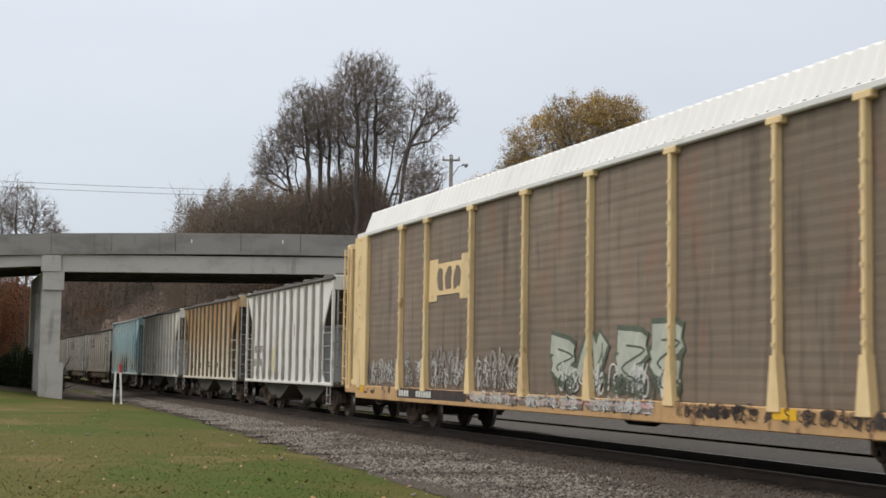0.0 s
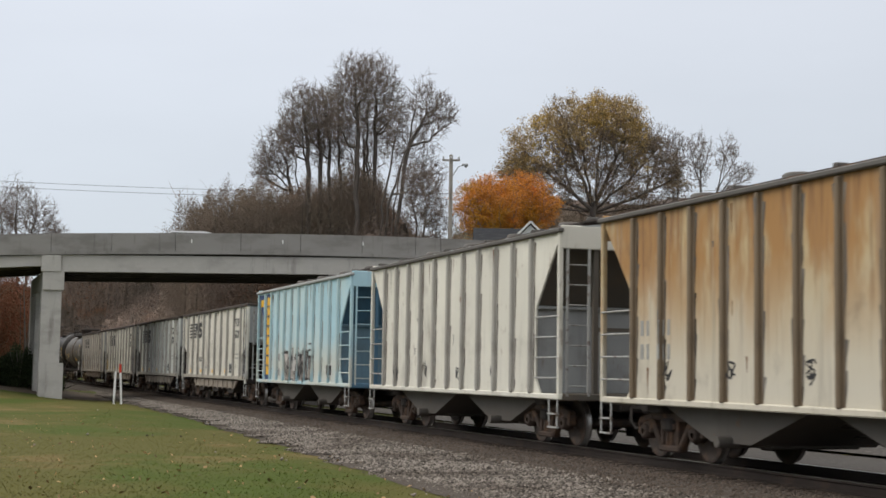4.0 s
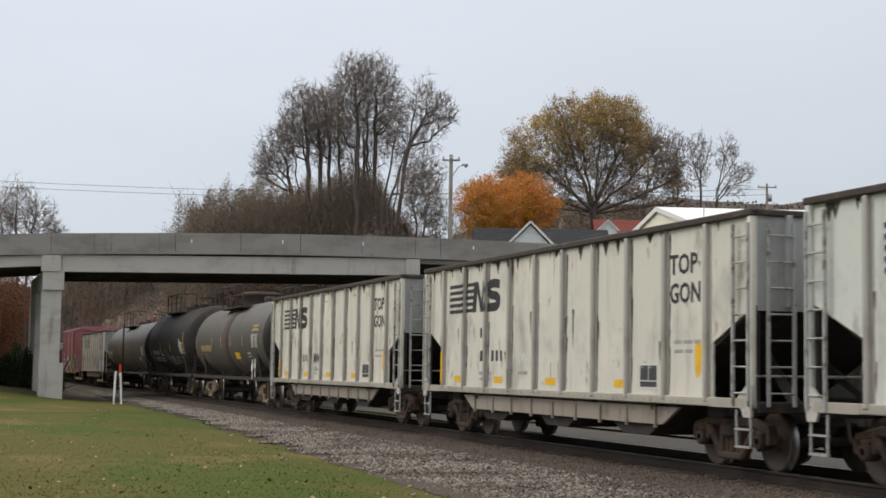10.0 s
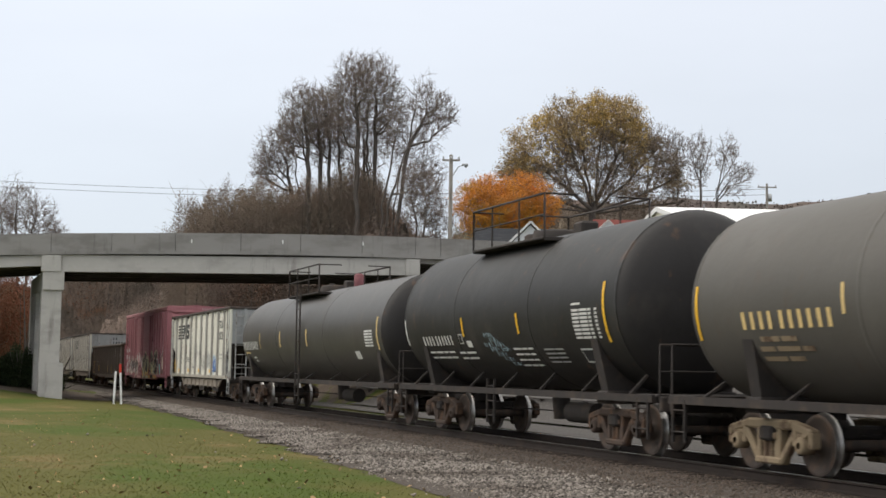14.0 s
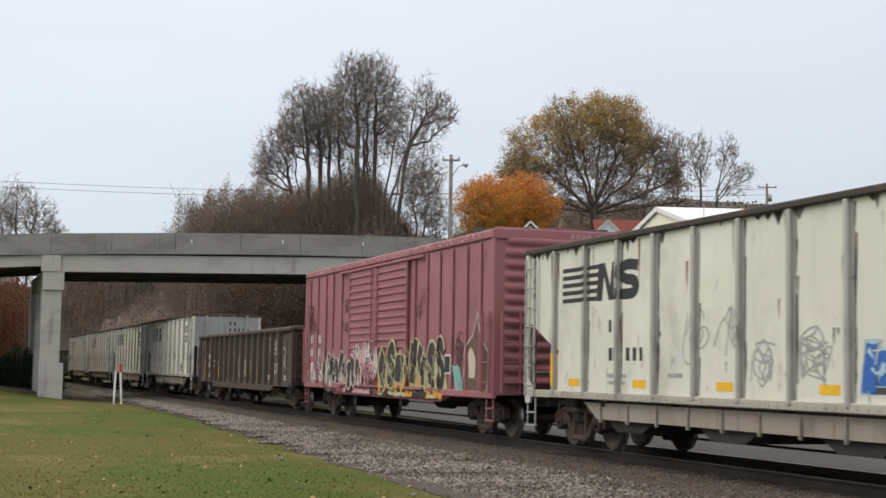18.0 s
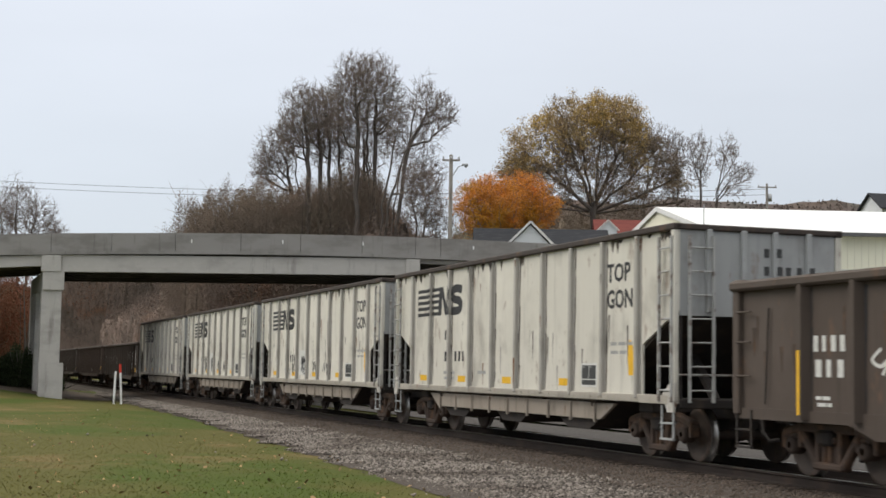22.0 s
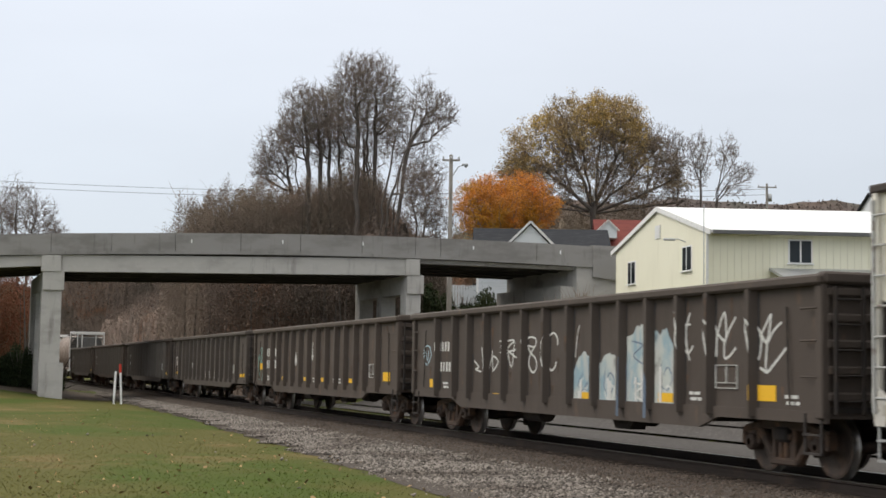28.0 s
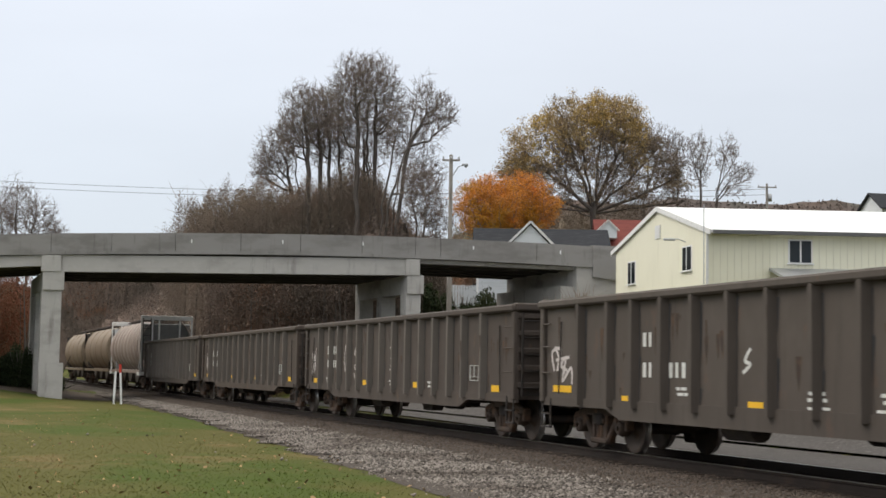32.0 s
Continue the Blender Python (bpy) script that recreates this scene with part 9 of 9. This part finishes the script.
        f.lathe([(-0.75, r + 0.001), (-0.75, r + 0.010), (0.45, r + 0.010), (0.45, r + 0.001)], "x", (0, 0, zc), 40)
        part("spill_band", f, band, car, "rusty spill stain below the dome")
    return car, hl


def autorack():
    L, W, top = 28.3, 1.57, 5.2
    hl = L / 2
    car = thing("autorack_car", "tall autorack car with rust-dusted panels, yellow posts and white roof", "autorack", "freight cars of the train")
    # rear end at -hl; posts counted from the rear
    xs = [-hl + 0.42, -hl + 4.1] + [-hl + 6.15 + 3.18 * i for i in range(6)] + [hl - 4.1, hl - 0.42]
    for s in (-1, 1):
        yw = s * W
        for a, b in zip(xs, xs[1:]):
            f = Form()
            # shallow horizontal corrugations
            n = 24
            vs = []
            for i in range(2 * n + 1):
                z = 1.02 + (top + 0.02 - 1.02) * i / (2 * n)
                d = 0.0025 if i % 2 else -0.0025
                vs += [(a, yw - s * (0.05 - d), z), (b, yw - s * (0.05 - d), z)]
            fs = [(2 * i, 2 * i + 1, 2 * i + 3, 2 * i + 2) for i in range(2 * n)]
            f.add(vs, fs if s < 0 else [q[::-1] for q in fs])
            part("side_panel", f, M_rackpanel, car, "perforated corrugated panel, rust streaked")
        for x in xs:
            f = Form()
            wide = 1.22 if abs(x) > hl - 1 else 0.105
            f.box((x, yw, (top + 1.0) / 2), (wide, 0.14, top - 1.0), 0.02)
            f.prism([(x - 0.17, 0.95), (x + 0.17, 0.95), (x + 0.075, 1.75), (x - 0.075, 1.75)], yw - 0.085, yw + 0.085)
            f.box((x, yw, top - 0.06), (0.42, 0.15, 0.12), 0.02)
            for i in range(9):
                f.box((x, yw + s * 0.075, 1.9 + i * 0.34), (0.06, 0.03, 0.06))
            part("side_post", f, M_rackyellow, car)
        part("roof_rail", Form().box((0, yw, top + 0.04), (L, 0.12, 0.12), 0.02), M_rackwhite, car)
        f = Form().box((0, yw, 0.835), (L - 0.1, 0.10, 0.36), 0.02)
        part("side_sill", f, M_racksill, car, "stained yellow side rail")
    # roof: slanted shoulders with cross corrugation and a flat crown
    f = Form()
    n = 170
    prof = [(-W, top + 0.08), (-W + 0.20, top + 0.62), (-0.75, top + 0.82), (0.75, top + 0.82), (W - 0.20, top + 0.62), (W, top + 0.08)]
    vs, fs = [], []
    for i in range(n + 1):
        x = -hl + 0.55 + (L - 1.1) * i / n
        k = 0.045 if i % 2 else 0.0
        vs += [(x, y * (1 + 0.3 * k), z + k) for y, z in prof]
    for i in range(n):
        for j in range(5):
            a = i * 6 + j
            fs.append((a, a + 6, a + 7, a + 1))
    f.add(vs, [q[::-1] for q in fs])
    for e in (-1, 1):
        xe = e * (hl - 0.55)
        pts = [(xe, y, z) for y, z in prof]
        tip = [(e * hl, y * 0.97, top + 0.06 + (z - top - 0.06) * 0.35) for y, z in prof]
        q = [(i, i + 1, i + 7, i + 6) for i in range(5)]
        f.add(pts + tip, q if e < 0 else [t[::-1] for t in q])
        f.add(tip + [(e * hl, -W, top), (e * hl, W, top)], [(0, 1, 2, 3, 4, 5, 7, 6) if e > 0 else (6, 7, 5, 4, 3, 2, 1, 0)])
    part("roof", f, M_rackwhite, car, "white cross-corrugated steel roof")
    for e in (-1, 1):
        f = Form()
        for y0, y1, d in ((-W + 0.05, -0.75, 0.10), (-0.72, 0.0, 0.22), (0.0, 0.72, 0.22), (0.75, W - 0.05, 0.10)):
            f.box((e * (hl - 0.16 + d), (y0 + y1) / 2, (top + 1.05) / 2), (0.06, y1 - y0 - 0.02, top - 1.05), 0.01)
            for i in range(7):
                f.box((e * (hl - 0.12 + d), (y0 + y1) / 2, 1.5 + i * 0.52), (0.05, y1 - y0 - 0.08, 0.09), 0.02)
        part("end_door", f, M_rackyellow, car, "yellow ribbed folding end doors")
        for s in (-1, 1):
            g = Form().box((e * (hl + 0.98), s * (W - 0.10), 2.98), (0.52, 0.22, 4.2), 0.03)
            part("end_ladder_post", g, M_rackyellow, car, "yellow end ladder post")
            ladder(car, M_rackyellow, e * (hl + 0.98), s * (W + 0.08), 1.0, top - 0.25, "x", 0.44, 11)
            part("post_tie", Form().box((e * (hl + 0.55), s * (W - 0.1), 4.98), (0.6, 0.14, 0.12), 0.02).box((e * (hl + 0.55), s * (W - 0.1), 1.1), (0.6, 0.14, 0.16), 0.02), M_rackyellow, car)
        # dark box fills an open gap that only holds shade
        part("end_vestibule", Form().box((e * (hl + 0.55), 0, 2.95), (0.5, 2 * W - 0.5, 3.9), 0.03), M_dark, car, "dark box added for the shaded gap at the car end")
        part("end_deck", Form().box((e * (hl + 0.25), 0, 0.90), (2.0, 2 * W, 0.22), 0.02), M_racksill, car)
    part("deck", Form().box((0, 0, 0.86), (L - 0.6, 2 * W - 0.1, 0.22), 0.02), M_dark, car)
    part("upper_deck", Form().box((0, 0, 2.95), (L - 1.0, 2 * W - 0.2, 0.08)), M_dark, car)
    underframe(car, hl, w=0.7)
    couplers(car, hl + 0.55)
    for e in (-1, 1):
        truck(car, e * (hl - 3.6))
    rng = random.Random(5)
    y = -W + 0.036
    # company panel: a yellow field over one bay, with dark block letters worn away
    a, b = xs[2] + 0.10, xs[3] - 0.10
    f = Form().prism([(a, 3.12), (a + 0.6, 3.12), (a + 0.6, 3.26), (b - 0.75, 3.26), (b - 0.75, 3.12), (b, 3.12), (b, 4.16), (b - 0.65, 4.16), (b - 0.65, 4.02), (a + 0.65, 4.02), (a + 0.65, 4.14), (a, 4.14)], y - 0.006, y)
    part("emblem_panel", f, M_rackyellow, car, "faded yellow panel")
    for x, w in ((0.58, 0.52), (1.16, 0.54), (1.76, 0.56)):
        f = Form().prism(blob(rng, a + x + w / 2, 3.64, w, 0.60, 14, 0.22), y - 0.012, y - 0.006)
        part("emblem_block", f, M_rackpanel, car, "worn dark emblem patch")
    # sprayed pieces along the lower panels: thin pale outlines, one white and green piece
    for i, (z1, n) in enumerate(((1.8, 7), (1.85, 4), (2.05, 6), (1.95, 6))):
        x0, x1 = xs[i] + 0.2, xs[i + 1] - 0.15
        graffiti(car, rng, x0, x1, 1.06, z1, y, M_g_ghost if i < 2 else M_g_ghostwhite, M_g_ghostwhite if i < 2 else M_g_ghostdark, n, label="thin pale spray-painted outlines", fat=0.10)
        tags(car, rng, M_g_white, x0, x1, 1.05, z1 - 0.1, y - 0.013, 0.42, 0.010)
        tags(car, rng, M_g_ghostdark, x0, x1, 1.05, z1 - 0.2, y - 0.014, 0.35, 0.014)
    graffiti(car, rng, -0.3, 5.0, 1.1, 2.42, y, M_g_palegreen, M_g_greendark, 4, label="white and green block lettering", fat=0.15)
    tags(car, rng, M_g_white, -0.3, 5.0, 1.05, 1.6, y - 0.02, 0.5, 0.018)
    tags(car, rng, M_g_greendark, -0.3, 5.0, 1.05, 1.4, y - 0.021, 0.4, 0.018)
    ys = -W - 0.055
    for x, w in ((-13.6, 0.4), (-4.45, 0.55), (7.85, 0.62)):
        plate(car, M_yellow_mark, x, x + w, 0.84, 1.0, ys - 0.004, "reflector", "bright yellow reflective tape")
    plate(car, M_g_black, xs[1] - 0.05, xs[3] - 0.1, 0.76, 1.0, ys + 0.003, "data_panel", "black stencil panel on the sill")
    bars(car, M_white_mark, xs[1] + 0.1, 0.80, [0.16, 0.16, 0.16, 0.16], 0.15, ys - 0.004, 0.05)
    bars(car, M_white_mark, xs[1] + 1.5, 0.80, [0.15, 0.15, 0.15, 0.15, 0.15, 0.15], 0.15, ys - 0.004, 0.05)
    blocks(car, rng, xs[3] + 0.2, xs[5] + 2.6, 0.77, 0.99, ys, (M_g_pink, M_g_ghost), M_g_ghostdark, 16, M_g_pale)
    for i in range(3, 9):
        tags(car, rng, M_g_white if i < 6 else M_g_black, xs[i] + 0.2, xs[i] + 2.8, 0.77, 0.99, ys - 0.016, 0.22, 0.008)
    polys = []
    for _ in range(60):
        x, w, h = rng.uniform(-hl + 0.4, hl - 0.4), rng.uniform(0.06, 0.5), rng.uniform(0.05, 0.2)
        z = rng.uniform(0.78, 0.99 - h * 0.6)
        polys.append(blob(rng, x, z + h / 2, w, min(h, 0.2), 9, 0.4))
    painted(car, [[(a, min(max(b, 0.745), 1.015)) for a, b in q] for q in polys], M_rust, ys + 0.003, "stain", "dark rust blotches")
    return car, hl


def barrel_hopper(label, body, rng, L, wings=False):
    """Covered hopper with bowed sides; with wings the side sheets run on to the open end frames."""
    W, top = 1.56, 4.25
    hl = L / 2
    car = thing("bowed_side_hopper_car", label, "hopper car", "freight cars of the train")
    prof = []
    for k in range(17):
        a = radians(-62 + 124 * k / 16)
        prof.append((W * math.cos(a) / 1.0, 2.62 + 1.50 * math.sin(a) / math.sin(radians(62))))
    ring = [(-y, z) for y, z in prof] + [(y, z) for y, z in prof[::-1]]
    f = Form()
    n = len(ring)
    vs = [(x, y, z) for x in (-hl + 0.9, hl - 0.9) for y, z in ring]
    f.add(vs, [((i + 1) % n, i, i + n, (i + 1) % n + n) for i in range(n)], True)
    f.add([vs[i] for i in range(n)], [tuple(range(n))])
    f.add([vs[i + n] for i in range(n)], [tuple(range(n - 1, -1, -1))])
    part("barrel", f, body, car)
    half = prof[::-1]
    for e in (-1, 1) if wings else ():
        for s in (-1, 1):
            g = Form()
            xa, xb = sorted((e * (hl - 0.95), e * (hl - 0.04)))
            g.prism([(s * y, z) for y, z in prof] + [(s * (y - 0.05), z) for y, z in half], xa, xb, "x")
            part("wing_sheet", g, M_wing, car, "pale streaked side sheet")
    bows = 9 if wings else 5
    for i in range(bows):
        x = -hl + 1.1 + i * (L - 2.2) / (bows - 1)
        for s in (-1, 1):
            g = Form()
            g.tube([(x, s * (y + 0.012), z) for y, z in prof], 0.035, 6)
            part("side_rib", g, M_wing if wings else body, car)
    for i in range(4):
        part("discharge_bay", Form().prism([(-1.6 + (i - 1.5) * L / 4.6, 1.3), (1.6 + (i - 1.5) * L / 4.6, 1.3), (0.4 + (i - 1.5) * L / 4.6, 0.45), (-0.4 + (i - 1.5) * L / 4.6, 0.45)], -0.9, 0.9), M_bay, car)
    for e in (-1, 1):
        f = Form()
        f.box((e * (hl - 0.08), 0, top + 0.02), (0.14, 2 * W - 0.1, 0.26), 0.02)
        for y in (-W + 0.1, -0.85, -0.45, 0.75, W - 0.1):
            f.box((e * (hl - 0.08), y, (top + 1.0) / 2), (0.10, 0.10, top - 1.0), 0.02)
        f.box((e * (hl - 0.5), 0, 1.0), (1.1, 2 * W, 0.2), 0.02)
        f.beam((e * (hl - 0.1), -W + 0.1, top), (e * (hl - 1.2), -W + 0.25, top), 0.1, 0.1)
        f.beam((e * (hl - 0.1), W - 0.1, top), (e * (hl - 1.2), W - 0.25, top), 0.1, 0.1)
        if wings:
            part("end_frame", f, M_trim, car, "pale end posts and header")
        part("slope_sheet", Form().prism([(e * (hl - 0.2), 3.9), (e * (hl - 1.9), 1.2), (e * (hl - 2.0), 1.25), (e * (hl - 0.3), 3.95)], -W + 0.2, W - 0.2), M_endgrey if wings else M_dark, car)
        ladder(car, M_dark, e * hl, -W + 0.4 if e > 0 else W - 0.4, 1.0, top, "y", 0.44, 8)
        truck(car, e * (hl - 1.75))
    f = Form()
    f.box((0, 0, top + 0.08), (L - 0.4, 0.9, 0.06))
    for i in range(8):
        f.lathe([(top - 0.05, 0.35), (top + 0.2, 0.35), (top + 0.25, 0.01)], "z", (-hl + 1.5 + i * (L - 3) / 7, 0, 0), 12)
    part("running_board", f, M_chord, car)
    for s in (-1, 1):
        part("side_sill", Form().box((0, s * (W - 0.1), 1.12), (L - 1.0, 0.1, 0.2), 0.02), body, car)
    underframe(car, hl)
    couplers(car, hl + 0.4)
    return car, hl

# ---- the train, in running order: rear end and front end along the line, metres behind the zero mark ----
V_TRAIN, GAIN = 11.73, 0.0032246


def run(t):
    return V_TRAIN * t + 0.5 * GAIN * (t - 16) ** 2


consist = []


def couple(car, rear, front):
    consist.append((car[0], (rear + front) / 2))
    p = on_track((rear + front) / 2, 0)
    car[0].matrix_basis = pose(p.x, p.y, 0, 0, 0, TRACK_TURN)


couple(autorack(), 7.68, -20.62)
rng = random.Random(11)
c = covered_hopper("white covered hopper with rusty roof edge and open triangular ends", M_white_e, M_chord, rng, low_end=M_endgrey)
couple(c, 23.53, 10.53)
for x, z in ((-4.95, 2.0), (-3.95, 2.0), (-4.95, 1.52), (-3.95, 1.52)):
    digits(c[0], M_black_mark, x, z, 2, 0.27, c[2], 0.24)
plate(c[0], M_patch, -2.05, -1.3, 1.3, 2.2, c[2], "faded_patch", "faded cream patch")
for i in range(5):
    tags(c[0], rng, M_black_mark, -4.7 + i * 1.05, -4.0 + i * 1.05, 1.08, 1.5 + 0.12 * (i % 3), c[2], 0.26, 0.009)
plate(c[0], M_black_mark, 3.6, 3.95, 1.3, 1.75, c[2], "data_panel", "black data panel")
c = covered_hopper("cream covered hopper heavily streaked with orange rust", M_orange, M_rustrun, rng, post_mat=M_post_rust)
couple(c, 38.32, 25.32)
for x, z in ((-4.95, 2.1), (-4.2, 2.1), (-4.95, 1.7), (-4.2, 1.7)):
    digits(c[0], M_grey_mark, x, z, 2, 0.26, c[2], 0.22)
plate(c[0], M_white_mark, 3.55, 3.95, 1.25, 2.0, c[2], "data_panel", "pale data panel")
for i in range(4):
    scrawl(c[0], rng, M_black_mark, -4.2 + i * 2.1, 1.3, 0.4, 0.4, c[2], 3, 0.014)
c = covered_hopper("dusty white covered hopper with open triangular ends", M_white_a, M_endgrey, rng, low_end=M_endgrey)
couple(c, 53.15, 40.15)
for i in range(4):
    scrawl(c[0], rng, M_black_mark, -4.2 + i * 2.3, 1.2, 0.3, 0.5, c[2], 3, 0.012)
c = covered_hopper("pale blue covered hopper with a navy and yellow end panel", M_blue, M_endgrey, rng, accent=M_blue_deep, low_end=M_blue_mid)
couple(c, 68.2, 55.2)
y = c[2]
painted(c[0], [[(-6.38, 4.12), (-5.31, 2.86), (-5.31, 4.12)]], M_navy, y - 0.004, "end_panel", "navy triangular corner panel")
for i, w in enumerate((0.16, 0.17, 0.15, 0.16)):
    plate(c[0], M_yellow_mark, -6.02 + i * 0.18, -6.02 + i * 0.18 + w, 3.68, 3.95, y - 0.010, "emblem_block")
plate(c[0], M_navy, -5.09, -4.29, 1.05, 4.12, y - 0.006, "end_panel", "navy panel")
for i in range(8):
    z = 1.22 + i * 0.355
    part("emblem_block", Form().prism([(-4.94, z), (-4.45, z), (-4.42, z + 0.29), (-4.60, z + 0.31), (-4.66, z + 0.20), (-4.76, z + 0.31), (-4.94, z + 0.29)], y - 0.014, y - 0.006), M_yellow_mark, c[0], "yellow upright block")
blocks(c[0], rng, -1.9, 1.9, 1.0, 2.0, y, (M_g_pale, M_g_ghostwhite), M_g_black, 6, M_g_white, "grey and black jagged spray lettering")
tags(c[0], rng, M_g_white, -1.9, 1.2, 1.3, 2.3, y - 0.016, 0.5, 0.012)
tags(c[0], rng, M_black_mark, -2.0, 2.0, 1.1, 2.1, y - 0.018, 0.5, 0.012)
for i in range(4):
    bars(c[0], M_black_mark, 1.35, 1.62 + i * 0.2, [0.2, 0.1, 0.24], 0.06, y, 0.05)
plate(c[0], M_white_mark, 3.8, 4.3, 1.15, 1.6, y, "data_panel", "black data panel in a white frame")
plate(c[0], M_black_mark, 3.84, 4.26, 1.27, 1.56, y - 0.004, "data_panel")
for x, z in ((-3.6, 2.2), (-3.0, 1.7), (-3.0, 1.2)):
    bars(c[0], M_grey_mark, x, z, [0.25], 0.25, y)

for i, (rear, mt, tag) in enumerate(((85.25, M_white_b, 0), (101.83, M_white_d, 0), (118.55, M_white_b, 2), (135.75, M_white_c, 3))):
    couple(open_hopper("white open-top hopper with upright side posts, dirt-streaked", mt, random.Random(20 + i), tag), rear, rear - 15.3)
couple(tank_car("long dark grey tank car with yellow reflector strips and tan trucks", 16.9, 1.55, 2.58, M_tank_a, rng, 0, M_tan_truck, M_spill, tb=5.8, dx=-0.5), 153.15, 136.25)
couple(tank_car("glossy black tank car with white stencils", 14.6, 1.66, 2.76, M_tank_b, rng, 1, tb=4.9, dx=-0.3), 167.95, 153.35)
couple(tank_car("dusty grey tank car with bold white stencils", 21.1, 1.55, 2.58, M_tank_c, rng, 2, tb=8.7, dx=-1.0), 189.15, 168.05)
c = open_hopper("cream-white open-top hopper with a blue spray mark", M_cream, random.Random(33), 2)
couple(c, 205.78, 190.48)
yb = -1.534
blocks(c[0], random.Random(2), 3.75, 4.65, 1.25, 1.95, yb, (M_blue_mark, M_blue_mark), M_g_paleblue, 3, M_g_white, "bright blue and white jagged spray mark")
for x, z, w, h, k in ((-1.2, 1.5, 1.0, 1.0, 3), (-0.1, 1.7, 1.2, 0.9, 3), (0.9, 1.3, 0.8, 0.7, 5), (2.2, 1.25, 1.0, 0.9, 8)):
    scrawl(c[0], random.Random(int(x * 10) + 90), M_grey_mark, x, z, w, h, yb, k, 0.013, label="thin grey spray-painted outlines")
couple(boxcar(), 224.65, 207.65)
couple(gondola("dark brown gondola with white scrawls and yellow strips", M_gon_b, random.Random(51), tag=2), 244.6, 226.5)
for i, (rear, mt, tag) in enumerate(((261.7, M_white_b, 0), (278.3, M_white_b, 1), (294.85, M_white_a, 1), (311.6, M_white_b, 0))):
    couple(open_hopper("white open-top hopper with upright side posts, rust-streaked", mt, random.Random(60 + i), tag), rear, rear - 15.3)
for i, (rear, mt, tag, lab) in enumerate(((330.88, M_gon_a, 1, "black-brown gondola with pale blue and white spray lettering"), (350.2, M_gon_b, 3, "weathered dark gondola with teal scrawl and white arrow"),
                                           (369.72, M_gon_c, 4, "dark olive-grey gondola with a white scrawl"), (389.2, M_gon_a, 5, "black-brown gondola with faded white marks"),
                                           (408.5, M_gon_b, 5, "brown gondola with faded white marks"), (427.5, M_gon_c, 6, "plain grey-brown gondola with few markings"))):
    couple(gondola(lab, mt, random.Random(80 + i), tag=tag), rear, rear - 18.1)
couple(barrel_hopper("brown-streaked bowed-side covered hopper with pale open end frames", M_brownbarrel, rng, 15.0, True), 444.7, 429.7)
couple(barrel_hopper("dirty tan bowed-side covered hopper", M_tanbarrel, rng, 17.6), 463.1, 445.5)
couple(barrel_hopper("dirty tan bowed-side covered hopper", M_tanbarrel, rng, 17.6), 481.6, 464.0)


# ---- the car on the bridge ----
sedan = thing("white_car", "white tall family car driving over the bridge", "car")
body = [(-2.2, 0.38), (-2.22, 0.95), (-2.1, 1.10), (-1.8, 1.48), (-1.4, 1.56), (0.45, 1.57), (1.15, 1.10), (2.05, 1.02), (2.22, 0.75), (2.2, 0.38)]
part("car_body", Form().prism(body, -0.86, 0.86), M_post_white, sedan)
for s in (-1, 1):
    part("side_glass", Form().prism([(-1.9, 1.12), (-1.6, 1.44), (0.40, 1.47), (0.98, 1.12)], s * 0.862, s * 0.872), M_glass, sedan)
    for x in (-1.35, 1.35):
        part("car_wheel", Form().lathe([(-0.1, 0.02), (-0.1, 0.30), (0.1, 0.30), (0.1, 0.02)], "y", (x, s * 0.80, 0.31), 16), M_dark, sedan)
part("windscreen", Form().prism([(0.50, 1.55), (1.14, 1.12), (1.17, 1.12), (0.53, 1.56)], -0.75, 0.75), M_glass, sedan)


def motions():
    times = [0, 4, 8, 12, 16, 20, 24, 28, 32]
    for car, mid in consist:
        rows = []
        for t in times:
            p = on_track(mid - run(t), 0)
            rows.append((t, pose(p.x, p.y, 0, 0, 0, TRACK_TURN)))
        walk(car, rows)
    # every wheelset turns as its car rolls; alike axles share one set of keys
    first = {}
    for ws, s in spinning:
        if s not in first:
            rows = []
            for i in range(32 * FPS + 1):
                a = math.degrees(run(i / FPS) / WHEEL_R) % 360
                rows.append((i / FPS, pose(s * AXLE, 0, WHEEL_R, 0, a, 0)))
            walk(ws, rows)
            first[s] = ws.animation_data
        else:
            ws.rotation_mode = "QUATERNION"
            keys = ws.animation_data_create()
            keys.action = first[s].action
            keys.action_slot = first[s].action_slot
    # the white car drives over the bridge and stops beyond it
    rows = []
    for t, x in ((0, 13.8), (2, -0.5), (2.5, -3.95), (3, -7.6), (3.5, -11.2), (5.5, -25.0), (8.0, -37.0), (10, -40.0), (32, -40.0)):
        rows.append((t, pose(x, Y_B + 6.6, par_z(x) - 0.90, 0, 0, 180)))
    walk(sedan, rows)


motions()
